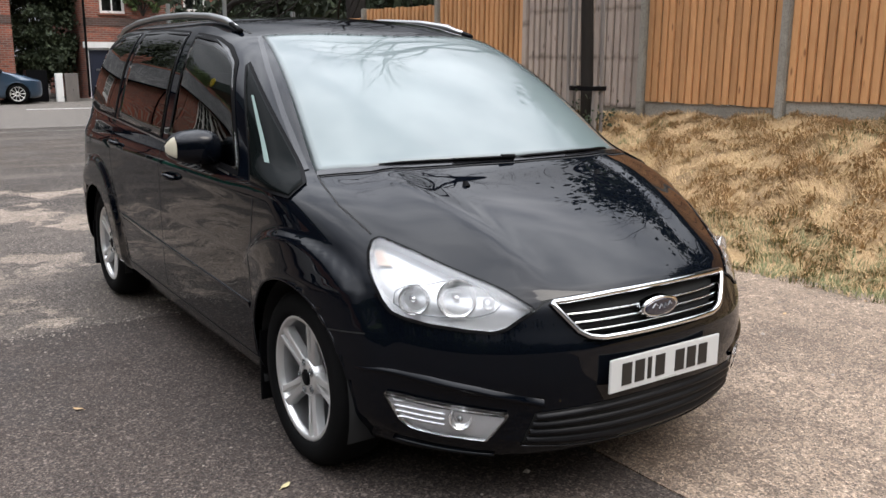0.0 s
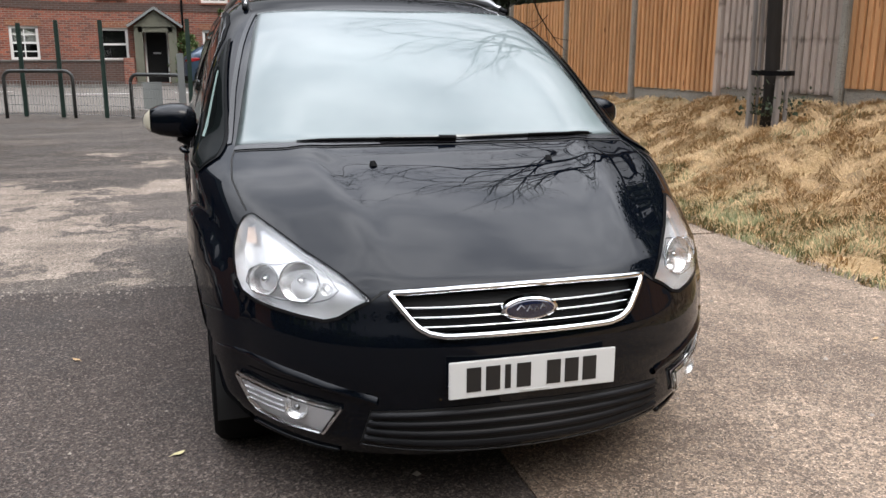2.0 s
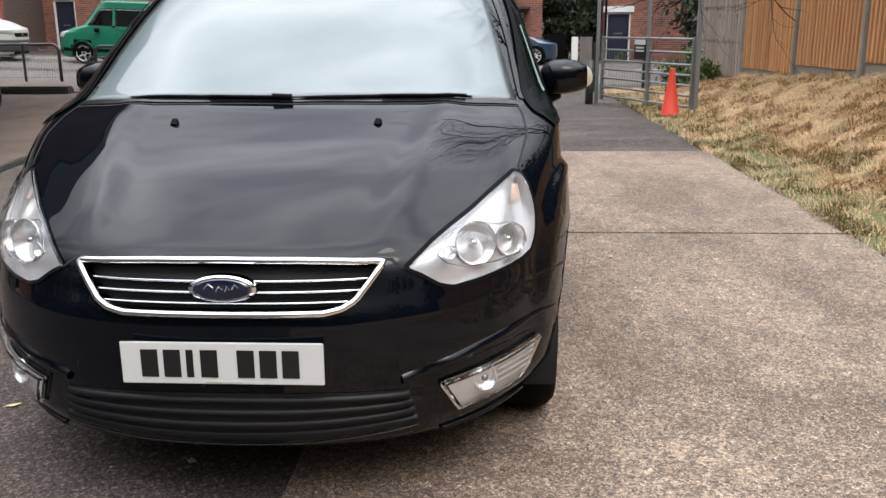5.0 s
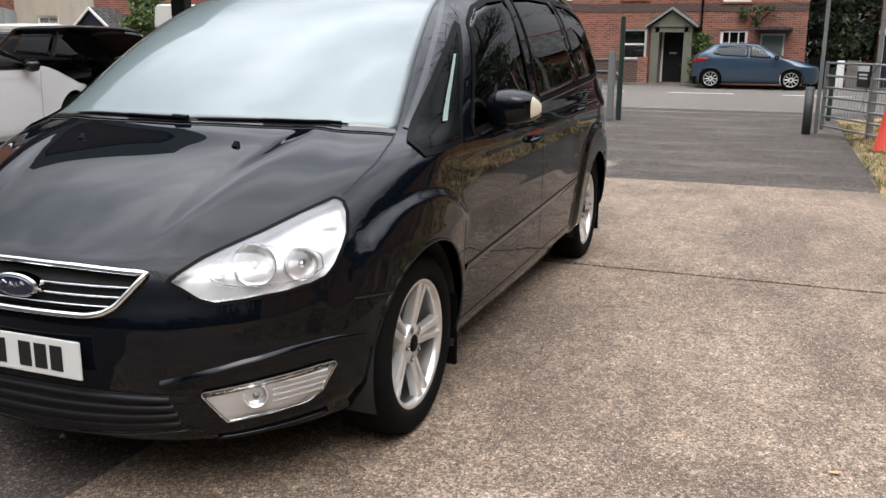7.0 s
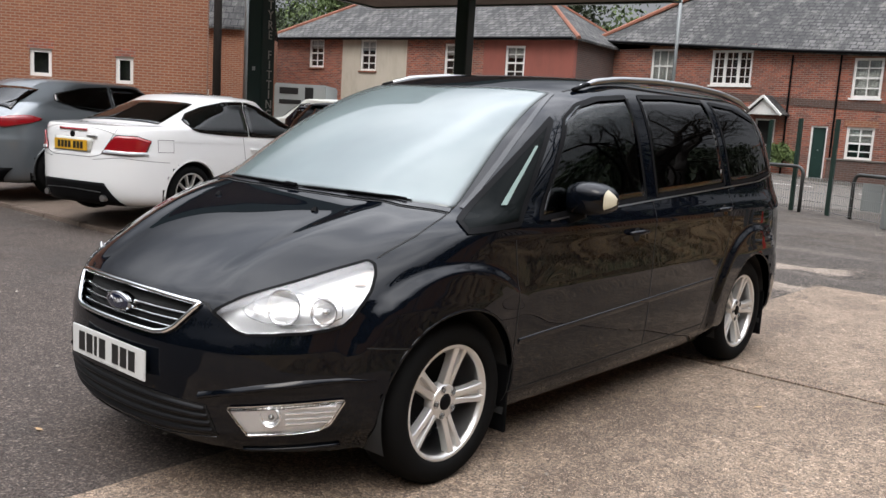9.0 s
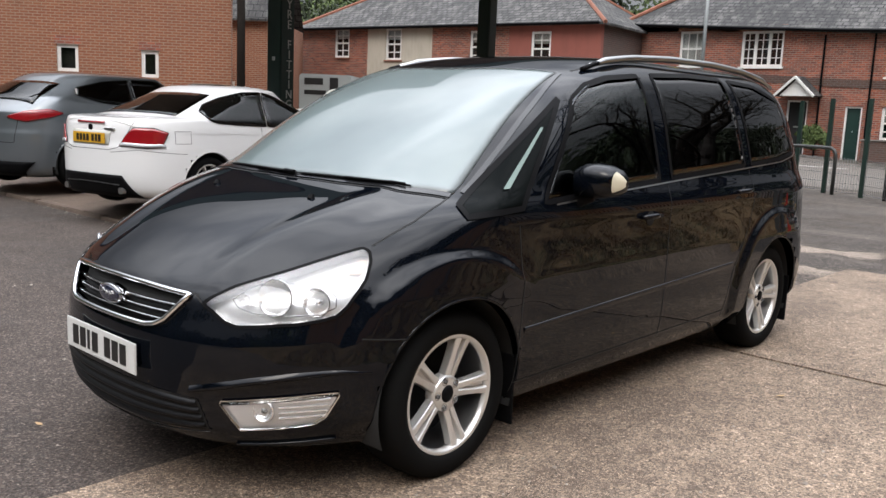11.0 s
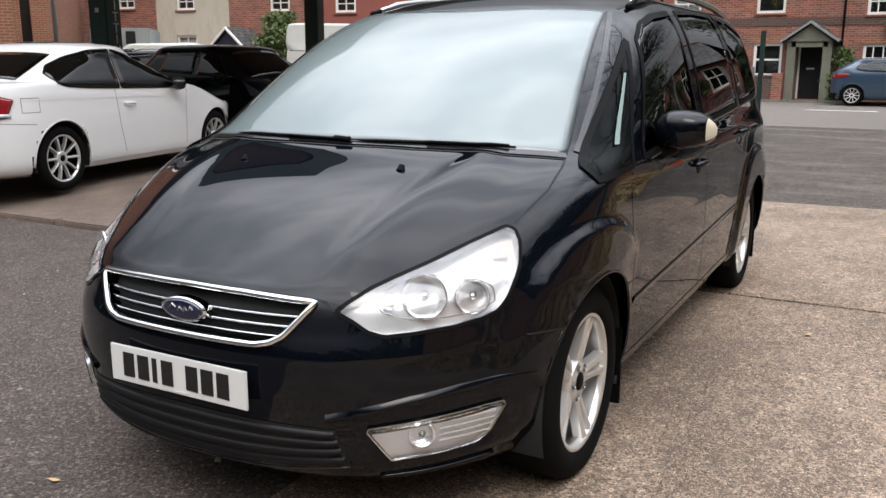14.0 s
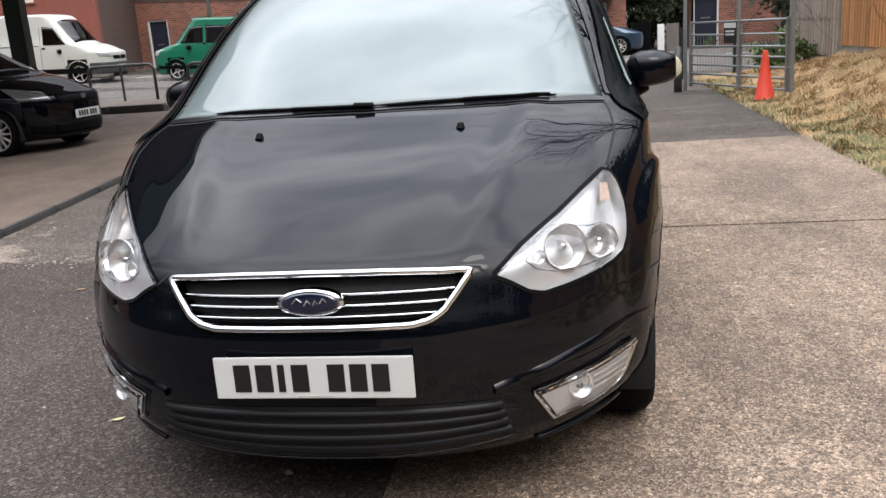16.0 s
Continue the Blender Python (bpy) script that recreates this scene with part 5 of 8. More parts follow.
        part("fog_housing", grid_mesh("fog_housing", body.patch(lo, hi, fd, 0.004, 22, 8)), LAMP_BODY, fog)
        part("fog_frame", rim_band(body, lo + hi[::-1], fd, 0.012, 0.010), CHROME, fog)
        c = body.on((s * 0.676, 0.232, 0.370), fd, 0.006)
        bm = bmesh.new()
        add_lathe(bm, [(-0.008, 0.0005), (-0.008, 0.018), (0.004, 0.030), (0.010, 0.034), (0.010, 0.037), (0.0, 0.038)], 28, "z")
        o = part("fog_bowl", bm, REFLECTOR, fog, smooth=True)
        o.matrix_basis = Matrix.Translation(c) @ frame_m
        bm = bmesh.new()
        add_lathe(bm, [(-0.006, 0.011), (0.004, 0.010), (0.008, 0.005), (0.009, 0.0005)], 16, "z")
        o = part("fog_bulb", bm, LAMP_DIM, fog, smooth=True)
        o.matrix_basis = Matrix.Translation(c) @ frame_m
        for q in range(4):
            z = 0.345 + q * 0.019
            part("fog_rib", tube([body.on(p, fd, 0.008) for p in resample(ang([(0.715, 0.26, z), (0.795 + 0.006 * q, 0.41, z + 0.008)]), 8)], 0.0035, 5), REFLECTOR, fog)
        part("fog_lens", slab_grid("fog_lens", body.patch(lo, hi, fd, 0.017, 22, 8), 0.003), GLASS_CLEAR, fog).visible_shadow = False
        # crease strip above and lower lip below the fog lamp
        crease = ang([(0.453, 0.09, 0.418), (0.54, 0.14, 0.441), (0.65, 0.20, 0.469), (0.746, 0.297, 0.488), (0.839, 0.441, 0.502), (0.889, 0.532, 0.494)])
        rows = []
        for dz, lift in ((0.016, 0.0), (0.006, 0.011), (0.001, 0.0125), (-0.004, 0.011), (-0.010, 0.0)):
            pts = resample(crease, 30)
            rows.append([body.on(p + Vector((0, 0, dz * min(1, 0.3 + 1.8 * (1 - i / 30)))), fd, lift * min(1, 0.15 + 1.6 * (1 - i / 30))) for i, p in enumerate(pts)])
        part("bumper_crease", grid_mesh("bumper_crease", rows), PAINT_BLACK, car)
        lip = ang([(0.56, 0.20, 0.224), (0.67, 0.32, 0.236), (0.79, 0.45, 0.250)])
        part("bumper_lip", tube([body.on(p, fd, 0.004) for p in resample(lip, 20)], 0.008, 6), PAINT_BLACK, car, smooth=True)
        # bonnet shut lines
        part("shut_line", seam(body, ang([(0.77, 0.625, 0.91), (0.80, 0.80, 0.985), (0.79, 0.95, 1.045), (0.775, 1.02, 1.075)]), (s * 0.5, -0.2, 0.84), 0.007), GAP, car)
        part("shut_line", seam(body, ang([(0.475, 0.165, 0.725), (0.455, 0.15, 0.708), (0.425, 0.135, 0.742)]), LAMP_D if s > 0 else flip([LAMP_D])[0], 0.007), GAP, car)
        part("washer_jet", tube([body.on((s * 0.328, 0.70, 1.03), TOP, -0.004), body.on((s * 0.328, 0.712, 1.03), TOP, 0.012)], [0.016, 0.009], 10), BLACK_TRIM, car)

    part("shut_line", seam(body, [(-0.43, 0.135, 0.747), (-0.2, 0.08, 0.764), (0, 0.062, 0.768), (0.2, 0.08, 0.764), (0.43, 0.135, 0.747)], (0, -0.7, 0.7), 0.007), GAP, car)

    # grille ---------------------------------------------------------
    gr = new("grille")
    gr.parent = car
    part("grille_backing", grid_mesh("grille_backing", body.patch(g_lo, g_hi, FRONT, -0.03, 30, 8)), GAP, gr)
    outline = [(-0.370, 0.10, 0.688), (-0.336, 0.07, 0.645), (-0.303, 0.05, 0.627), (-0.26, 0.04, 0.619), (-0.14, 0.02, 0.620), (0, 0, 0.621), (0.14, 0.02, 0.620), (0.26, 0.04, 0.619), (0.303, 0.05, 0.627), (0.336, 0.07, 0.645), (0.370, 0.10, 0.688),
               (0.405, 0.125, 0.734), (0.2, 0.07, 0.745), (0, 0.05, 0.748), (-0.2, 0.07, 0.745), (-0.405, 0.125, 0.734)]
    ring = [body.on(p, FRONT, 0.008) for p in resample(outline + [outline[0]], 120)]
    bm = bmesh.new()
    add_tube(bm, ring, 0.0100, 8, caps=False)
    part("chrome_frame", bm, CHROME, gr, smooth=True)
    for z in (0.649, 0.676, 0.704):
        half = 0.330 + (z - 0.649) * 0.75
        for name, m_, h_, out in (("grille_bar", CHROME, 0.0032, -0.005), ("grille_slat", BLACK_TRIM, 0.0085, -0.013)):
            rows = []
            for dz, l in ((-h_, -0.028), (-h_ * 0.85, out - 0.002), (0.0, out), (h_ * 0.85, out - 0.002), (h_, -0.028)):
                rows.append([body.on((x, 0, z + dz + (0.0 if m_ is CHROME else -0.006)), FRONT, l) for x in np.linspace(-half, half, 41)])
            part(name, grid_mesh(name, rows), m_, gr)
    for sx, rr, m_, l in ((1.0, 1.0, CHROME, 0.006), (0.86, 0.80, BADGE_BLUE, 0.010)):
        bm = bmesh.new()
        c = body.on((0, 0, 0.686), FRONT, 0)
        prev = None
        for k, (f, e) in enumerate(((1.0, -0.02), (1.0, l), (0.9, l + 0.004), (0.55, l + 0.006))):
            ringv = [bm.verts.new(c + Vector((0.088 * sx * f * math.cos(a), -e, 0.036 * rr * f * math.sin(a)))) for a in (2 * math.pi * q / 40 for q in range(40))]
            if prev:
                for q in range(40):
                    bm.faces.new((prev[q], prev[(q + 1) % 40], ringv[(q + 1) % 40], ringv[q]))
            prev = ringv
        bm.faces.new(prev)
        part("badge" if sx == 1.0 else "badge_face", bm, m_, gr, "plain oval chrome badge" if sx == 1.0 else "dark blue oval", smooth=False)
    # pale flourish on the badge, drawn as plain strokes
    c = body.on((0, 0, 0.686), FRONT, 0.018)
    for x0, x1, z0 in ((-0.045, -0.02, 0.004), (-0.014, 0.004, -0.002), (0.010, 0.022, -0.002), (0.028, 0.045, 0.003)):
        part("badge_stroke", tube([c + Vector((x0, 0, z0 - 0.008)), c + Vector(((x0 + x1) / 2, -0.001, z0 + 0.006)), c + Vector((x1, 0, z0 - 0.004))], 0.0018, 5), SATIN, gr)

    # lower intake with its slats
    def sag(x, e):
        """Height across the lower intake; e runs from its lip to its head."""
        bow = 1 - (x / 0.5) ** 2
        return (0.286 - 0.034 * bow) * (1 - e) + (0.394 + 0.014 * bow) * e

    xs_in = np.linspace(-0.495, 0.495, 41)
    rows = [[body.on((x * (1 - 0.05 * e), 0, sag(x, e)), FRONT, 0.002) for x in xs_in] for e in np.linspace(0, 1, 9)]
    part("lower_intake", grid_mesh("lower_intake", rows), GAP, car, "dark lower air intake")
    for e in (0.14, 0.38, 0.62, 0.86):
        rows = [[body.on((x * (0.985 - 0.05 * e), 0, sag(x, e) + dz), FRONT, l) for x in xs_in] for dz, l in ((-0.011, 0.001), (-0.004, 0.013), (0.004, 0.015), (0.010, 0.001))]
        part("intake_slat", grid_mesh("intake_slat", rows), SLAT_BLACK, car)
    part("intake_lip", tube([body.on((x, 0, sag(x, -0.04)), FRONT, 0.008) for x in xs_in], 0.0035, 6), GLOSS_TRIM, car, "thin glossy lower lip", smooth=True)

    # number plate, with plain bars for its characters
    plate = new("number_plate")
    plate.parent = car
    cz = 0.498
    part("plate_board", box((-0.263, -0.004, cz - 0.0565), (0.263, 0.003, cz + 0.0565), 0.002), PLATE_WHITE, plate, "white number plate")
    for i, x in enumerate((-0.188, -0.129, -0.083, -0.033, 0.062, 0.120, 0.178)):
        w = 0.009 if i == 2 else 0.022
        part("plate_bar", box((x - w, -0.006, cz - 0.037), (x + w, -0.0035, cz + 0.037)), INK, plate)
    part("plate_foot_bar", box((-0.045, -0.0058, cz - 0.0535), (0.05, -0.0035, cz - 0.0475)), LETTER, plate)
    part("plate_mount", box((-0.22, 0.002, cz - 0.04), (0.22, 0.03, cz + 0.04)), BLACK_TRIM, plate)

    # wipers, parked along the foot of the screen
    for x0, x1, xa in ((-0.56, 0.03, 0.0), (0.02, 0.62, 0.60)):
        wp = new("wiper")
        wp.parent = car
        foot = lambda x, dy, lift: body.on((x, 0.872 + 0.135 * (x / 0.775) ** 2 + dy, 1.11), WS_D, lift)
        part("wiper_blade", tube([foot(x, -0.014, 0.009) for x in np.linspace(x0, x1, 9)], [0.002, 0.005, 0.006, 0.006, 0.006, 0.006, 0.006, 0.005, 0.003], 6), BLACK_TRIM, wp)
        part("wiper_arm", tube([foot(x, -0.019, 0.014) for x in np.linspace((x0 + x1) / 2, xa, 6)], 0.005, 6), BLACK_TRIM, wp)
        if xa < 0.3:
            part("wiper_joint", tube([foot(xa - 0.045, -0.018, 0.016), foot(xa + 0.02, -0.020, 0.014)], 0.009, 8), BLACK_TRIM, wp)

    # tail lamps and rear glass, seen only edge on and in reflections
    for s in (1, -1):
        part("tail_lamp", grid_mesh("tail_lamp", body.patch([(s * 0.86, 4.40, 0.95), (s * 0.70, 4.7, 0.95)], [(s * 0.82, 4.36, 1.30), (s * 0.70, 4.6, 1.30)], (s * 0.7, 0.7, 0), 0.003, 10, 10)), RED_LENS, car)
    part("rear_window", grid_mesh("rear_window", body.patch([(-0.68, 4.7, 1.12), (0.68, 4.7, 1.12)], [(-0.58, 4.5, 1.55), (0.58, 4.5, 1.55)], (0, 1, 0.2), 0.003, 20, 12)), GLOSS_TRIM, car)

    master = wheel(0.330, 0.230, 0.215, "twin", 5)
    for x in (0.803, -0.803):
        for y in (FW, RW):
            put_wheel(master, car, x, y, 0.331)
    for o in list(master.children_recursive) + [master]:
        bpy.data.objects.remove(o)
    return car


people_carrier()


def car_keys(L, hw, H, zn, zc, yc0, yr0, zb, yb, yrr, nose=0.0, bow=2.5, tuck=0.88):
    """Levels of a plain car. zn: lip of the bonnet; zc, yc0: foot of the screen; yr0: its head; zb: boot lid or waist at the back;
    yb: foot of the rear screen; yrr: its head."""
    k = []
    end = (L * 0.80, 2.8)
    for f, y, w, t in ((0.17, 0.14, 0.80, L - 0.2), (0.21, 0.05, 0.93, L - 0.07), (0.30, 0.01, 0.975, L - 0.02), (0.45, 0.0, 0.99, L), (zn - 0.08, 0.012 + nose * 0.5, 1.0, L), (zn, 0.04 + nose, 1.0, L)):
        k.append((f, y, hw * w, 0.95, bow, t, *end))
    for e in (0.2, 0.45, 0.72, 1.0):
        z = zn + (zc - zn) * (1 - (1 - e) ** 1.5)
        k.append((z, 0.06 + nose + (yc0 - 0.06 - nose) * e, hw * (1.0 - 0.02 * e), 0.95 + 0.3 * e, bow - 0.15 * e, L - 0.01 - 0.02 * e, *end))
    z0 = max(zc + 0.02, zb)
    if yb < L - 0.35:
        k.append((z0 + 0.005, yc0 + 0.05, hw * 0.965, yc0 + 0.55, bow, L - 0.06, L * 0.8, 2.8))
        k.append((z0 + 0.02, yc0 + 0.08, hw * 0.955, yc0 + 0.6, bow, L - 0.22, min(L * 0.8, yb - 0.3), 3.2))
        k.append((z0 + 0.035, yc0 + 0.11, hw * 0.95, yc0 + 0.6, bow, yb + 0.02, yb - 0.5, 3.4))
    for e in (0.15, 0.4, 0.65, 0.85):
        z = z0 + 0.04 + (H - 0.10 - z0 - 0.04) * e
        k.append((z, yc0 + 0.12 + (yr0 - yc0 - 0.12) * e, hw * (0.945 - (1 - tuck) * 1.2 * e), yc0 + 0.7 + (yr0 - yc0) * e * 0.8, bow + 0.1, yb + (yrr - yb) * e, yb - 0.45 + (yrr - yb) * e, 2.9))
    for dz, w, dy in ((0.07, 0.93, 0.06), (0.035, 0.80, 0.18), (0.012, 0.55, 0.45), (0.002, 0.22, 0.8)):
        k.append((H - dz, yr0 + dy, hw * tuck * w, yr0 + 0.45 + dy * 0.4, 2.5, yrr - dy * 0.8, yrr - 0.4 - dy * 0.6, 2.4))
    return k


def simple_car(name, label, m, keys, paint, hubs, hub_z, tyre, windows, glassmat, spokes, extras=None, group="", rear=None, screen=None, hw=0.87, category="car", rim=None, res=(3, 18, 40, 16)):
    car = thing(name, label, category, group, m=m)
    body = Body(keys, *res)
    for y in hubs:
        body.round_hole(y, hub_z, tyre + 0.045)
    part("body", body.mesh("body"), paint, car)
    for s in (1, -1):
        d = (s, 0, 0.15)
        for lo, hi in windows:
            if s < 0:
                lo, hi = flip(lo), flip(hi)
            part("side_window", slab_grid("side_window", body.patch(lo, hi, d, 0.004, 14, 8), 0.003), glassmat, car)
            part("window_seal", rim_band(body, lo + hi[::-1], d, 0.018, 0.0055, 60), BLACK_TRIM, car)
        for y in hubs:
            rows = [[(s * xx, y + (tyre + 0.046) * math.cos(a), hub_z + (tyre + 0.046) * math.sin(a)) for a in np.linspace(-0.3, math.pi + 0.3, 18)] for xx in (hw - 0.34, hw - 0.03)]
            lip = [body.on((s * hw, y + (tyre + 0.052) * math.cos(a), hub_z + (tyre + 0.052) * math.sin(a)), (s, 0, 0), -0.008) for a in np.linspace(-0.15, math.pi + 0.15, 30)]
            part("arch_lip", tube(lip, 0.013, 6), paint, car, smooth=True)
            part("wheel_house", grid_mesh("wheel_house", rows), DARK, car)
            part("wheel_house_back", box((s * (hw - 0.34) - 0.004, y - tyre, hub_z - 0.1), (s * (hw - 0.34) + 0.004, y + tyre, hub_z + tyre)), DARK, car)
    if screen:
        part("windscreen", slab_grid("windscreen", body.patch(*screen, (0, -0.6, 0.8), 0.004, 16, 8), 0.003), glassmat, car)
    if rear:
        part("rear_window", slab_grid("rear_window", body.patch(*rear, (0, 0.6, 0.8), 0.004, 16, 8), 0.003), glassmat, car)
    w = wheel(tyre, rim or tyre * 0.71, 0.2, "fan", spokes)
    for s in (1, -1):
        for y in hubs:
            put_wheel(w, car, s * (hw - 0.115), y, hub_z)
    for o in list(w.children_recursive) + [w]:
        bpy.data.objects.remove(o)
    if extras:
        extras(car, body)
    return car


def plate(car, p, m, board, name="number_plate", wide=0.26):
    """A number plate with plain bars, its face towards -y of m."""
    o = new(name)
    o.parent = car
    o.matrix_basis = Matrix.Translation(p) @ m
    part("plate_board", box((-wide, -0.008, -0.055), (wide, 0, 0.055), 0.002), board, o)
    for x in (-0.18, -0.125, -0.07, -0.015, 0.07, 0.125, 0.18):
        part("plate_bar", box((x - 0.02, -0.0105, -0.036), (x + 0.02, -0.0078, 0.036)), INK, o)


def mirrors(car, body, y, z, hw, paint):
    for s in (1, -1):
        o = new("door_mirror")
        o.parent = car
        bm = bmesh.new()
        add_lathe(bm, [(0.0, 0.03), (0.02, 0.06), (0.09, 0.075), (0.15, 0.06), (0.17, 0.02)], 14)
        c = part("mirror_cap", bm, paint, o, smooth=True)
        c.matrix_basis = pose(s * (hw + 0.02), y, z, 0, 0, 0 if s > 0 else 180)


def coupe_extras(car, body):
    BACK = (0, 1, 0.05)
    for s in (1, -1):
        f = (lambda e: e) if s > 0 else flip
        d = (s * 0.45, 0.9, 0)
        part("tail_lamp", slab_grid("tail_lamp", body.patch(f([(0.43, 4.31, 0.735), (0.70, 4.2, 0.725), (0.80, 4.10, 0.735)]), f([(0.50, 4.29, 0.845), (0.575, 4.27, 0.925), (0.74, 4.15, 0.925), (0.825, 4.04, 0.885)]), d, 0.012, 18, 8), 0.008), RED_LENS, car, "red tail lamp")
        part("lamp_lower", slab_grid("lamp_lower", body.patch(f([(0.44, 4.31, 0.737), (0.70, 4.2, 0.727), (0.82, 4.06, 0.735)]), f([(0.455, 4.30, 0.772), (0.70, 4.2, 0.762), (0.81, 4.07, 0.765)]), d, 0.017, 12, 3), 0.006), LAMP_BODY, car, "clear lower strip of the lamp")
        part("lamp_seal", rim_band(body, f([(0.43, 4.31, 0.735), (0.70, 4.2, 0.722), (0.80, 4.10, 0.733), (0.825, 4.04, 0.885), (0.74, 4.15, 0.928), (0.575, 4.27, 0.928), (0.50, 4.29, 0.845)]), d, 0.010, 0.010), GAP, car)
        part("shut_line", seam(body, f([(0.87, 1.45, 0.30), (0.87, 1.46, 0.7), (0.85, 1.42, 0.92)]), (s, 0, 0), 0.006), GAP, car)
        part("shut_line", seam(body, f([(0.87, 2.68, 0.945), (0.87, 2.64, 0.6), (0.87, 2.55, 0.30)]), (s, 0, 0), 0.006), GAP, car)
        part("sill", seam(body, f([(0.87, 1.2, 0.235), (0.87, 3.1, 0.235)]), (s, 0, 0), 0.05, 0.012), PAINT_WHITE, car)
        part("shoulder_line", seam(body, f([(0.87, 1.3, 0.845), (0.87, 2.6, 0.868), (0.87, 3.85, 0.885)]), (s, 0, 0), 0.010, 0.004), PAINT_WHITE, car)
        if s < 0:
            part("fuel_flap", rim_band(body, f([(0.87, 3.74, 0.77), (0.87, 3.92, 0.77), (0.87, 3.92, 0.90), (0.87, 3.74, 0.90)]), (s, 0, 0), 0.005, 0.002), LAMP_DIM, car)
        h = body.on((s * 0.87, 2.47, 0.80), (s, 0, 0))
        part("door_handle", tube([h + Vector((0, -0.09, 0)), h + Vector((s * 0.03, -0.06, 0.002)), h + Vector((s * 0.03, 0.06, 0.004)), h + Vector((0, 0.09, 0.004))], 0.011, 8), PAINT_WHITE, car, smooth=True)
        part("bumper_line", seam(body, f([(0.3, 4.3, 0.665), (0.62, 4.24, 0.70), (0.87, 3.80, 0.66)]), d, 0.005), LAMP_DIM, car)
        part("headlamp", slab_grid("headlamp", body.patch(f([(0.42, 0.05, 0.62), (0.80, 0.3, 0.64)]), f([(0.42, 0.1, 0.70), (0.80, 0.45, 0.73)]), (s * 0.4, -0.9, 0.1), 0.006, 10, 5), 0.004), LAMP_BODY, car)
        part("exhaust_tip", tube([(s * 0.45, 4.10, 0.27), (s * 0.45, 4.33, 0.265)], 0.035, 14), SATIN, car)
    part("diffuser", slab_grid("diffuser", body.patch([(-0.60, 4.3, 0.21), (0.60, 4.3, 0.21)], [(-0.46, 4.33, 0.43), (0.46, 4.33, 0.43)], BACK, 0.012, 24, 6), 0.008), BLACK_TRIM, car, "black lower rear bumper")
    part("diffuser_line", tube([body.on((x, 4.3, 0.345 - 0.02 * (x / 0.5) ** 2), BACK, 0.022) for x in np.linspace(-0.42, 0.42, 20)], 0.004, 5), SATIN, car)
    part("boot_line", seam(body, [(-0.56, 4.25, 1.0), (-0.49, 4.31, 0.84), (-0.42, 4.33, 0.72), (-0.3, 4.35, 0.69), (0.3, 4.35, 0.69), (0.42, 4.33, 0.72), (0.49, 4.31, 0.84), (0.56, 4.25, 1.0)], BACK, 0.006), LAMP_DIM, car)
    part("boot_lip", tube([body.on((x, 4.3, 1.0), (0, 0.75, 0.66), -0.004) for x in np.linspace(-0.56, 0.56, 24)], 0.010, 8), PAINT_WHITE, car, smooth=True)
    part("brake_light", slab_grid("brake_light", body.patch([(-0.22, 4.3, 0.955), (0.22, 4.3, 0.955)], [(-0.22, 4.3, 0.978), (0.22, 4.3, 0.978)], BACK, 0.008, 8, 2), 0.004), RED_LENS, car)
    bm = bmesh.new()
    c = body.on((0, 4.36, 0.915), BACK, 0.0)
    add_lathe(bm, [(0, 0.034), (0.008, 0.034), (0.011, 0.0005)], 20, "y", c)
    part("badge", bm, BLACK_TRIM, car, "plain round badge")
    part("model_bars", box((-0.36, c.y - 0.03, 0.895), (-0.22, c.y + 0.001, 0.915)), SATIN, car)
    part("plate_recess", slab_grid("plate_recess", body.patch([(-0.29, 4.36, 0.735), (0.29, 4.36, 0.735)], [(-0.31, 4.35, 0.885), (0.31, 4.35, 0.885)], BACK, 0.003, 10, 4), 0.003), PAINT_VANWHITE, car)
    plate(car, body.on((0, 4.36, 0.805), BACK, 0.016), pose(0, 0, 0, 0, 0, 180), PLATE_YELLOW)
    mirrors(car, body, 1.70, 0.985, 0.86, GLOSS_TRIM)


def hatch_tail(L, lamp, zl, platez, board=PLATE_YELLOW):
    def extras(car, body):
        for s in (1, -1):
            f = (lambda e: e) if s > 0 else flip
            d = (s * 0.5, 0.85, 0)
            part("tail_lamp", slab_grid("tail_lamp", body.patch(f([(0.50, L, zl + 0.03), (0.70, L - 0.12, zl - 0.02), (0.84, L - 0.40, zl + 0.04), (0.88, L - 0.55, zl + 0.09)]), f([(0.50, L, zl + 0.05), (0.68, L - 0.12, zl + 0.12), (0.84, L - 0.40, zl + 0.15), (0.87, L - 0.58, zl + 0.11)]), d, 0.012, 14, 6), 0.008), RED_LENS, car, "red wrap-round tail lamp")
            part("shut_line", seam(body, f([(0.87, L * 0.60, 0.3), (0.87, L * 0.62, 0.7), (0.85, L * 0.62, 0.95)]), (s, 0, 0), 0.007), GAP, car)
        part("tailgate_line", seam(body, [(-0.6, L, 1.0), (-0.55, L, 0.62), (0.55, L, 0.62), (0.6, L, 1.0)], (0, 1, 0.05), 0.008), GAP, car)
        part("diffuser", slab_grid("diffuser", body.patch([(-0.6, L, 0.2), (0.6, L, 0.2)], [(-0.75, L, 0.38), (0.75, L, 0.38)], (0, 1, 0), 0.01, 16, 4), 0.008), BLACK_TRIM, car)
        plate(car, body.on((0, L, platez), (0, 1, 0), 0.012), pose(0, 0, 0, 0, 0, 180), board)
        mirrors(car, body, L * 0.33, 1.02, 0.87, BLACK_TRIM)
    return extras


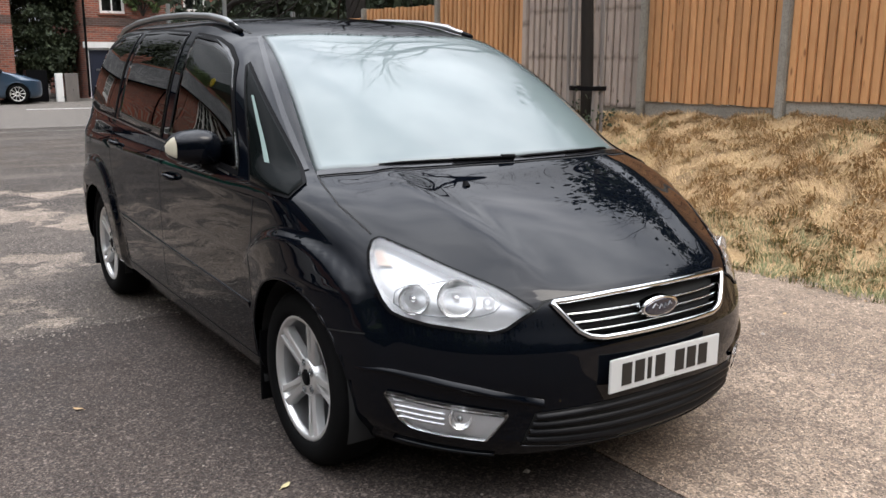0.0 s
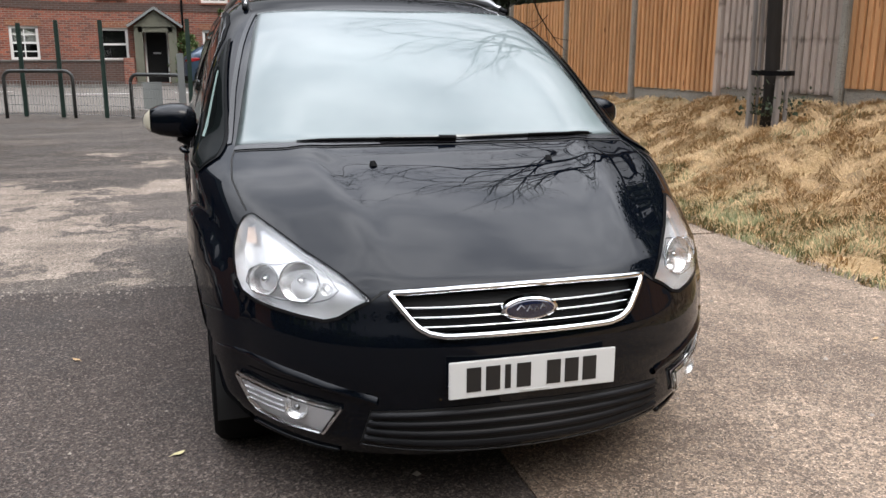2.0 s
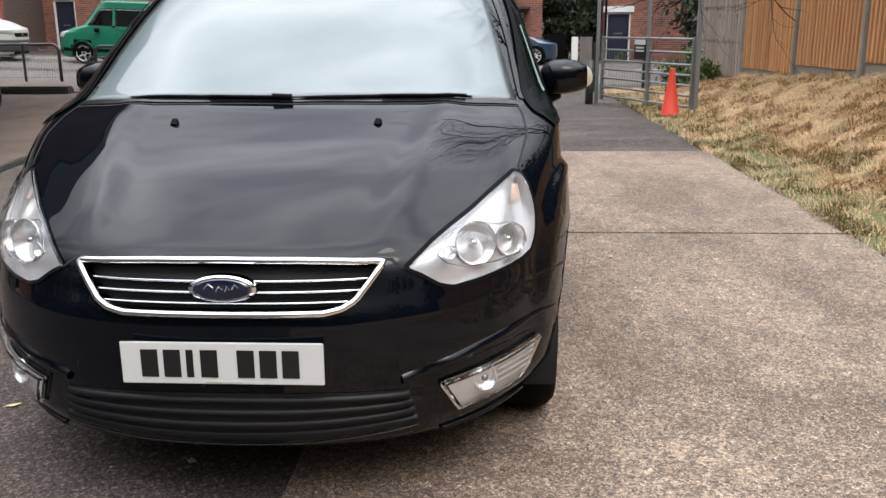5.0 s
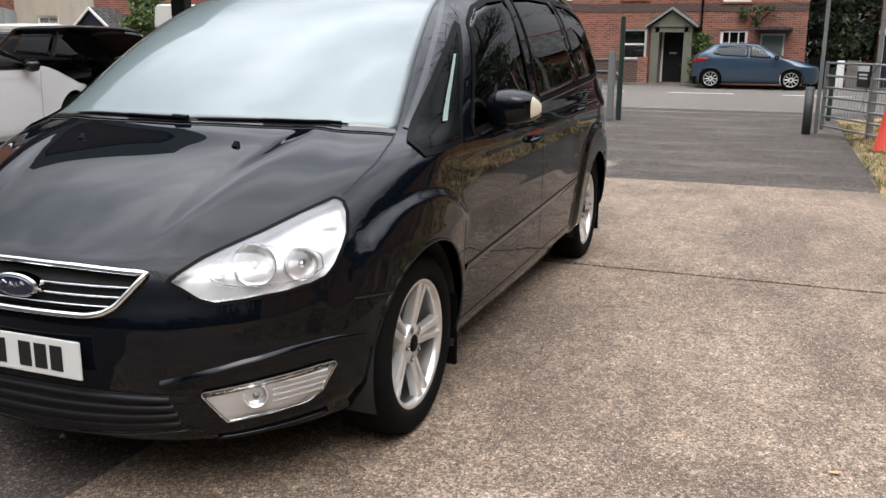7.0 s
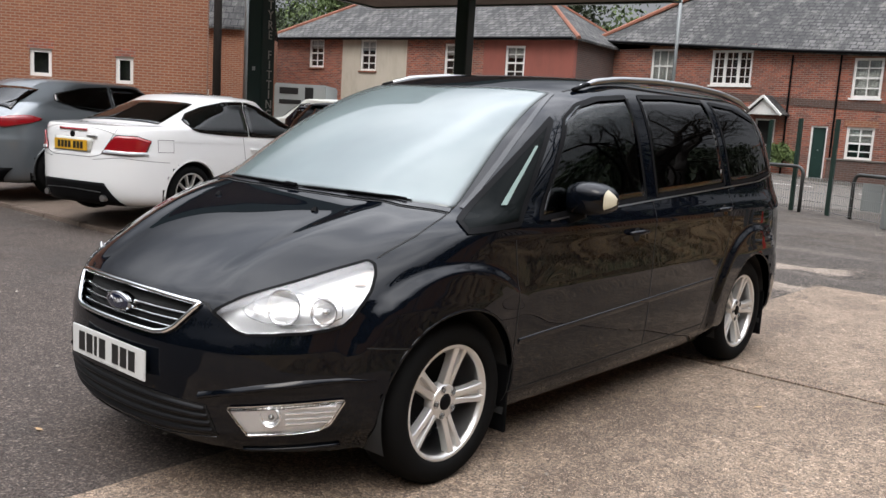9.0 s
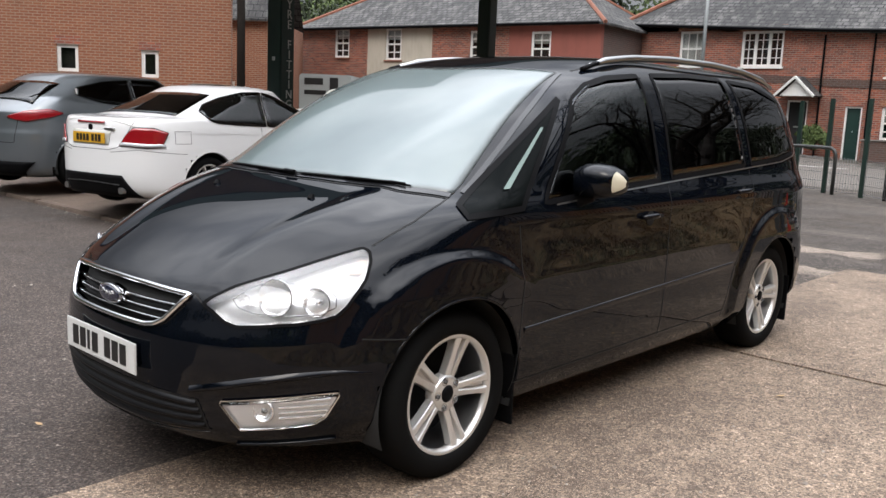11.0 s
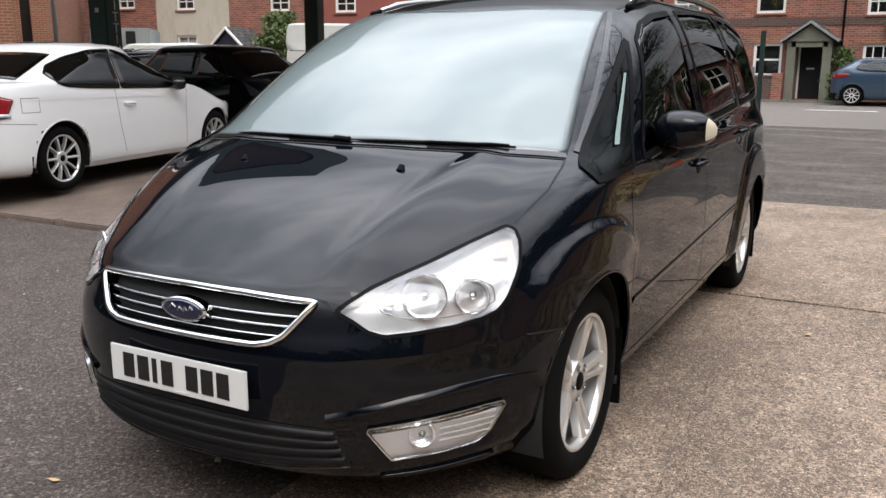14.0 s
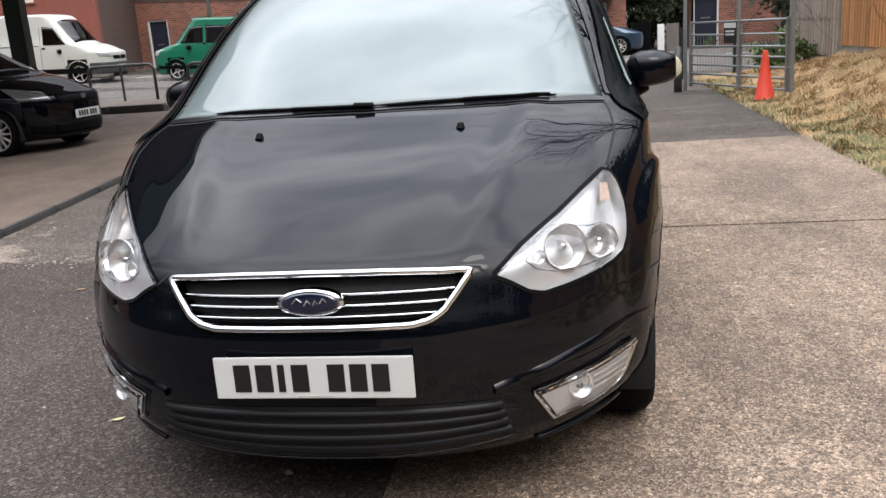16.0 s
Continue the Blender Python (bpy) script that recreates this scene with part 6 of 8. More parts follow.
def front_face(zn, lampz, board=PLATE_WHITE, platez=0.5, lampw=(0.45, 0.80), lens=LAMP_BODY):
    def extras(car, body):
        for s in (1, -1):
            f = (lambda e: e) if s > 0 else flip
            d = (s * 0.45, -0.85, 0.2)
            part("headlamp", slab_grid("headlamp", body.patch(f([(lampw[0], 0.1, lampz), (lampw[1], 0.35, lampz + 0.02)]), f([(lampw[0] + 0.04, 0.15, lampz + 0.13), (lampw[1] - 0.02, 0.62, lampz + 0.2)]), d, 0.006, 12, 6), 0.004), lens, car, "clear headlamp")
            part("fog_recess", slab_grid("fog_recess", body.patch(f([(0.55, 0.1, 0.28), (0.76, 0.25, 0.3)]), f([(0.55, 0.1, 0.38), (0.76, 0.25, 0.42)]), d, 0.005, 8, 4), 0.004), BLACK_TRIM, car)
        part("grille", slab_grid("grille", body.patch([(-0.42, 0, lampz - 0.05), (0.42, 0, lampz - 0.05)], [(-0.45, 0, lampz + 0.06), (0.45, 0, lampz + 0.06)], (0, -1, 0.1), 0.006, 16, 4), 0.004), BLACK_TRIM, car)
        part("lower_grille", slab_grid("lower_grille", body.patch([(-0.5, 0, 0.24), (0.5, 0, 0.24)], [(-0.52, 0, 0.38), (0.52, 0, 0.38)], (0, -1, 0), 0.006, 16, 4), 0.004), BLACK_TRIM, car)
        plate(car, body.on((0, 0, platez), (0, -1, 0), 0.012), Matrix.Identity(4), board)
        c = body.on((0, 0, lampz + 0.01), (0, -1, 0.1), 0.008)
        part("badge", box((c.x - 0.045, c.y - 0.006, c.z - 0.03), (c.x + 0.045, c.y + 0.002, c.z + 0.03), 0.012), SATIN, car, "plain metal badge")
        part("chin_lip", tube([body.on((x, 0, 0.225), (x * 0.5, -1, 0), 0.006) for x in np.linspace(-0.7, 0.7, 20)], 0.012, 6), BLACK_TRIM, car, smooth=True)
        mirrors(car, body, 1.45, 1.02, 0.87, BLACK_TRIM)
    return extras


GROUPC = "cars parked on the tyre shop forecourt"
# white coupe
simple_car("coupe", "white two-door coupe with red tail lamps, parked beside a grey hatchback", pose(-6.90, 7.10, 0.138, 0, 0, 191),
           car_keys(4.36, 0.885, 1.43, 0.70, 0.95, 1.25, 2.0, 1.01, 3.80, 3.10), PAINT_WHITE, (0.80, 3.46), 0.316, 0.316,
           [([(0.84, 1.50, 0.940), (0.84, 2.0, 0.945), (0.83, 2.575, 0.955)], [(0.82, 1.56, 0.975), (0.79, 1.76, 1.105), (0.75, 2.0, 1.215), (0.73, 2.25, 1.295), (0.71, 2.54, 1.345)]),
            ([(0.83, 2.60, 0.956), (0.83, 3.05, 0.970), (0.82, 3.36, 0.990), (0.82, 3.46, 1.02), (0.81, 3.50, 1.07)], [(0.71, 2.565, 1.346), (0.72, 2.85, 1.335), (0.74, 3.12, 1.28), (0.77, 3.35, 1.205), (0.80, 3.49, 1.12)])],
           GLASS_SMOKE, 10, coupe_extras, GROUPC, rear=([(-0.60, 3.72, 1.055), (0.60, 3.72, 1.055)], [(-0.50, 3.16, 1.325), (0.50, 3.16, 1.325)]),
           screen=([(-0.66, 1.34, 0.99), (0.66, 1.34, 0.99)], [(-0.52, 2.0, 1.34), (0.52, 2.0, 1.34)]), hw=0.872, res=(6, 30, 96, 26))
# grey three-door hatchback
simple_car("hatchback", "blue-grey three-door hatchback with wide red tail lamps", pose(-9.86, 7.16, 0.13, 0, 0, 191),
           car_keys(4.45, 0.92, 1.56, 0.72, 1.0, 1.15, 1.95, 1.10, 4.24, 3.65), PAINT_SILVER, (0.93, 3.62), 0.335, 0.335,
           [([(0.88, 1.6, 1.03), (0.88, 2.4, 1.07), (0.87, 2.75, 1.10)], [(0.77, 2.05, 1.43), (0.75, 2.4, 1.47), (0.74, 2.75, 1.465)]),
            ([(0.87, 2.80, 1.105), (0.86, 3.3, 1.16), (0.84, 3.66, 1.25)], [(0.74, 2.80, 1.46), (0.76, 3.2, 1.43), (0.80, 3.64, 1.33)])],
           GLASS_DARK, 10, hatch_tail(4.45, None, 0.90, 0.66), GROUPC, rear=([(-0.66, 4.2, 1.15), (0.66, 4.2, 1.15)], [(-0.58, 3.78, 1.45), (0.58, 3.78, 1.45)]), hw=0.915, res=(6, 30, 96, 26))
# black small hatchback, side on to the yard
simple_car("hatchback", "black five-door hatchback with a dark grille, parked across the forecourt", pose(-5.78, 8.92, 0.115, 0, 0, 86),
           car_keys(3.85, 0.85, 1.51, 0.72, 1.0, 0.95, 1.62, 1.05, 3.7, 3.35), PAINT_BLACK, (0.78, 3.21), 0.30, 0.30,
           [([(0.81, 1.4, 1.02), (0.81, 2.1, 1.05)], [(0.73, 1.78, 1.38), (0.72, 2.1, 1.41)]), ([(0.81, 2.18, 1.055), (0.81, 2.95, 1.10)], [(0.72, 2.18, 1.41), (0.74, 2.85, 1.38)])],
           GLASS_DARK, 12, front_face(0.72, 0.68, platez=0.47, lampw=(0.52, 0.80), lens=LAMP_DIM), GROUPC, screen=([(-0.66, 1.08, 1.03), (0.66, 1.08, 1.03)], [(-0.54, 1.62, 1.42), (0.54, 1.62, 1.42)]), hw=0.845, res=(5, 34, 76, 20))


def estate_extras(car, body):
    front_face(0.8, 0.72, lens=LAMP_DIM)(car, body)
    for s in (1, -1):
        part("roof_rail", tube([(s * 0.6, 1.9, 1.50), (s * 0.6, 2.1, 1.56), (s * 0.6, 3.4, 1.56), (s * 0.6, 3.7, 1.50)], 0.018, 8), SATIN, car, "silver roof bar")


simple_car("estate_car", "dark estate car with silver roof bars behind the forecourt", pose(-12.6, 15.6, 0.1, 0, 0, 98),
           car_keys(4.6, 0.89, 1.52, 0.72, 0.98, 1.1, 1.8, 1.03, 4.5, 4.15), PAINT_BLACK, (0.9, 3.6), 0.32, 0.32,
           [([(0.84, 1.6, 1.0), (0.84, 2.5, 1.03)], [(0.74, 2.0, 1.40), (0.73, 2.5, 1.43)]), ([(0.84, 2.58, 1.03), (0.84, 4.0, 1.08)], [(0.73, 2.58, 1.43), (0.75, 3.9, 1.38)])],
           GLASS_DARK, 8, estate_extras, GROUPC, hw=0.885)
# blue hatchback over the street
simple_car("hatchback", "slate blue five-door hatchback parked at the kerb before the cottages", pose(3.12, 28.62 + 0.87, 0.02, 0, 0, 90),
           car_keys(4.04, 0.865, 1.47, 0.72, 0.99, 1.05, 1.75, 1.05, 3.9, 3.45), PAINT_BLUE, (0.85, 3.34), 0.315, 0.315,
           [([(0.82, 1.5, 1.0), (0.82, 2.15, 1.02)], [(0.74, 1.9, 1.34), (0.72, 2.15, 1.37)]), ([(0.82, 2.22, 1.025), (0.82, 3.05, 1.06), (0.81, 3.3, 1.12)], [(0.72, 2.22, 1.375), (0.73, 2.8, 1.36), (0.76, 3.2, 1.28)])],
           GLASS_TINT, 10, hatch_tail(4.04, None, 0.84, 0.6), hw=0.86, res=(4, 24, 70, 20))


def van_extras(dark_h, lampz, slide, bumper=False):
    def extras(car, body):
        front_face(1.0, lampz, platez=0.5)(car, body)
        if bumper:
            part("bumper", slab_grid("bumper", body.patch([(-0.88, 0.1, 0.30), (0.88, 0.1, 0.30)], [(-0.90, 0.1, 0.64), (0.90, 0.1, 0.64)], (0, -1, 0), 0.014, 24, 6), 0.010), SCUFFED, car, "scuffed grey plastic bumper")
            for s in (1, -1):
                f = (lambda e: e) if s > 0 else flip
                part("bumper_wrap", seam(body, f([(0.95, 0.22, 0.47), (0.95, 0.56, 0.47)]), (s, 0, 0), 0.34, 0.012), SCUFFED, car, "scuffed grey plastic bumper end")
        for s in (1, -1):
            f = (lambda e: e) if s > 0 else flip
            part("bumper_side", seam(body, f([(0.95, 0.3, 0.42), (0.95, 4.7, 0.42)]), (s, 0, 0), dark_h, 0.008), BLACK_TRIM, car)
            part("shut_line", seam(body, f([(0.95, 2.05, 0.45), (0.95, 2.05, 1.75)]), (s, 0, 0), 0.012), GAP, car)
            part("slide_rail", seam(body, f([(0.95, 2.1, slide), (0.95, 4.6, slide)]), (s, 0, 0), 0.025, 0.006), GAP, car)
            part("door_handle", seam(body, f([(0.95, 1.9, 1.12), (0.95, 2.0, 1.12)]), (s, 0, 0), 0.06, 0.01), BLACK_TRIM, car)
    return extras


simple_car("van", "old white panel van parked along the street", pose(-13.40, 24.2, 0.40, 1.5, 0, 90 + 4),
           car_keys(5.0, 0.97, 2.16, 0.95, 1.22, 0.85, 1.55, 1.3, 4.95, 4.9, bow=3.2, tuck=0.95), PAINT_VANWHITE, (0.92, 3.85), 0.33, 0.33,
           [([(0.93, 1.25, 1.22), (0.93, 1.95, 1.22)], [(0.90, 1.62, 1.72), (0.90, 1.95, 1.76)])], GLASS_DARK, 5, van_extras(0.16, 0.78, 1.2, True), category="van",
           screen=([(-0.78, 0.98, 1.28), (0.78, 0.98, 1.28)], [(-0.72, 1.55, 1.88), (0.72, 1.55, 1.88)]), hw=0.965)
simple_car("van", "bright green van parked facing down the street", pose(-12.55, 25.25, 0.35, -2.4, 0, -91.9),
           car_keys(4.8, 0.92, 1.92, 0.90, 1.12, 0.75, 1.35, 1.2, 4.75, 4.6, bow=2.9, tuck=0.93), PAINT_GREEN, (0.95, 3.85), 0.315, 0.315,
           [([(0.88, 1.15, 1.15), (0.88, 1.9, 1.15)], [(0.83, 1.48, 1.62), (0.83, 1.9, 1.66)]), ([(0.88, 2.0, 1.15), (0.88, 3.0, 1.15)], [(0.83, 2.0, 1.66), (0.83, 3.0, 1.66)]), ([(0.88, 3.1, 1.15), (0.88, 4.4, 1.15)], [(0.83, 3.1, 1.66), (0.83, 4.3, 1.64)])],
           GLASS_DARK, 5, van_extras(0.10, 0.75, 1.02), category="van", screen=([(-0.74, 0.88, 1.18), (0.74, 0.88, 1.18)], [(-0.66, 1.34, 1.66), (0.66, 1.34, 1.66)]), hw=0.915)


# ---------------------------------------------------------------- houses
def lifted(bm_or_me, y, base):
    """Raises vertices with the climb of the street; base is the object's own x offset."""
    for v in bm_or_me.verts:
        v.co.z += rise(v.co.x + base, y)


def wall_with_holes(x0, x1, z0, z1, holes, thick, lift=None):
    """A wall along x with its face at y = 0, with openings right through it."""
    xs = sorted({x0, x1, *(v for h in holes for v in h[:2])})
    zs = sorted({z0, z1, *(v for h in holes for v in h[2:4])})
    bm = bmesh.new()
    grid = {}

    def vert(x, y, z):
        key = (round(x, 4), y, round(z, 4))
        if key not in grid:
            grid[key] = bm.verts.new((x, y, z + (lift(x) if lift and z == z1 else 0)))
        return grid[key]

    def solid(i, j):
        if not (0 <= i < len(xs) - 1 and 0 <= j < len(zs) - 1):
            return False
        cx, cz = (xs[i] + xs[i + 1]) / 2, (zs[j] + zs[j + 1]) / 2
        return not any(h[0] < cx < h[1] and h[2] < cz < h[3] for h in holes)

    for i in range(len(xs) - 1):
        for j in range(len(zs) - 1):
            if not solid(i, j):
                continue
            a, b, c, d = xs[i], xs[i + 1], zs[j], zs[j + 1]
            bm.faces.new((vert(a, 0, c), vert(b, 0, c), vert(b, 0, d), vert(a, 0, d)))
            bm.faces.new((vert(a, thick, d), vert(b, thick, d), vert(b, thick, c), vert(a, thick, c)))
            for (ii, jj), (p, q) in (((i - 1, j), ((a, c), (a, d))), ((i + 1, j), ((b, d), (b, c))), ((i, j - 1), ((b, c), (a, c))), ((i, j + 1), ((a, d), (b, d)))):
                if not solid(ii, jj):
                    bm.faces.new((vert(p[0], 0, p[1]), vert(p[0], thick, p[1]), vert(q[0], thick, q[1]), vert(q[0], 0, q[1])))
    return bm


def window(parent, x0, x1, z0, z1, cols, rows, curtain=0, sill=True, lights=1, dz=0.0):
    """A white window set in its opening: frame, bars, pane, sill and what shows behind."""
    w = new("window")
    w.parent = parent
    w.matrix_basis = pose(0, 0, dz)
    bm = bmesh.new()
    f = 0.09
    for lo, hi in (((x0, z0), (x0 + f, z1)), ((x1 - f, z0), (x1, z1)), ((x0 + f, z0), (x1 - f, z0 + f)), ((x0 + f, z1 - f), (x1 - f, z1))):
        add_box(bm, (lo[0], 0.05, lo[1]), (hi[0], 0.12, hi[1]))
    part("window_frame", bm, WHITE_PAINT, w)
    for i in range(1, cols):
        x = x0 + (x1 - x0) * i / cols
        if lights > 1 and i % (cols // lights) == 0:
            part("mullion", box((x - 0.055, 0.052, z0 + f), (x + 0.055, 0.115, z1 - f)), WHITE_PAINT, w)
        else:
            b = 0.013 if lights > 1 else 0.02
            part("glazing_bar", box((x - b, 0.062, z0 + f), (x + b, 0.10, z1 - f)), WHITE_PAINT, w)
    for j in range(1, rows):
        z = z0 + (z1 - z0) * j / rows
        t = 0.013 if lights > 1 else (0.034 if j * 2 == rows else 0.02)
        part("glazing_bar", box((x0 + f, 0.058, z - t), (x1 - f, 0.098, z + t)), WHITE_PAINT, w)
    part("pane", box((x0 + f, 0.085, z0 + f), (x1 - f, 0.089, z1 - f)), GLASS_HOUSE, w).visible_shadow = False
    # no room is built: a near-black panel gives the darkness of an unlit interior
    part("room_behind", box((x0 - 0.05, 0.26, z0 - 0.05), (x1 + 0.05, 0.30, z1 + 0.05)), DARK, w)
    if curtain:
        # a hanging with soft folds
        n, wide = 22, x1 - x0 - 2 * f
        rows_ = [[Vector((x0 + f + wide * i / n, 0.15 + 0.012 * math.sin(i * 1.9 + x0), z)) for i in range(n + 1)] for z in (z0 + (z1 - z0) * (1 - curtain), z1)]
        part("curtain", slab_grid("curtain", rows_, 0.004), CURTAIN, w)
    if sill:
        part("sill", box((x0 - 0.06, -0.06, z0 - 0.07), (x1 + 0.06, 0.06, z0 - 0.002), 0.008), WHITE_PAINT if sill == 2 else RIDGE_TILE, w)
    return w


def door(parent, x0, x1, z0, z1, material, frame_m=WHITE_PAINT, dz=0.0):
    d = new("door")
    d.parent = parent
    d.matrix_basis = pose(0, 0, dz)
    bm = bmesh.new()
    for lo, hi in (((x0, z0), (x0 + 0.06, z1)), ((x1 - 0.06, z0), (x1, z1)), ((x0 + 0.06, z1 - 0.06), (x1 - 0.06, z1))):
        add_box(bm, (lo[0], 0.04, lo[1]), (hi[0], 0.14, hi[1]))
    part("door_frame", bm, frame_m, d)
    part("door_leaf", box((x0 + 0.06, 0.10, z0), (x1 - 0.06, 0.14, z1 - 0.06)), material, d)
    for a, b in ((0.12, 0.42), (0.52, 0.92)):
        part("door_panel", box((x0 + 0.14, 0.09, z0 + (z1 - z0) * a), (x1 - 0.14, 0.101, z0 + (z1 - z0) * b - 0.05), 0.008), material, d)
    part("letter_plate", box((x0 + 0.28, 0.085, z0 + 1.0), (x1 - 0.28, 0.1, z0 + 1.06)), SATIN, d)
    return d


def gable_roof(parent, x0, x1, y0, y1, ze, zr, mat, lift=None, hip=(0, 0), over=0.25):
    """Two slopes with thickness; hip: how far the ridge stops short at each end."""
    ym = (y0 + y1) / 2
    f = lift or (lambda x: 0)
    for side, (ya, name) in enumerate(((y0 - over, "roof_front"), (y1 + over, "roof_back"))):
        bm = bmesh.new()
        n = 8
        low, up = [], []
        for i in range(n + 1):
            xa = x0 - over * bool(hip[0]) + (x1 - x0 + over * (bool(hip[0]) + bool(hip[1]))) * i / n
            xb = x0 + hip[0] + (x1 - x0 - hip[0] - hip[1]) * i / n
            low.append((xa, ya, ze - 0.08 + f(xa)))
            up.append((xb, ym, zr + f(xb)))
        vs = [[bm.verts.new(p) for p in r] for r in (low, up)]
        vb = [[bm.verts.new((p[0], p[1], p[2] - 0.09)) for p in r] for r in (low, up)]
        for i in range(n):
            bm.faces.new((vs[0][i], vs[0][i + 1], vs[1][i + 1], vs[1][i]))
            bm.faces.new((vb[0][i], vb[1][i], vb[1][i + 1], vb[0][i + 1]))
            bm.faces.new((vs[0][i], vb[0][i], vb[0][i + 1], vs[0][i + 1]))
        part(name, bm, mat, parent)
    for k, (x, h) in enumerate(((x0, hip[0]), (x1, hip[1]))):
        bm = bmesh.new()
        if h:
            xo = x - over if k == 0 else x + over
            xi = x + h if k == 0 else x - h
            a, b, c = (xo, y0 - over, ze - 0.08 + f(x)), (xo, y1 + over, ze - 0.08 + f(x)), (xi, ym, zr + f(x))
            vs = [bm.verts.new(p) for p in (a, b, c)]
            lowv = [bm.verts.new((p[0], p[1], p[2] - 0.09)) for p in (a, b)]
            bm.faces.new(vs)
            bm.faces.new((vs[0], vs[1], lowv[1], lowv[0]))
            part("roof_hip", bm, mat, parent)
            part("hip_tiles", tube([a, c], 0.09, 6), RIDGE_TILE, parent)
            part("hip_tiles", tube([b, c], 0.09, 6), RIDGE_TILE, parent)
    part("ridge_tiles", tube([(x0 + hip[0] + (x1 - x0 - hip[0] - hip[1]) * i / 6, ym, zr + 0.02 + f(x0 + (x1 - x0) * i / 6)) for i in range(7)], 0.10, 6), RIDGE_TILE, parent)


def chimney(parent, x, y, z0, z1, mat=BRICK_OLD):
    c = part("chimney", add_box(box((x - 0.42, y - 0.3, z0), (x + 0.42, y + 0.3, z1)), (x - 0.48, y - 0.36, z1 - 0.16), (x + 0.48, y + 0.36, z1 - 0.02)), mat, parent)
    for dx in (-0.2, 0.2):
        part("chimney_pot", add_lathe(bmesh.new(), [(z1 - 0.02, 0.11), (z1 + 0.3, 0.09), (z1 + 0.34, 0.11)], 10, "z", (x + dx, y, 0)), RIDGE_TILE, c)


A_Y, EAVES, RIDGE = 31.3, 4.64, 7.15


def up_a(x):
    return rise(x, A_Y)


def cottage(x0, x1, label, holes, hip=(0, 0), ends=(False, False), roof=SLATE, wallmat=BRICK_OLD, depth=7.0):
    """One house of the terrace; holes: x0, x1, z0, z1, what fills it, options."""
    h = thing("cottage", label, "house", "terrace of brick cottages", m=pose(0, A_Y, 0))
    part("front_wall", wall_with_holes(x0, x1, -0.6, EAVES, [q[:4] for q in holes], 0.25, up_a), wallmat, h)
    part("back_wall", box((x0, depth - 0.25, -0.6), (x1, depth, EAVES + up_a(x0))), wallmat, h)
    for e, x in zip(ends, (x0, x1 - 0.25)):
        if e:
            bm = box((x, 0.25, -0.6), (x + 0.25, depth - 0.25, EAVES + up_a(x)))
            part("end_wall", bm, wallmat, h)
    gable_roof(h, x0, x1, 0, depth, EAVES, RIDGE, roof, up_a, hip)
    part("gutter", tube([(x0, -0.3, EAVES - 0.1 + up_a(x0)), (x1, -0.3, EAVES - 0.1 + up_a(x1))], 0.06, 6), BLACK_TRIM, h)
    # a paler string course
    bm = bmesh.new()
    add_box(bm, (x0, -0.02, 2.58), (x1, 0.0 - 0.002, 2.86))
    lifted(bm, A_Y, 0)
    part("string_course", bm, BRICK_DARK, h)
    for q in holes:
        kind = q[4]
        dz = up_a((q[0] + q[1]) / 2)
        if kind == "window":
            window(h, *q[:4], *q[5], dz=0)
            bm = bmesh.new()
            add_box(bm, (q[0] - 0.1, -0.012, q[3]), (q[1] + 0.1, -0.003, q[3] + 0.22))
            part("lintel", bm, BRICK_NEW, h)
        else:
            door(h, *q[:4], q[5])
    return h


W = "window"
# openings above the climbing part of the street are given as they stand
h1 = cottage(-16.95, -12.8, "red brick end cottage with a navy door", [(-15.85, -15.0, 0.45, 2.42, "door", NAVY), (-14.0, -13.1, 1.3, 2.45, W, (2, 2, 0)), (-14.5, -13.45, 3.45, 4.82, W, (3, 2, 0.9, 2))], hip=(3.2, 0), ends=(True, False))
h2 = cottage(-12.8, -8.6, "red brick cottage with a white gabled door hood", [(-9.92, -9.15, 0.2, 2.2, "door", DARK), (-11.9, -10.27, 3.42, 4.75, W, (6, 4, 0.0, 2, 3)), (-11.9, -10.6, 1.1, 2.3, W, (2, 2, 0.4))], roof=SLATE_DARK)
h3 = cottage(-8.6, -4.6, "red brick cottage with a dark green door", [(-7.83, -7.24, 0.12, 2.03, "door", DOOR_GREEN), (-6.6, -5.66, 0.9, 2.05, W, (2, 4, 0.5)), (-6.62, -5.63, 3.06, 4.45, W, (2, 4, 0.95, 2))])
h4 = cottage(-4.6, -0.62, "red brick cottage with a rendered gabled porch", [(-2.2, -1.38, 0.1, 1.92, "door", DARK), (-3.7, -2.74, 0.87, 2.0, W, (1, 2, 0)), (-3.7, -2.74, 3.02, 4.3, W, (1, 1, 0))])
h5 = cottage(-0.62, 2.66, "red brick cottage with a pale green door and climbing plant", [(1.17, 1.97, 0.1, 1.82, "door", DOOR_PALE), (-0.18, 0.74, 1.0, 1.95, W, (3, 2, 0)), (-0.17, 0.77, 2.9, 4.2, W, (3, 3, 0))], ends=(False, True))
h6 = cottage(4.95, 9.9, "red brick cottage with a white lintel over a navy door", [(5.02, 5.92, 0.02, 1.8, "door", NAVY), (5.55, 6.42, 3.02, 4.3, W, (2, 2, 0)), (8.55, 9.42, 3.18, 4.4, W, (2, 2, 0.3))], ends=(True, False))
h7 = cottage(9.9, 15.5, "red brick cottage beyond the fence", [(11.65, 12.57, 3.2, 4.4, W, (2, 2, 0.2)), (12.0, 13.0, 0.9, 2.0, W, (2, 2, 0))], ends=(False, True))
part("lintel_stone", box((4.9, -0.03, 1.8), (6.02, 0.05, 2.02), 0.01), WHITE_PAINT, h6)
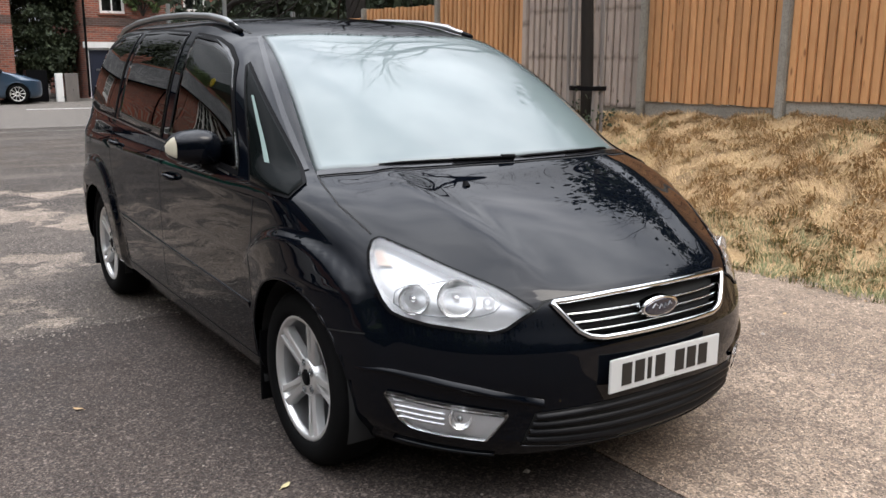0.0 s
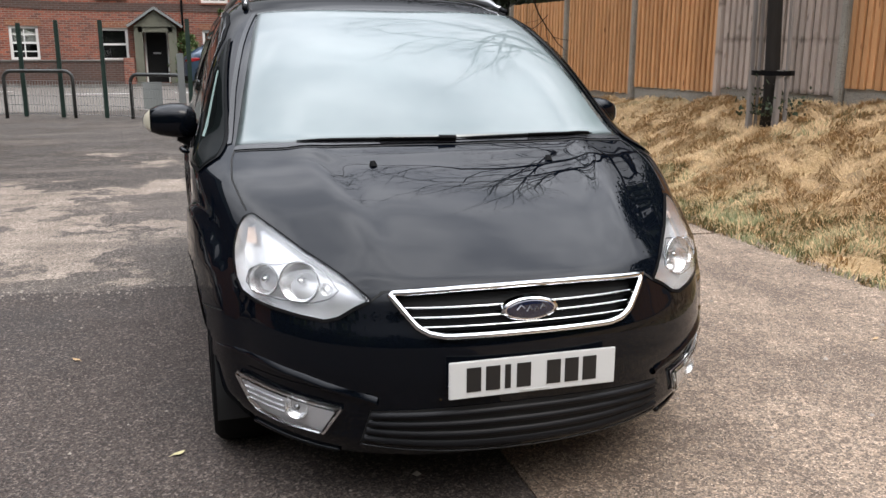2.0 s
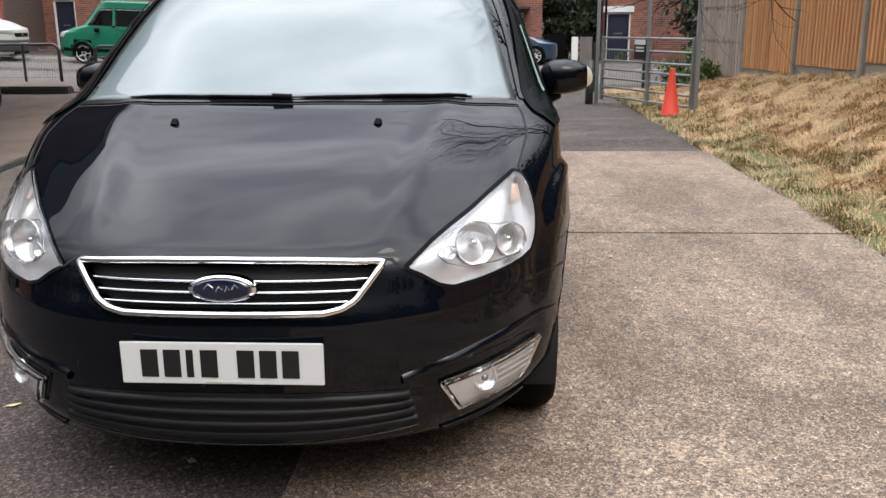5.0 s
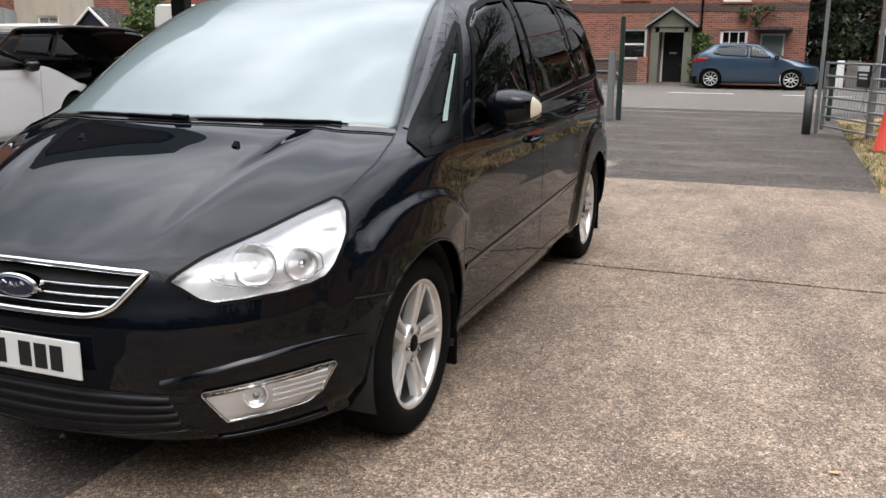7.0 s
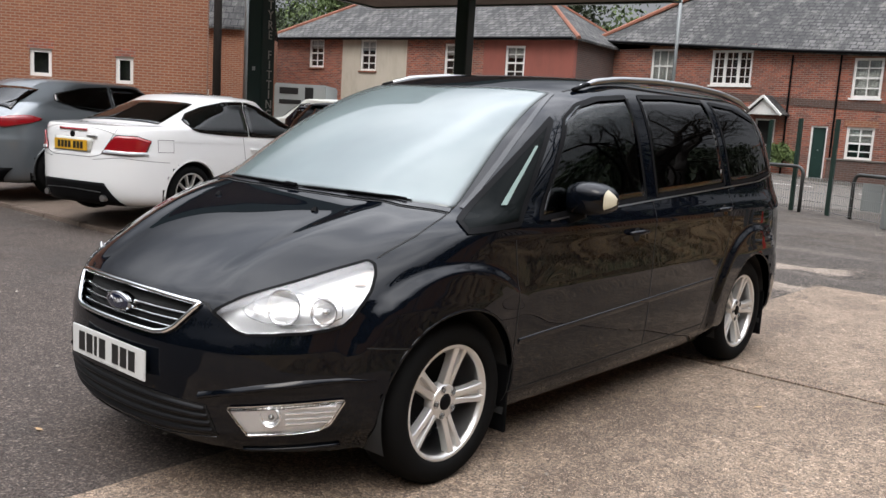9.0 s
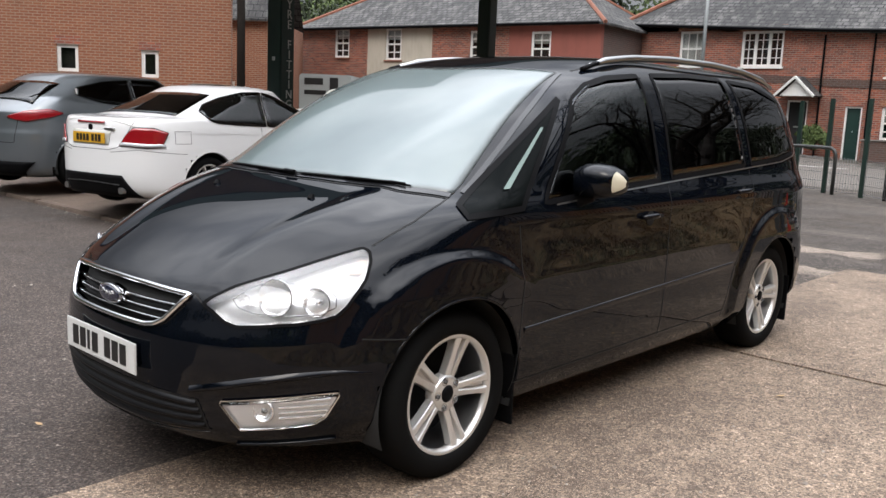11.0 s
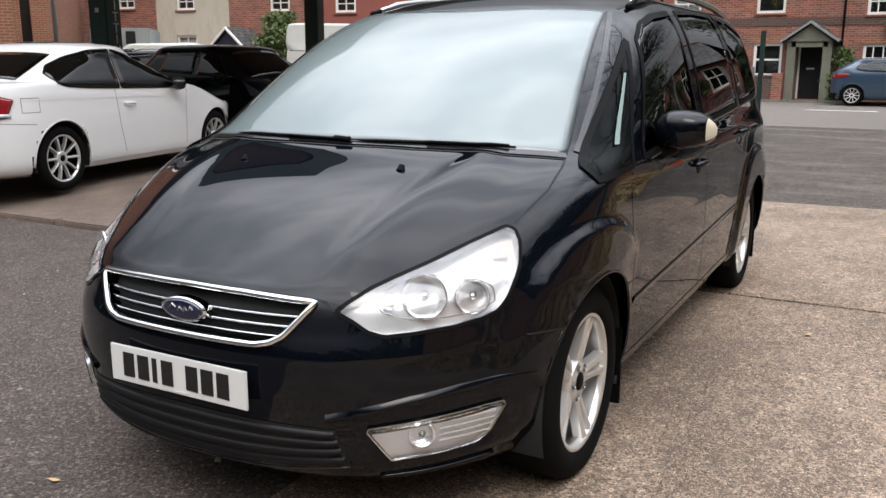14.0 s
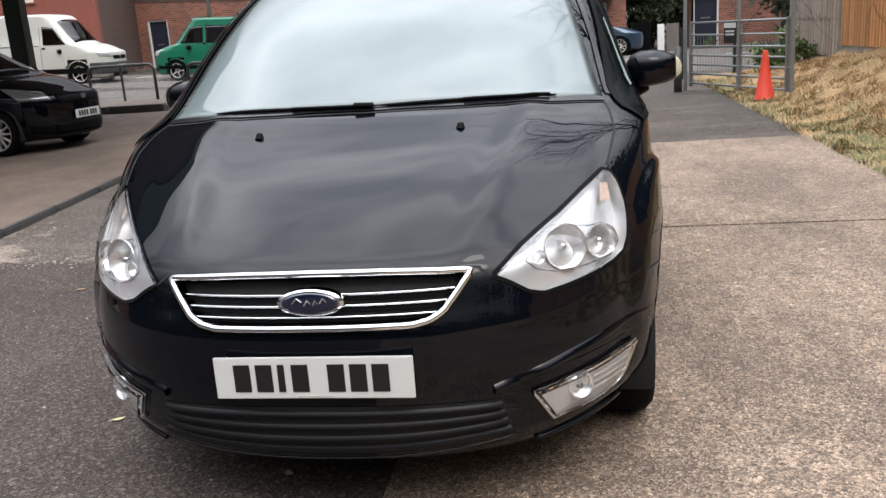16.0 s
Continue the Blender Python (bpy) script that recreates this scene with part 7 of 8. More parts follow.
for hx, x, z in ((h1, -14.9, 8.3), (h2, -12.7, 8.2), (h3, -6.2, 8.0), (h5, 0.4, 8.0)):
    chimney(hx, x, 3.5, 6.4, z)
for hx, x in ((h2, -8.75), (h3, -7.05), (h4, -0.85), (h6, 4.99)):
    part("downpipe", tube([(x, -0.07, 0.1), (x, -0.07, EAVES - 0.1)], 0.04, 6), BLACK_TRIM, hx)


def porch(parent, xc, half, z_eave, z_apex, depth, walls, barge, face):
    p = new("porch")
    p.parent = parent
    y0 = -depth
    for s in (-1, 1):
        bm = bmesh.new()
        a, b = Vector((xc + s * half, 0, z_eave)), Vector((xc, 0, z_apex))
        n = Vector((-(b - a).z, 0, (b - a).x)).normalized() * (0.07 if s < 0 else -0.07)
        vs = [bm.verts.new(q + Vector((0, yy, 0))) for yy in (y0 - 0.15, 0) for q in (a, b, b + n, a + n)]
        for f in ((0, 1, 2, 3), (7, 6, 5, 4), (0, 4, 5, 1), (1, 5, 6, 2), (2, 6, 7, 3), (3, 7, 4, 0)):
            bm.faces.new([vs[i] for i in f])
        part("porch_roof", bm, SLATE, p)
        part("barge_board", tube([a + Vector((0, y0 - 0.17, 0.02)), b + Vector((0, y0 - 0.17, 0.02))], 0.055, 4), barge, p)
    bm = bmesh.new()
    pts = [(xc - half * 0.8, z_eave + 0.02), (xc + half * 0.8, z_eave + 0.02), (xc, z_apex - 0.08)]
    fr = [bm.verts.new((x, y0 - 0.05, z)) for x, z in pts]
    bk = [bm.verts.new((x, y0 + 0.05, z)) for x, z in pts]
    bm.faces.new(fr)
    bm.faces.new(bk[::-1])
    for i in range(3):
        bm.faces.new((fr[i], bk[i], bk[(i + 1) % 3], fr[(i + 1) % 3]))
    part("gable", bm, face, p)
    if walls:
        for s in (-1, 1):
            part("porch_wall", box((xc + s * half * 0.62 - 0.14, y0, -0.1), (xc + s * half * 0.62 + 0.14, 0, z_eave + 0.06)), walls, p)
        part("porch_head", box((xc - half * 0.62, y0, 1.85), (xc + half * 0.62, y0 + 0.12, z_eave + 0.06)), walls, p)


porch(h4, -1.79, 0.92, 2.02, 2.66, 0.7, RENDER_GREY, SIGN_GREY, RENDER_GREY)
porch(h2, -9.42, 0.72, 2.32, 3.0, 0.6, None, WHITE_PAINT, WHITE_PAINT)
part("door_hood", box((0.95, -0.55, 1.93), (2.2, 0, 2.02), 0.01), SLATE_DARK, h5)


# the older row across the bend of the street
B_M = pose(-31.33, 25.1, 0, 0, 0, 8.15)


def row_house(u0, u1, label, wallmat, holes, hip=(0, 0), ends=(False, False), eaves=4.92, chim=None):
    h = thing("row_house", label, "house", "row of old houses by the bend", m=B_M)
    part("front_wall", wall_with_holes(u0, u1, -0.3, eaves, [q[:4] for q in holes], 0.25), wallmat, h)
    part("back_wall", box((u0, 6.25, -0.3), (u1, 6.5, eaves)), wallmat, h)
    for e, x in zip(ends, (u0, u1 - 0.25)):
        if e:
            part("end_wall", box((x, 0.25, -0.3), (x + 0.25, 6.25, eaves)), BRICK_DARK if x > 5 else wallmat, h)
    gable_roof(h, u0, u1, 0, 6.5, eaves, 6.95, SLATE, None, hip)
    part("gutter", tube([(u0, -0.3, eaves - 0.1), (u1, -0.3, eaves - 0.1)], 0.06, 6), BLACK_TRIM, h)
    for q in holes:
        window(h, *q[:4], 2, 4, 0.35)
    if chim:
        chimney(h, chim, 3.25, 6.3, 7.9)
    return h


row_house(0, 4.32, "old red brick house at the end of the row", BRICK_OLD, [(2.33, 3.22, 3.52, 4.84), (1.0, 1.9, 1.2, 2.4)], (3.0, 0), (True, False), chim=4.2)
rb = row_house(4.32, 7.92, "cream rendered house with a slate roof", RENDER_CREAM, [(5.36, 6.25, 3.42, 4.8), (5.3, 6.3, 1.2, 2.4)])
row_house(7.92, 11.77, "old red brick house with a bush before it", BRICK_OLD, [(9.86, 10.76, 3.3, 4.62), (9.0, 10.0, 1.2, 2.4)], chim=11.6)
row_house(11.77, 15.8, "red painted rendered house at the corner", RENDER_RED, [(12.78, 13.67, 3.2, 4.55), (12.6, 13.6, 1.2, 2.4)], (0, 3.0), (False, True))
porch(rb, 8.9, 0.9, 1.75, 2.6, 1.6, RENDER_GREY, WHITE_PAINT, NAVY)


def slanted(x, back):
    """The end wall of the brick building, which runs back at a slant."""
    bm = box((x, 0.3, -0.3), (0, 9, 8.5))
    for v in bm.verts:
        if v.co.y > 5:
            v.co.x += back
    return bm


def shop_wall():
    """The tall modern brick building beside the forecourt."""
    a = math.degrees(math.atan2(0.761, 0.647))
    b = thing("brick_building", "tall plain orange-red brick building with small white windows", "building", m=pose(-17.95, 12.45, 0, 0, 0, a))
    # its own x runs back from the corner
    wins = [(-4.60, -4.04, 1.97, 2.69), (-2.40, -1.94, 1.90, 2.62)]
    part("front_wall", wall_with_holes(-16, 0, -0.3, 8.5, wins, 0.3), BRICK_NEW, b)
    part("end_wall", slanted(-0.3, -6.0), BRICK_NEW, b)
    part("back_wall", box((-16, 9, -0.3), (-6, 9.3, 8.5)), BRICK_NEW, b)
    part("flat_roof", box((-16.2, -0.2, 8.5), (-6.2, 9.5, 8.75)), SLATE_DARK, b)
    for w_ in wins:
        window(b, *w_, 1, 1, 0, sill=0)
        part("brick_head", box((w_[0] - 0.06, -0.008, w_[3]), (w_[1] + 0.06, -0.002, w_[3] + 0.22)), BRICK_OLD, b)


shop_wall()


def far_house():
    h = thing("house", "brick house with a steep slate roof and skylight behind the fence", "house", m=pose(-30.9, 14.7, 0, 0, 0, 41.7))
    part("front_wall", wall_with_holes(0, 7, -0.3, 4.6, [(4.6, 5.5, 2.6, 3.9), (4.4, 5.6, 0.9, 2.1)], 0.3), BRICK_NEW, h)
    part("end_wall", box((6.7, 0.3, -0.3), (7, 7, 4.6)), BRICK_NEW, h)
    gable_roof(h, 0, 7, 0, 7, 4.6, 9.2, SLATE_DARK)
    window(h, 4.6, 5.5, 2.6, 3.9, 2, 2)
    window(h, 4.4, 5.6, 0.9, 2.1, 2, 2)
    sk = part("skylight", box((-0.5, -0.6, 0), (0.5, 0.6, 0.08), 0.02), WHITE_PAINT, h)
    sk.matrix_basis = pose(5.2, 1.5, 6.75, 52.5, 0, 0)


far_house()


# ---------------------------------------------------------------- forecourt of the tyre shop
def fore_edge(y):
    """Where the side edge of the forecourt runs."""
    return -3.70 - 0.135 * (y - 3.2)


def forecourt():
    rows = []
    for j in range(28):
        y = 3.2 + 13.2 * j / 27
        rows.append([(fore_edge(y) - 24.0 * (i / 40), y, 0.045 + 0.085 * min(1.0, (y - 3.2) / 1.2, i * 0.6 / 1.2) + 0.006 * noise.noise((i, j * 0.5, 2))) for i in range(41)])
    me = grid_mesh("forecourt", rows)
    me.materials.append(FORECOURT)
    tagged(new("forecourt", me), "raised brown stained concrete forecourt", "forecourt", kind="structure")
    k = thing("kerb_edging", "low worn kerb round the brown forecourt", "kerb", kind="structure")
    rnd = random.Random(9)
    for i in range(26):
        o = part("kerb_stone", box((-0.9 * (i + 1) + 0.006, -0.12, -0.1), (-0.9 * i - 0.006, 0.0, 0.05), 0.012), FORECOURT, k)
        o.matrix_basis = pose(-3.70, 3.2, rnd.uniform(-0.006, 0.006))
    for i in range(14):
        y = 3.08 + 0.94 * i
        o = part("kerb_stone", box((0.0, 0.006, -0.1), (0.07, 0.935, 0.05), 0.012), DARK_KERB, k)
        o.matrix_basis = pose(fore_edge(y), y, rnd.uniform(-0.006, 0.006), 0, 0, math.degrees(math.atan(0.135)))


forecourt()
# dark raised kerb and pavement behind the forecourt
far_kerb_block = tagged(new("planter_kerb"), "long dark dirty raised kerb along the pavement", "kerb", kind="structure")
for i in range(12):
    part("kerb_stone", box((-7.35 - 1.2 * (i + 1) + 0.01, 14.35, 0), (-7.35 - 1.2 * i - 0.01, 14.65, 0.27), 0.03), DARK_KERB, far_kerb_block)
slab("pavement", -24, -7.3, 14.62, 18.0, 0.16, FORECOURT, "dusty brown pavement behind the dark kerb", "pavement", 3, 0.02)


def canopy():
    c = thing("canopy", "flat forecourt canopy on dark green posts with a pale soffit", "canopy", m=pose(-8.82, 10.03, 0, 0, 0, 9.1))
    part("soffit", box((-3.9, -6.3, 4.20), (3.9, 5.1, 4.26)), SOFFIT, c, "pale dusty soffit")
    bm = bmesh.new()
    for lo, hi in (((-4.0, -6.4), (4.0, -6.3)), ((-4.0, 5.1), (4.0, 5.2)), ((-4.0, -6.3), (-3.9, 5.1)), ((3.9, -6.3), (4.0, 5.1))):
        add_box(bm, (*lo, 4.16), (*hi, 4.78))
    part("fascia", bm, GREEN_STEEL, c, "dark green fascia")
    part("roof_deck", box((-3.9, -6.3, 4.7), (3.9, 5.1, 4.74)), SLATE_DARK, c)
    for v in (-3.09, 3.09):
        p = part("post", box((-0.15, v - 0.15, 0), (0.15, v + 0.15, 4.2), 0.015), GREEN_STEEL, c, "dark green steel post")
        part("post_head", box((-0.32, v - 0.32, 4.1), (0.32, v + 0.32, 4.198), 0.01), GREEN_STEEL, p)
    for x, v in ((-2.0, 2.6), (2.0, 2.6), (-2.0, -2.6), (2.0, -2.6)):
        part("soffit_light", box((x - 0.6, v - 0.14, 4.15), (x + 0.6, v + 0.14, 4.2), 0.01), SIGN_GREY, c)
    bm = bmesh.new()
    add_lathe(bm, [(-0.02, 0.0005), (-0.02, 0.42), (0.02, 0.42), (0.02, 0.0005)], 32, "x", (4.06, 4.6, 4.55))
    part("round_sign", bm, SIGN_YELLOW, c, "round yellow sign")
    for i, ch in enumerate("TYRE FITTING"):
        if ch == " ":
            continue
        o = part("letter", text_mesh(ch, 0.19), LETTER, c)
        o.matrix_basis = pose(0.153, -3.06, 3.025 - 0.152 * i, 90, 0, 90)
    part("small_sticker", box((-0.03, -3.247, 2.02), (0.03, -3.242, 2.08)), LETTER, c)


canopy()


def box_trailer():
    t = thing("box_trailer", "grey box trailer with dark lettering bars", "trailer", m=pose(-20.15, 17.7, 0.25, 0, 0, 40))
    part("trailer_body", box((-0.8, -0.8, 0.55), (0.9, 2.0, 2.08), 0.04), SIGN_GREY, t)
    part("lettering_bar", box((-0.62, -0.81, 1.74), (0.0, -0.799, 1.95)), INK, t)
    part("lettering_bar", box((-0.62, -0.81, 1.42), (0.1, -0.799, 1.56)), INK, t)
    part("lettering_shape", box((0.22, -0.81, 1.36), (0.5, -0.799, 1.98)), INK, t)
    for s in (-0.95, 1.05):
        part("trailer_wheel", add_lathe(bmesh.new(), [(-0.09, 0.15), (-0.09, 0.3), (0.09, 0.3), (0.09, 0.15), (0.1, 0.001)], 20, "x", (s, 0.6, 0.3)), RUBBER, t)


box_trailer()
wv = simple_car("van", "pale van half hidden behind the trailer", pose(-21.2, 16.6, 0.1, 0, 0, -52),
                car_keys(4.3, 0.87, 1.8, 0.9, 1.12, 0.9, 1.6, 1.2, 4.25, 4.1, tuck=0.93), PAINT_VANWHITE, (0.85, 3.4), 0.31, 0.31,
                [([(0.83, 1.3, 1.15), (0.83, 2.0, 1.15)], [(0.79, 1.65, 1.6), (0.79, 2.0, 1.62)])], GLASS_DARK, 6, None, category="van",
                screen=([(-0.7, 1.02, 1.18), (0.7, 1.02, 1.18)], [(-0.62, 1.6, 1.66), (0.62, 1.6, 1.66)]), hw=0.865)


def sheet_on_ground():
    bm = bmesh.new()
    bmesh.ops.create_grid(bm, x_segments=12, y_segments=6, size=0.5)
    for v in bm.verts:
        v.co = Vector((v.co.x * 0.75, v.co.y * 0.3, 0.02 + 0.02 * noise.noise(v.co * 6)))
    me = bpy.data.meshes.new("plastic_sheet")
    bmesh.ops.solidify(bm, geom=bm.faces[:], thickness=0.004)
    bm.to_mesh(me)
    bm.free()
    me.materials.append(BLUE_CLOTH)
    ob = tagged(new("plastic_sheet", me), "small crumpled blue plastic sheet on the forecourt", "plastic sheet")
    ob.matrix_world = pose(-8.35, 3.95, 0.06, 0, 0, 12)


sheet_on_ground()


# ---------------------------------------------------------------- street furniture
def poles():
    for x, y, r, h, mat, lab in ((-17.52, 12.48, 0.12, 9.0, BARK, "weathered wooden telegraph pole"), (-20.5, 15.6, 0.07, 8.0, GALV, "grey steel lamp post"), (-12.1, 28.6, 0.075, 7.5, GALV, "grey steel street lamp post")):
        p = thing("telegraph_pole" if mat is BARK else "street_lamp", lab, "pole", m=pose(x, y, rise(x, y)))
        part("shaft", tube([(0, 0, -0.2), (0, 0, h)], [r, r * 0.8], 10), mat, p, smooth=True)
        if mat is GALV:
            part("lamp_arm", tube([(0, 0, h), (0, -0.6, h + 0.25), (0, -1.0, h + 0.28)], 0.03, 8), mat, p)
            part("lantern", box((-0.1, -1.5, h + 0.22), (0.1, -0.95, h + 0.34), 0.03), SIGN_GREY, p)


poles()


def hoop(x0, y0, x1, y1, h, name="hoop_barrier", mid=False):
    ln = math.hypot(x1 - x0, y1 - y0)
    t = thing(name, "black tubular steel hoop barrier by the pavement", "barrier", "hoop barriers along the pavement", m=pose(x0, y0, 0, 0, 0, math.degrees(math.atan2(y1 - y0, x1 - x0))))
    r = 0.16
    pts = [(0, 0, -0.1), (0, 0, h - r)] + [(r - r * math.cos(a), 0, h - r + r * math.sin(a)) for a in np.linspace(0.2, 1.57, 7)]
    pts += [(ln - p[0], 0, p[2]) for p in pts[::-1]]
    part("hoop", tube(pts, 0.036, 8), BLACK_STEEL, t, smooth=True)
    if mid:
        part("middle_post", tube([(ln / 2, 0, -0.1), (ln / 2, 0, h)], 0.03, 8), BLACK_STEEL, t)
    return t


hoop(-4.35, 16.9, -3.05, 16.6, 0.92)
hoop(-1.95, 16.2, -0.95, 15.5, 0.86)
hoop(-8.3, 17.8, -6.2, 17.4, 0.95, mid=True)
hoop(-11.0, 18.1, -9.2, 17.9, 1.0, mid=True)
hoop(-14.0, 18.3, -12.2, 18.2, 1.0, mid=True)


def mesh_fence():
    f = thing("mesh_fence", "low grey welded mesh fence on tall dark green posts", "fence", kind="structure")
    line = [(-14.5, 18.5), (-11.6, 18.4), (-8.6, 18.0), (-5.6, 17.5), (-4.05, 17.25), (-3.3, 16.85), (-2.45, 16.45), (-0.82, 14.9)]
    for i, (x, y) in enumerate(line):
        if i >= 3:
            part("post", box((x - 0.04, y - 0.04, 0), (x + 0.04, y + 0.04, 1.9 if i > 4 else 1.85), 0.006), GREEN_STEEL, f, "dark green steel post")
    for (xa, ya), (xb, yb) in zip(line, line[1:]):
        bm = bmesh.new()
        n = int(math.hypot(xb - xa, yb - ya) / 0.065)
        for k in range(n + 1):
            x, y = xa + (xb - xa) * k / n, ya + (yb - ya) * k / n
            add_tube(bm, [(x, y, 0.05), (x, y, 0.72)], 0.0045, 3, caps=False)
        for z in (0.06, 0.24, 0.42, 0.60, 0.72):
            add_tube(bm, [(xa, ya, z), (xb, yb, z)], 0.005, 3, caps=False)
        p = part("mesh_panel", bm, GALV, f)
        tagged(p, kind="stuff")
    part("flat_panel", box((-1.72, 15.95, 0.2), (-1.36, 15.98, 0.72)), SIGN_GREY, f)
    o = part("gate_post", box((-0.06, -0.06, 0), (0.06, 0.06, 1.28), 0.01), GALV, f, "grey galvanised gate post")
    o.matrix_basis = pose(-0.98, 14.82, 0)


mesh_fence()


def yard_gate():
    g = thing("field_gate", "open galvanised seven-bar yard gate with a small notice", "gate", m=pose(2.66, 13.55, 0, 0, 0, math.degrees(math.atan2(11.15 - 13.55, 3.71 - 2.66))))
    ln = math.hypot(11.15 - 13.55, 3.71 - 2.66)
    for i, z in enumerate((0.14, 0.30, 0.45, 0.60, 0.75, 0.93, 1.13)):
        part("gate_rail", tube([(0, 0, z), (ln, 0, z)], 0.017, 8), GALV, g, smooth=True)
    for x, h in ((0.03, 1.16), (ln * 0.55, 1.16), (ln - 0.03, 1.16)):
        part("gate_stile", box((x - 0.025, -0.025, 0.08), (x + 0.025, 0.025, h), 0.005), GALV, g)
    n = part("notice", box((ln * 0.40, -0.035, 0.80), (ln * 0.53, -0.027, 1.12), 0.002), INK, g, "black and white notice")
    part("notice_panel", box((ln * 0.405, -0.040, 1.03), (ln * 0.525, -0.0355, 1.11)), PLATE_WHITE, n)
    for z in (0.97, 0.92):
        part("notice_bar", box((ln * 0.42, -0.038, z), (ln * 0.51, -0.0355, z + 0.025)), PLATE_WHITE, n)
    for x, y, h in ((3.74, 11.08, 2.2), (2.6, 13.72, 2.4), (3.35, 13.0, 2.6)):
        p = thing("gate_post", "tall grey galvanised gate post", "post", m=pose(x, y, 0))
        part("shaft", box((-0.03, -0.03, -0.1), (0.03, 0.03, h), 0.008), GALV, p)
    part("bollard", tube([(2.45, 13.5, -0.1), (2.45, 13.5, 0.75)], 0.07, 10), BLACK_STEEL, thing("bollard", "short black steel bollard at the gate", "bollard"), smooth=True)


yard_gate()


def cone():
    c = thing("traffic_cone", "bright orange-red traffic cone beside the gate", "traffic cone", m=pose(3.36, 11.0, 0.01))
    part("cone_shell", add_lathe(bmesh.new(), [(0.03, 0.145), (0.05, 0.132), (0.62, 0.042), (0.70, 0.034), (0.715, 0.03), (0.715, 0.018)], 28, "z"), CONE_RED, c, smooth=True)
    part("cone_base", box((-0.17, -0.17, 0), (0.17, 0.17, 0.035), 0.012), BLACK_TRIM, c, "dark rubber base")


cone()
# low mesh fence and posts behind the open gate
bf = thing("back_fence", "low mesh fence with dark posts behind the gate", "fence", kind="structure")
for x in (2.9, 3.9, 4.8):
    part("post", box((x - 0.04, 16.4, 0), (x + 0.04, 16.48, 1.0), 0.006), GREEN_STEEL, bf)
bm = bmesh.new()
for k in range(36):
    add_tube(bm, [(2.9 + k * 0.055, 16.44, 0.05), (2.9 + k * 0.055, 16.44, 0.85)], 0.0045, 3, caps=False)
tagged(part("mesh_panel", bm, GALV, bf), kind="stuff")

# garden wall in front of the cottages
gw = thing("garden_wall", "low weathered brick garden wall", "wall", kind="structure")
part("wall_run", box((-6.9, 30.45, -0.1), (-2.75, 30.68, 0.86)), BRICK_DARK, gw)
part("wall_coping", box((-6.95, 30.41, 0.86), (-2.75, 30.72, 0.92), 0.015), KERBSTONE, gw)
part("wall_pier", box((-2.9, 30.40, -0.1), (-2.55, 30.72, 0.98), 0.01), BRICK_OLD, gw)
part("wall_run", box((-12.4, 30.45, 0.0), (-10.2, 30.68, 1.1)), BRICK_OLD, gw)
fk = thing("far_kerb", "pale kerb along the far side of the street", "kerb", kind="structure")
for i in range(46):
    x0 = -17 + i * 0.92
    o = part("kerb_stone", box((0.005, 30.28, -0.1), (0.905, 30.42, 0.09), 0.012), KERBSTONE, fk)
    o.matrix_basis = pose(x0, 0, rise(x0 + 0.4, 30.3))
wp = thing("white_gate_pier", "white painted pier and brown gate beside the hedge", "gate pier", m=pose(3.75, 30.0, 0))
part("pier", box((-0.1, -0.12, 0), (0.12, 0.12, 0.95), 0.01), WHITE_PAINT, wp)
part("bin_store", box((-0.95, 0.2, 0), (-0.3, 0.8, 1.05), 0.02), BLACK_TRIM, wp)
part("boarding", box((0.2, -0.05, 0), (0.62, 0.05, 0.95), 0.006), STAKE, wp)

# worn lines on the street
ml = thing("road_marking", "worn white line markings on the street", "road marking", kind="structure")
for i in range(12):
    x = -14 + i * 3.2
    bm = bmesh.new()
    add_box(bm, (0, -0.05, 0), (1.9, 0.05, 0.003))
    o = part("dash", bm, WHITE_PAINT, ml)
    o.matrix_basis = pose(x, 25.6, rise(x, 25.6) + 0.006)
for y in (18.6, 17.4):
    bm = box((-1.2, y - 0.04, 0.004), (6.0, y + 0.04, 0.0075))
    part("edge_line", bm, KERBSTONE, ml)


# ---------------------------------------------------------------- greenery
def bush(x, y, z, rx, ry, rz, seed, mat, label, n=50, per=90, leaf=0.05, name="bush"):
    t = thing(name, label, "bush", m=pose(x, y, z))
    rnd = random.Random(seed)
    bm = bmesh.new()
    for k in range(7):
        a = rnd.uniform(0, 6.283)
        add_tube(bm, [(0, 0, -0.05), (rx * 0.3 * math.cos(a), ry * 0.3 * math.sin(a), rz * 0.7), (rx * 0.7 * math.cos(a), ry * 0.7 * math.sin(a), rz * 1.4)], [0.03, 0.02, 0.006], 4)
    part("stems", bm, BARK, t)
    cs = []
    for _ in range(n):
        d = Vector((rnd.gauss(0, 1), rnd.gauss(0, 1), rnd.gauss(0, 1))).normalized() * rnd.uniform(0.2, 1) ** 0.4
        cs.append(((d.x * rx, d.y * ry, rz + d.z * rz), min(rx, ry, rz) * rnd.uniform(0.25, 0.5)))
    me = leaves_mesh("foliage", cs, per, leaf, rnd)
    me.materials.append(mat)
    part("foliage", me, None, t)


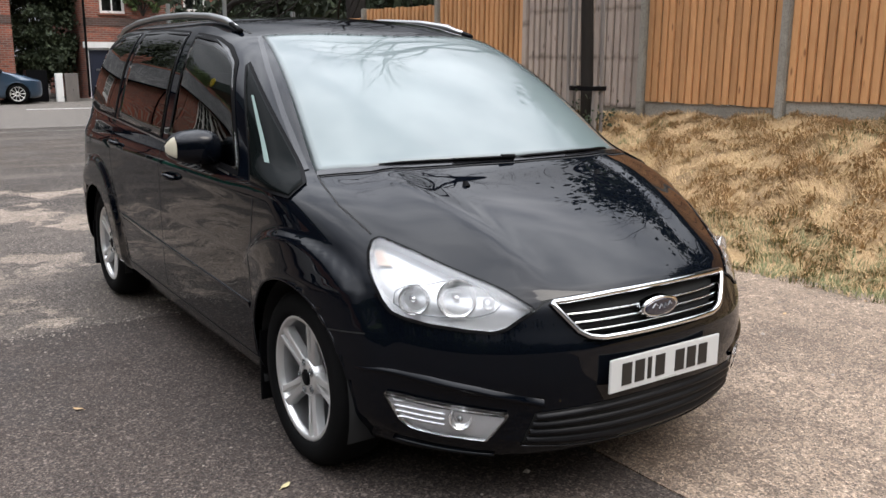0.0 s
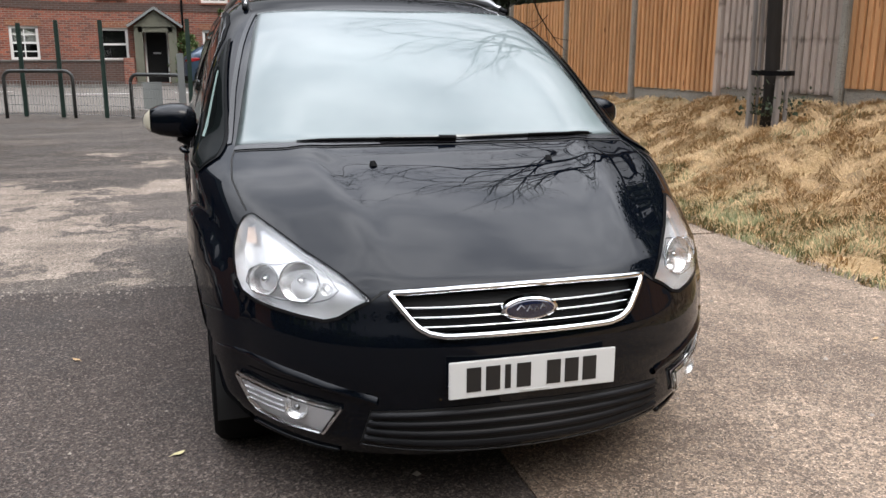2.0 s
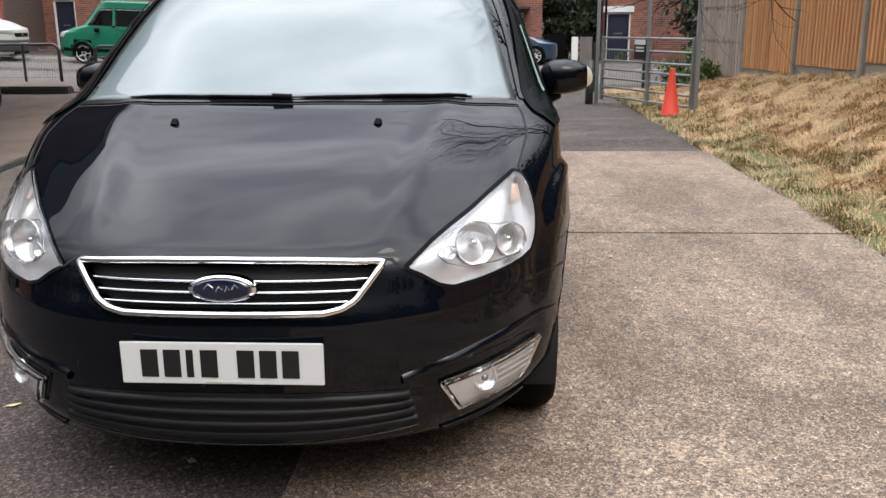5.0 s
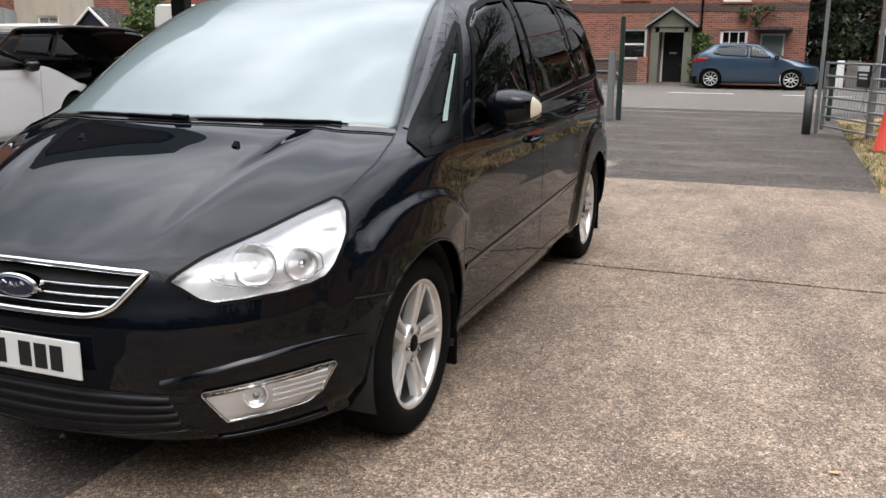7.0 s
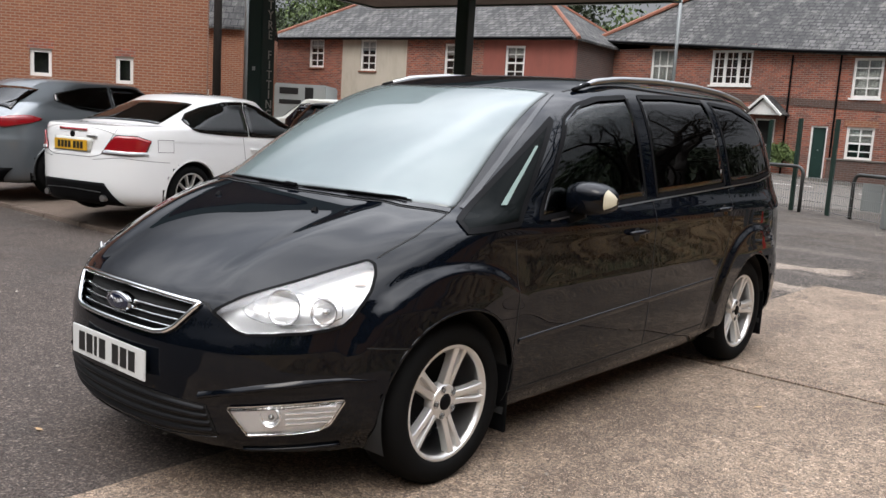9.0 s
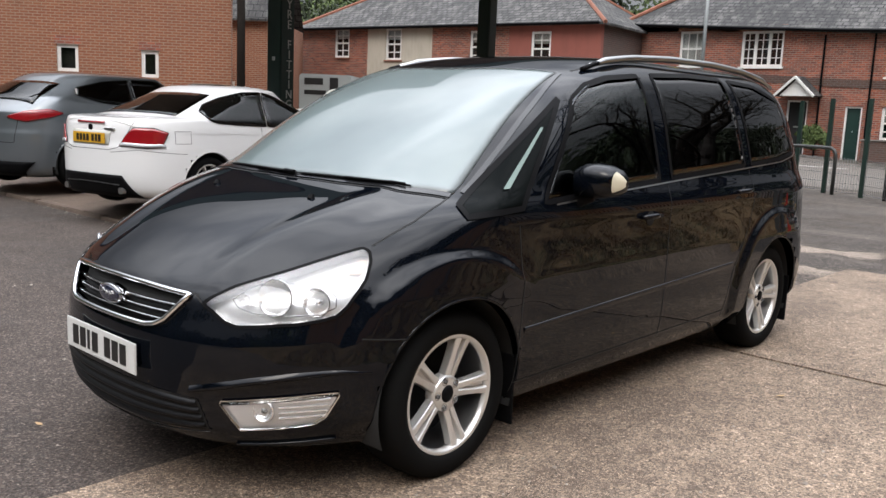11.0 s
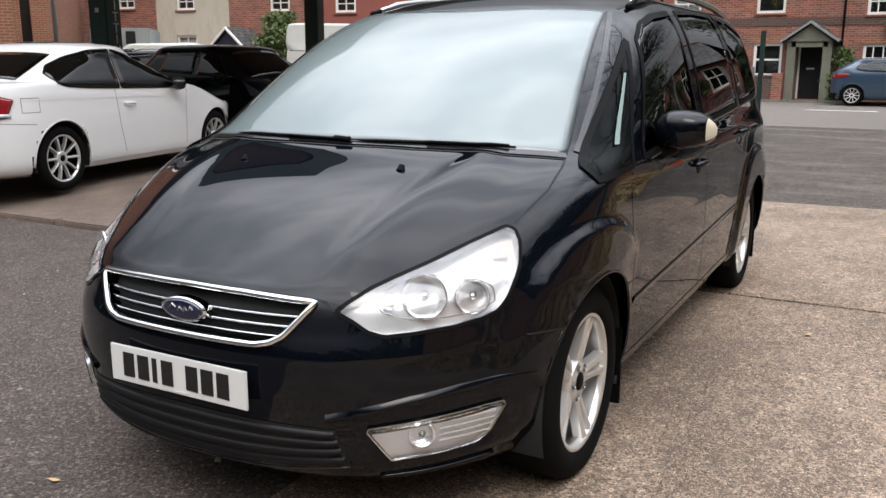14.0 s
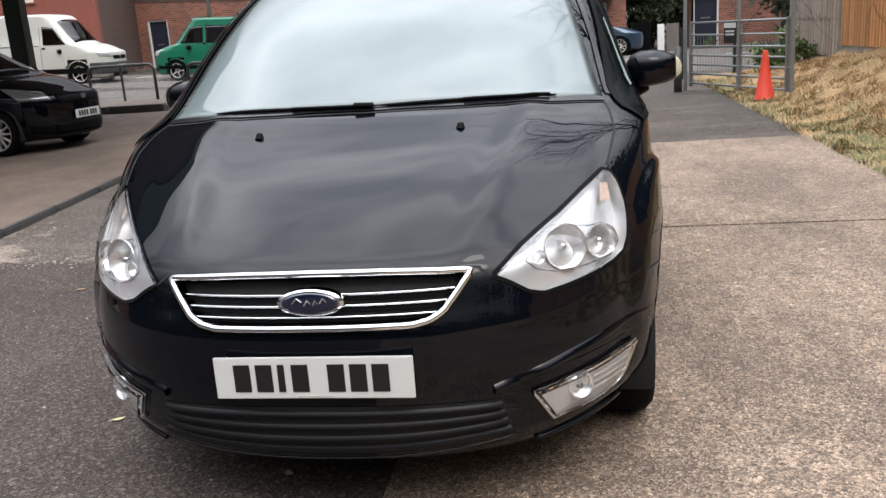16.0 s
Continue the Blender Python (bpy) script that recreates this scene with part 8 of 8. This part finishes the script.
bush(-0.75, 30.8, 0, 0.55, 0.35, 0.9, 1, LEAF, "leafy green bush beside the porch", leaf=0.06)
bush(-8.6, 30.6, 0.5, 0.6, 0.3, 0.4, 2, LEAF, "low green shrub over a brick wall", leaf=0.06)
bush(3.75, 33.0, 0, 1.15, 1.6, 2.9, 3, LEAF_DARK, "tall dark clipped hedge between the cottages", n=140, per=150, leaf=0.08, name="hedge")
bush(-20.2, 25.5, 0.6, 0.8, 0.7, 1.3, 4, LEAF, "large leafy bush before the brick house", n=90, per=130, leaf=0.08)
bush(1.0, 31.1, 2.1, 0.7, 0.15, 0.35, 5, LEAF, "climbing plant on the cottage wall", n=26, per=50, leaf=0.05, name="climber")
bush(7.0, 31.1, 3.0, 0.7, 0.2, 0.5, 6, LEAF, "climbing plant on the cottage wall by the fence", n=30, per=60, leaf=0.06, name="climber")
bush(4.35, 14.6, 0.1, 0.55, 0.5, 0.45, 7, LEAF, "rough weeds growing behind the gate", n=26, per=60, leaf=0.05, name="weeds")
bush(5.6, 30.6, 0, 0.3, 0.2, 0.2, 8, LEAF, "small plants by the navy door", n=12, per=40, leaf=0.04)

# woods behind the houses, and trees round the yard that show in the polished paint
rnd = random.Random(21)
for i in range(13):
    x = -62 + i * 5.4 + rnd.uniform(-1.5, 1.5)
    leafy_tree(x, 46 + rnd.uniform(-2, 8), 0.5, rnd.uniform(9, 13), rnd.uniform(3.5, 5), 30 + i, LEAF if i % 2 else LEAF_DARK, "leafy tree in the woods behind the houses", clumps=80, per=170, leaf=0.17)
for i in range(5):
    leafy_tree(10 + i * 7 + rnd.uniform(-1.5, 1.5), 46 + rnd.uniform(-2, 6), 0, rnd.uniform(7, 10), rnd.uniform(3, 4.5), 50 + i, LEAF_DARK, "leafy tree behind the cottages", clumps=50, per=90, leaf=0.3)
for i in range(22):
    ang = radians(-58 + i * 12.5 if i < 8 else -175 + (i - 8) * 9)
    far = 17 + rnd.uniform(-2, 3) + (4 if i >= 8 else 0)
    leafy_tree(2 + far * math.cos(ang), 1 + far * math.sin(ang), 0.5 if math.cos(ang) > 0.4 else 0, rnd.uniform(5.0, 8.5), rnd.uniform(2.8, 4.2), 200 + i, LEAF_DARK if i % 3 else LEAF, "leafy tree in the belt of trees round the yard", clumps=55, per=80, leaf=0.24, low=0.45)
# dark evergreens behind the board fence
for i in range(7):
    y = 7.5 + i * 3.1 + rnd.uniform(-0.6, 0.6)
    leafy_tree(fence_x(y) + rnd.uniform(4.4, 5.4), y, 0.3, rnd.uniform(5.0, 7.0), rnd.uniform(2.0, 2.5), 300 + i, LEAF_DARK, "dark evergreen tree standing behind the board fence", clumps=70, per=110, leaf=0.13, low=0.45)

for i, y in enumerate((-5.0, -1.2, 2.4, 5.6)):
    leafy_tree(fence_x(y) + 4.6, y, 0.6, rnd.uniform(7.5, 9.0), 2.7, 320 + i, LEAF_DARK, "tall dark evergreen tree standing behind the board fence", clumps=90, per=110, leaf=0.15, low=0.45)


# ---------------------------------------------------------------- litter on the ground
def fallen_leaf(x, y, z, size, turn, material, label):
    o = thing("fallen_leaf", label, "leaf", "fallen leaves on the ground", m=pose(x, y, z, 0, 0, turn))
    rows = [[(u * size, v * size * math.sin(math.pi * (0.08 + 0.84 * (u + 1) / 2)) * 0.45, 0.004 + 0.12 * size * u * u + 0.1 * size * abs(v)) for v in (-1, -0.5, 0, 0.5, 1)] for u in np.linspace(-1, 1, 9)]
    part("blade", slab_grid("blade", rows, 0.0008), material, o)
    part("stalk", tube([(-size, 0, 0.004 + 0.12 * size), (-1.5 * size, 0.1 * size, 0.004)], 0.0012, 5), material, o)


fallen_leaf(-1.04, 0.78, 0.002, 0.024, 30, PALE_LEAF, "small pale yellow fallen leaf on the asphalt")
for x, y, t in ((-0.32, -0.55, 75), (-0.62, 0.02, 10), (-1.5, 1.9, 140), (1.4, 2.9, 60), (2.3, 1.1, 200), (-2.2, 2.5, 15)):
    fallen_leaf(x, y, 0.014 if x > 0.1 else 0.003, 0.022, t, STRAW, "small dry curled leaf lying on the ground")


def pebbles():
    """Loose light gravel along the broken edge of the asphalt and on the slabs."""
    r = random.Random(77)
    verts, faces = [], []
    for k in range(1500):
        if k < 1000:
            x = r.uniform(-8, 0.2)
            y = 3.12 - 0.03 * (x + 1) * (x > -6) + ragged(x, 0, 0.07, 2) + r.gauss(0, 0.09)
            z = 0.003
        else:
            x, y = r.uniform(-3.5, 3.0), r.uniform(-1.6, 5)
            z = 0.014 if x > 0.1 else 0.003
        s = r.uniform(0.003, 0.009) if k % 12 else r.uniform(0.009, 0.016)
        b = len(verts)
        a = r.uniform(0, 6.28)
        for q in range(4):
            e = s * r.uniform(0.7, 1.2)
            verts.append((x + e * math.cos(a + q * 1.571), y + e * math.sin(a + q * 1.571), z))
        verts.append((x, y, z + s * r.uniform(0.5, 0.9)))
        faces += [(b + q, b + (q + 1) % 4, b + 4) for q in range(4)]
    me = bpy.data.meshes.new("gravel")
    me.from_pydata(verts, [], faces)
    me.materials.append(GRIT)
    tagged(new("gravel", me), "loose pale gravel scattered over asphalt and concrete", "gravel", kind="stuff")


pebbles()
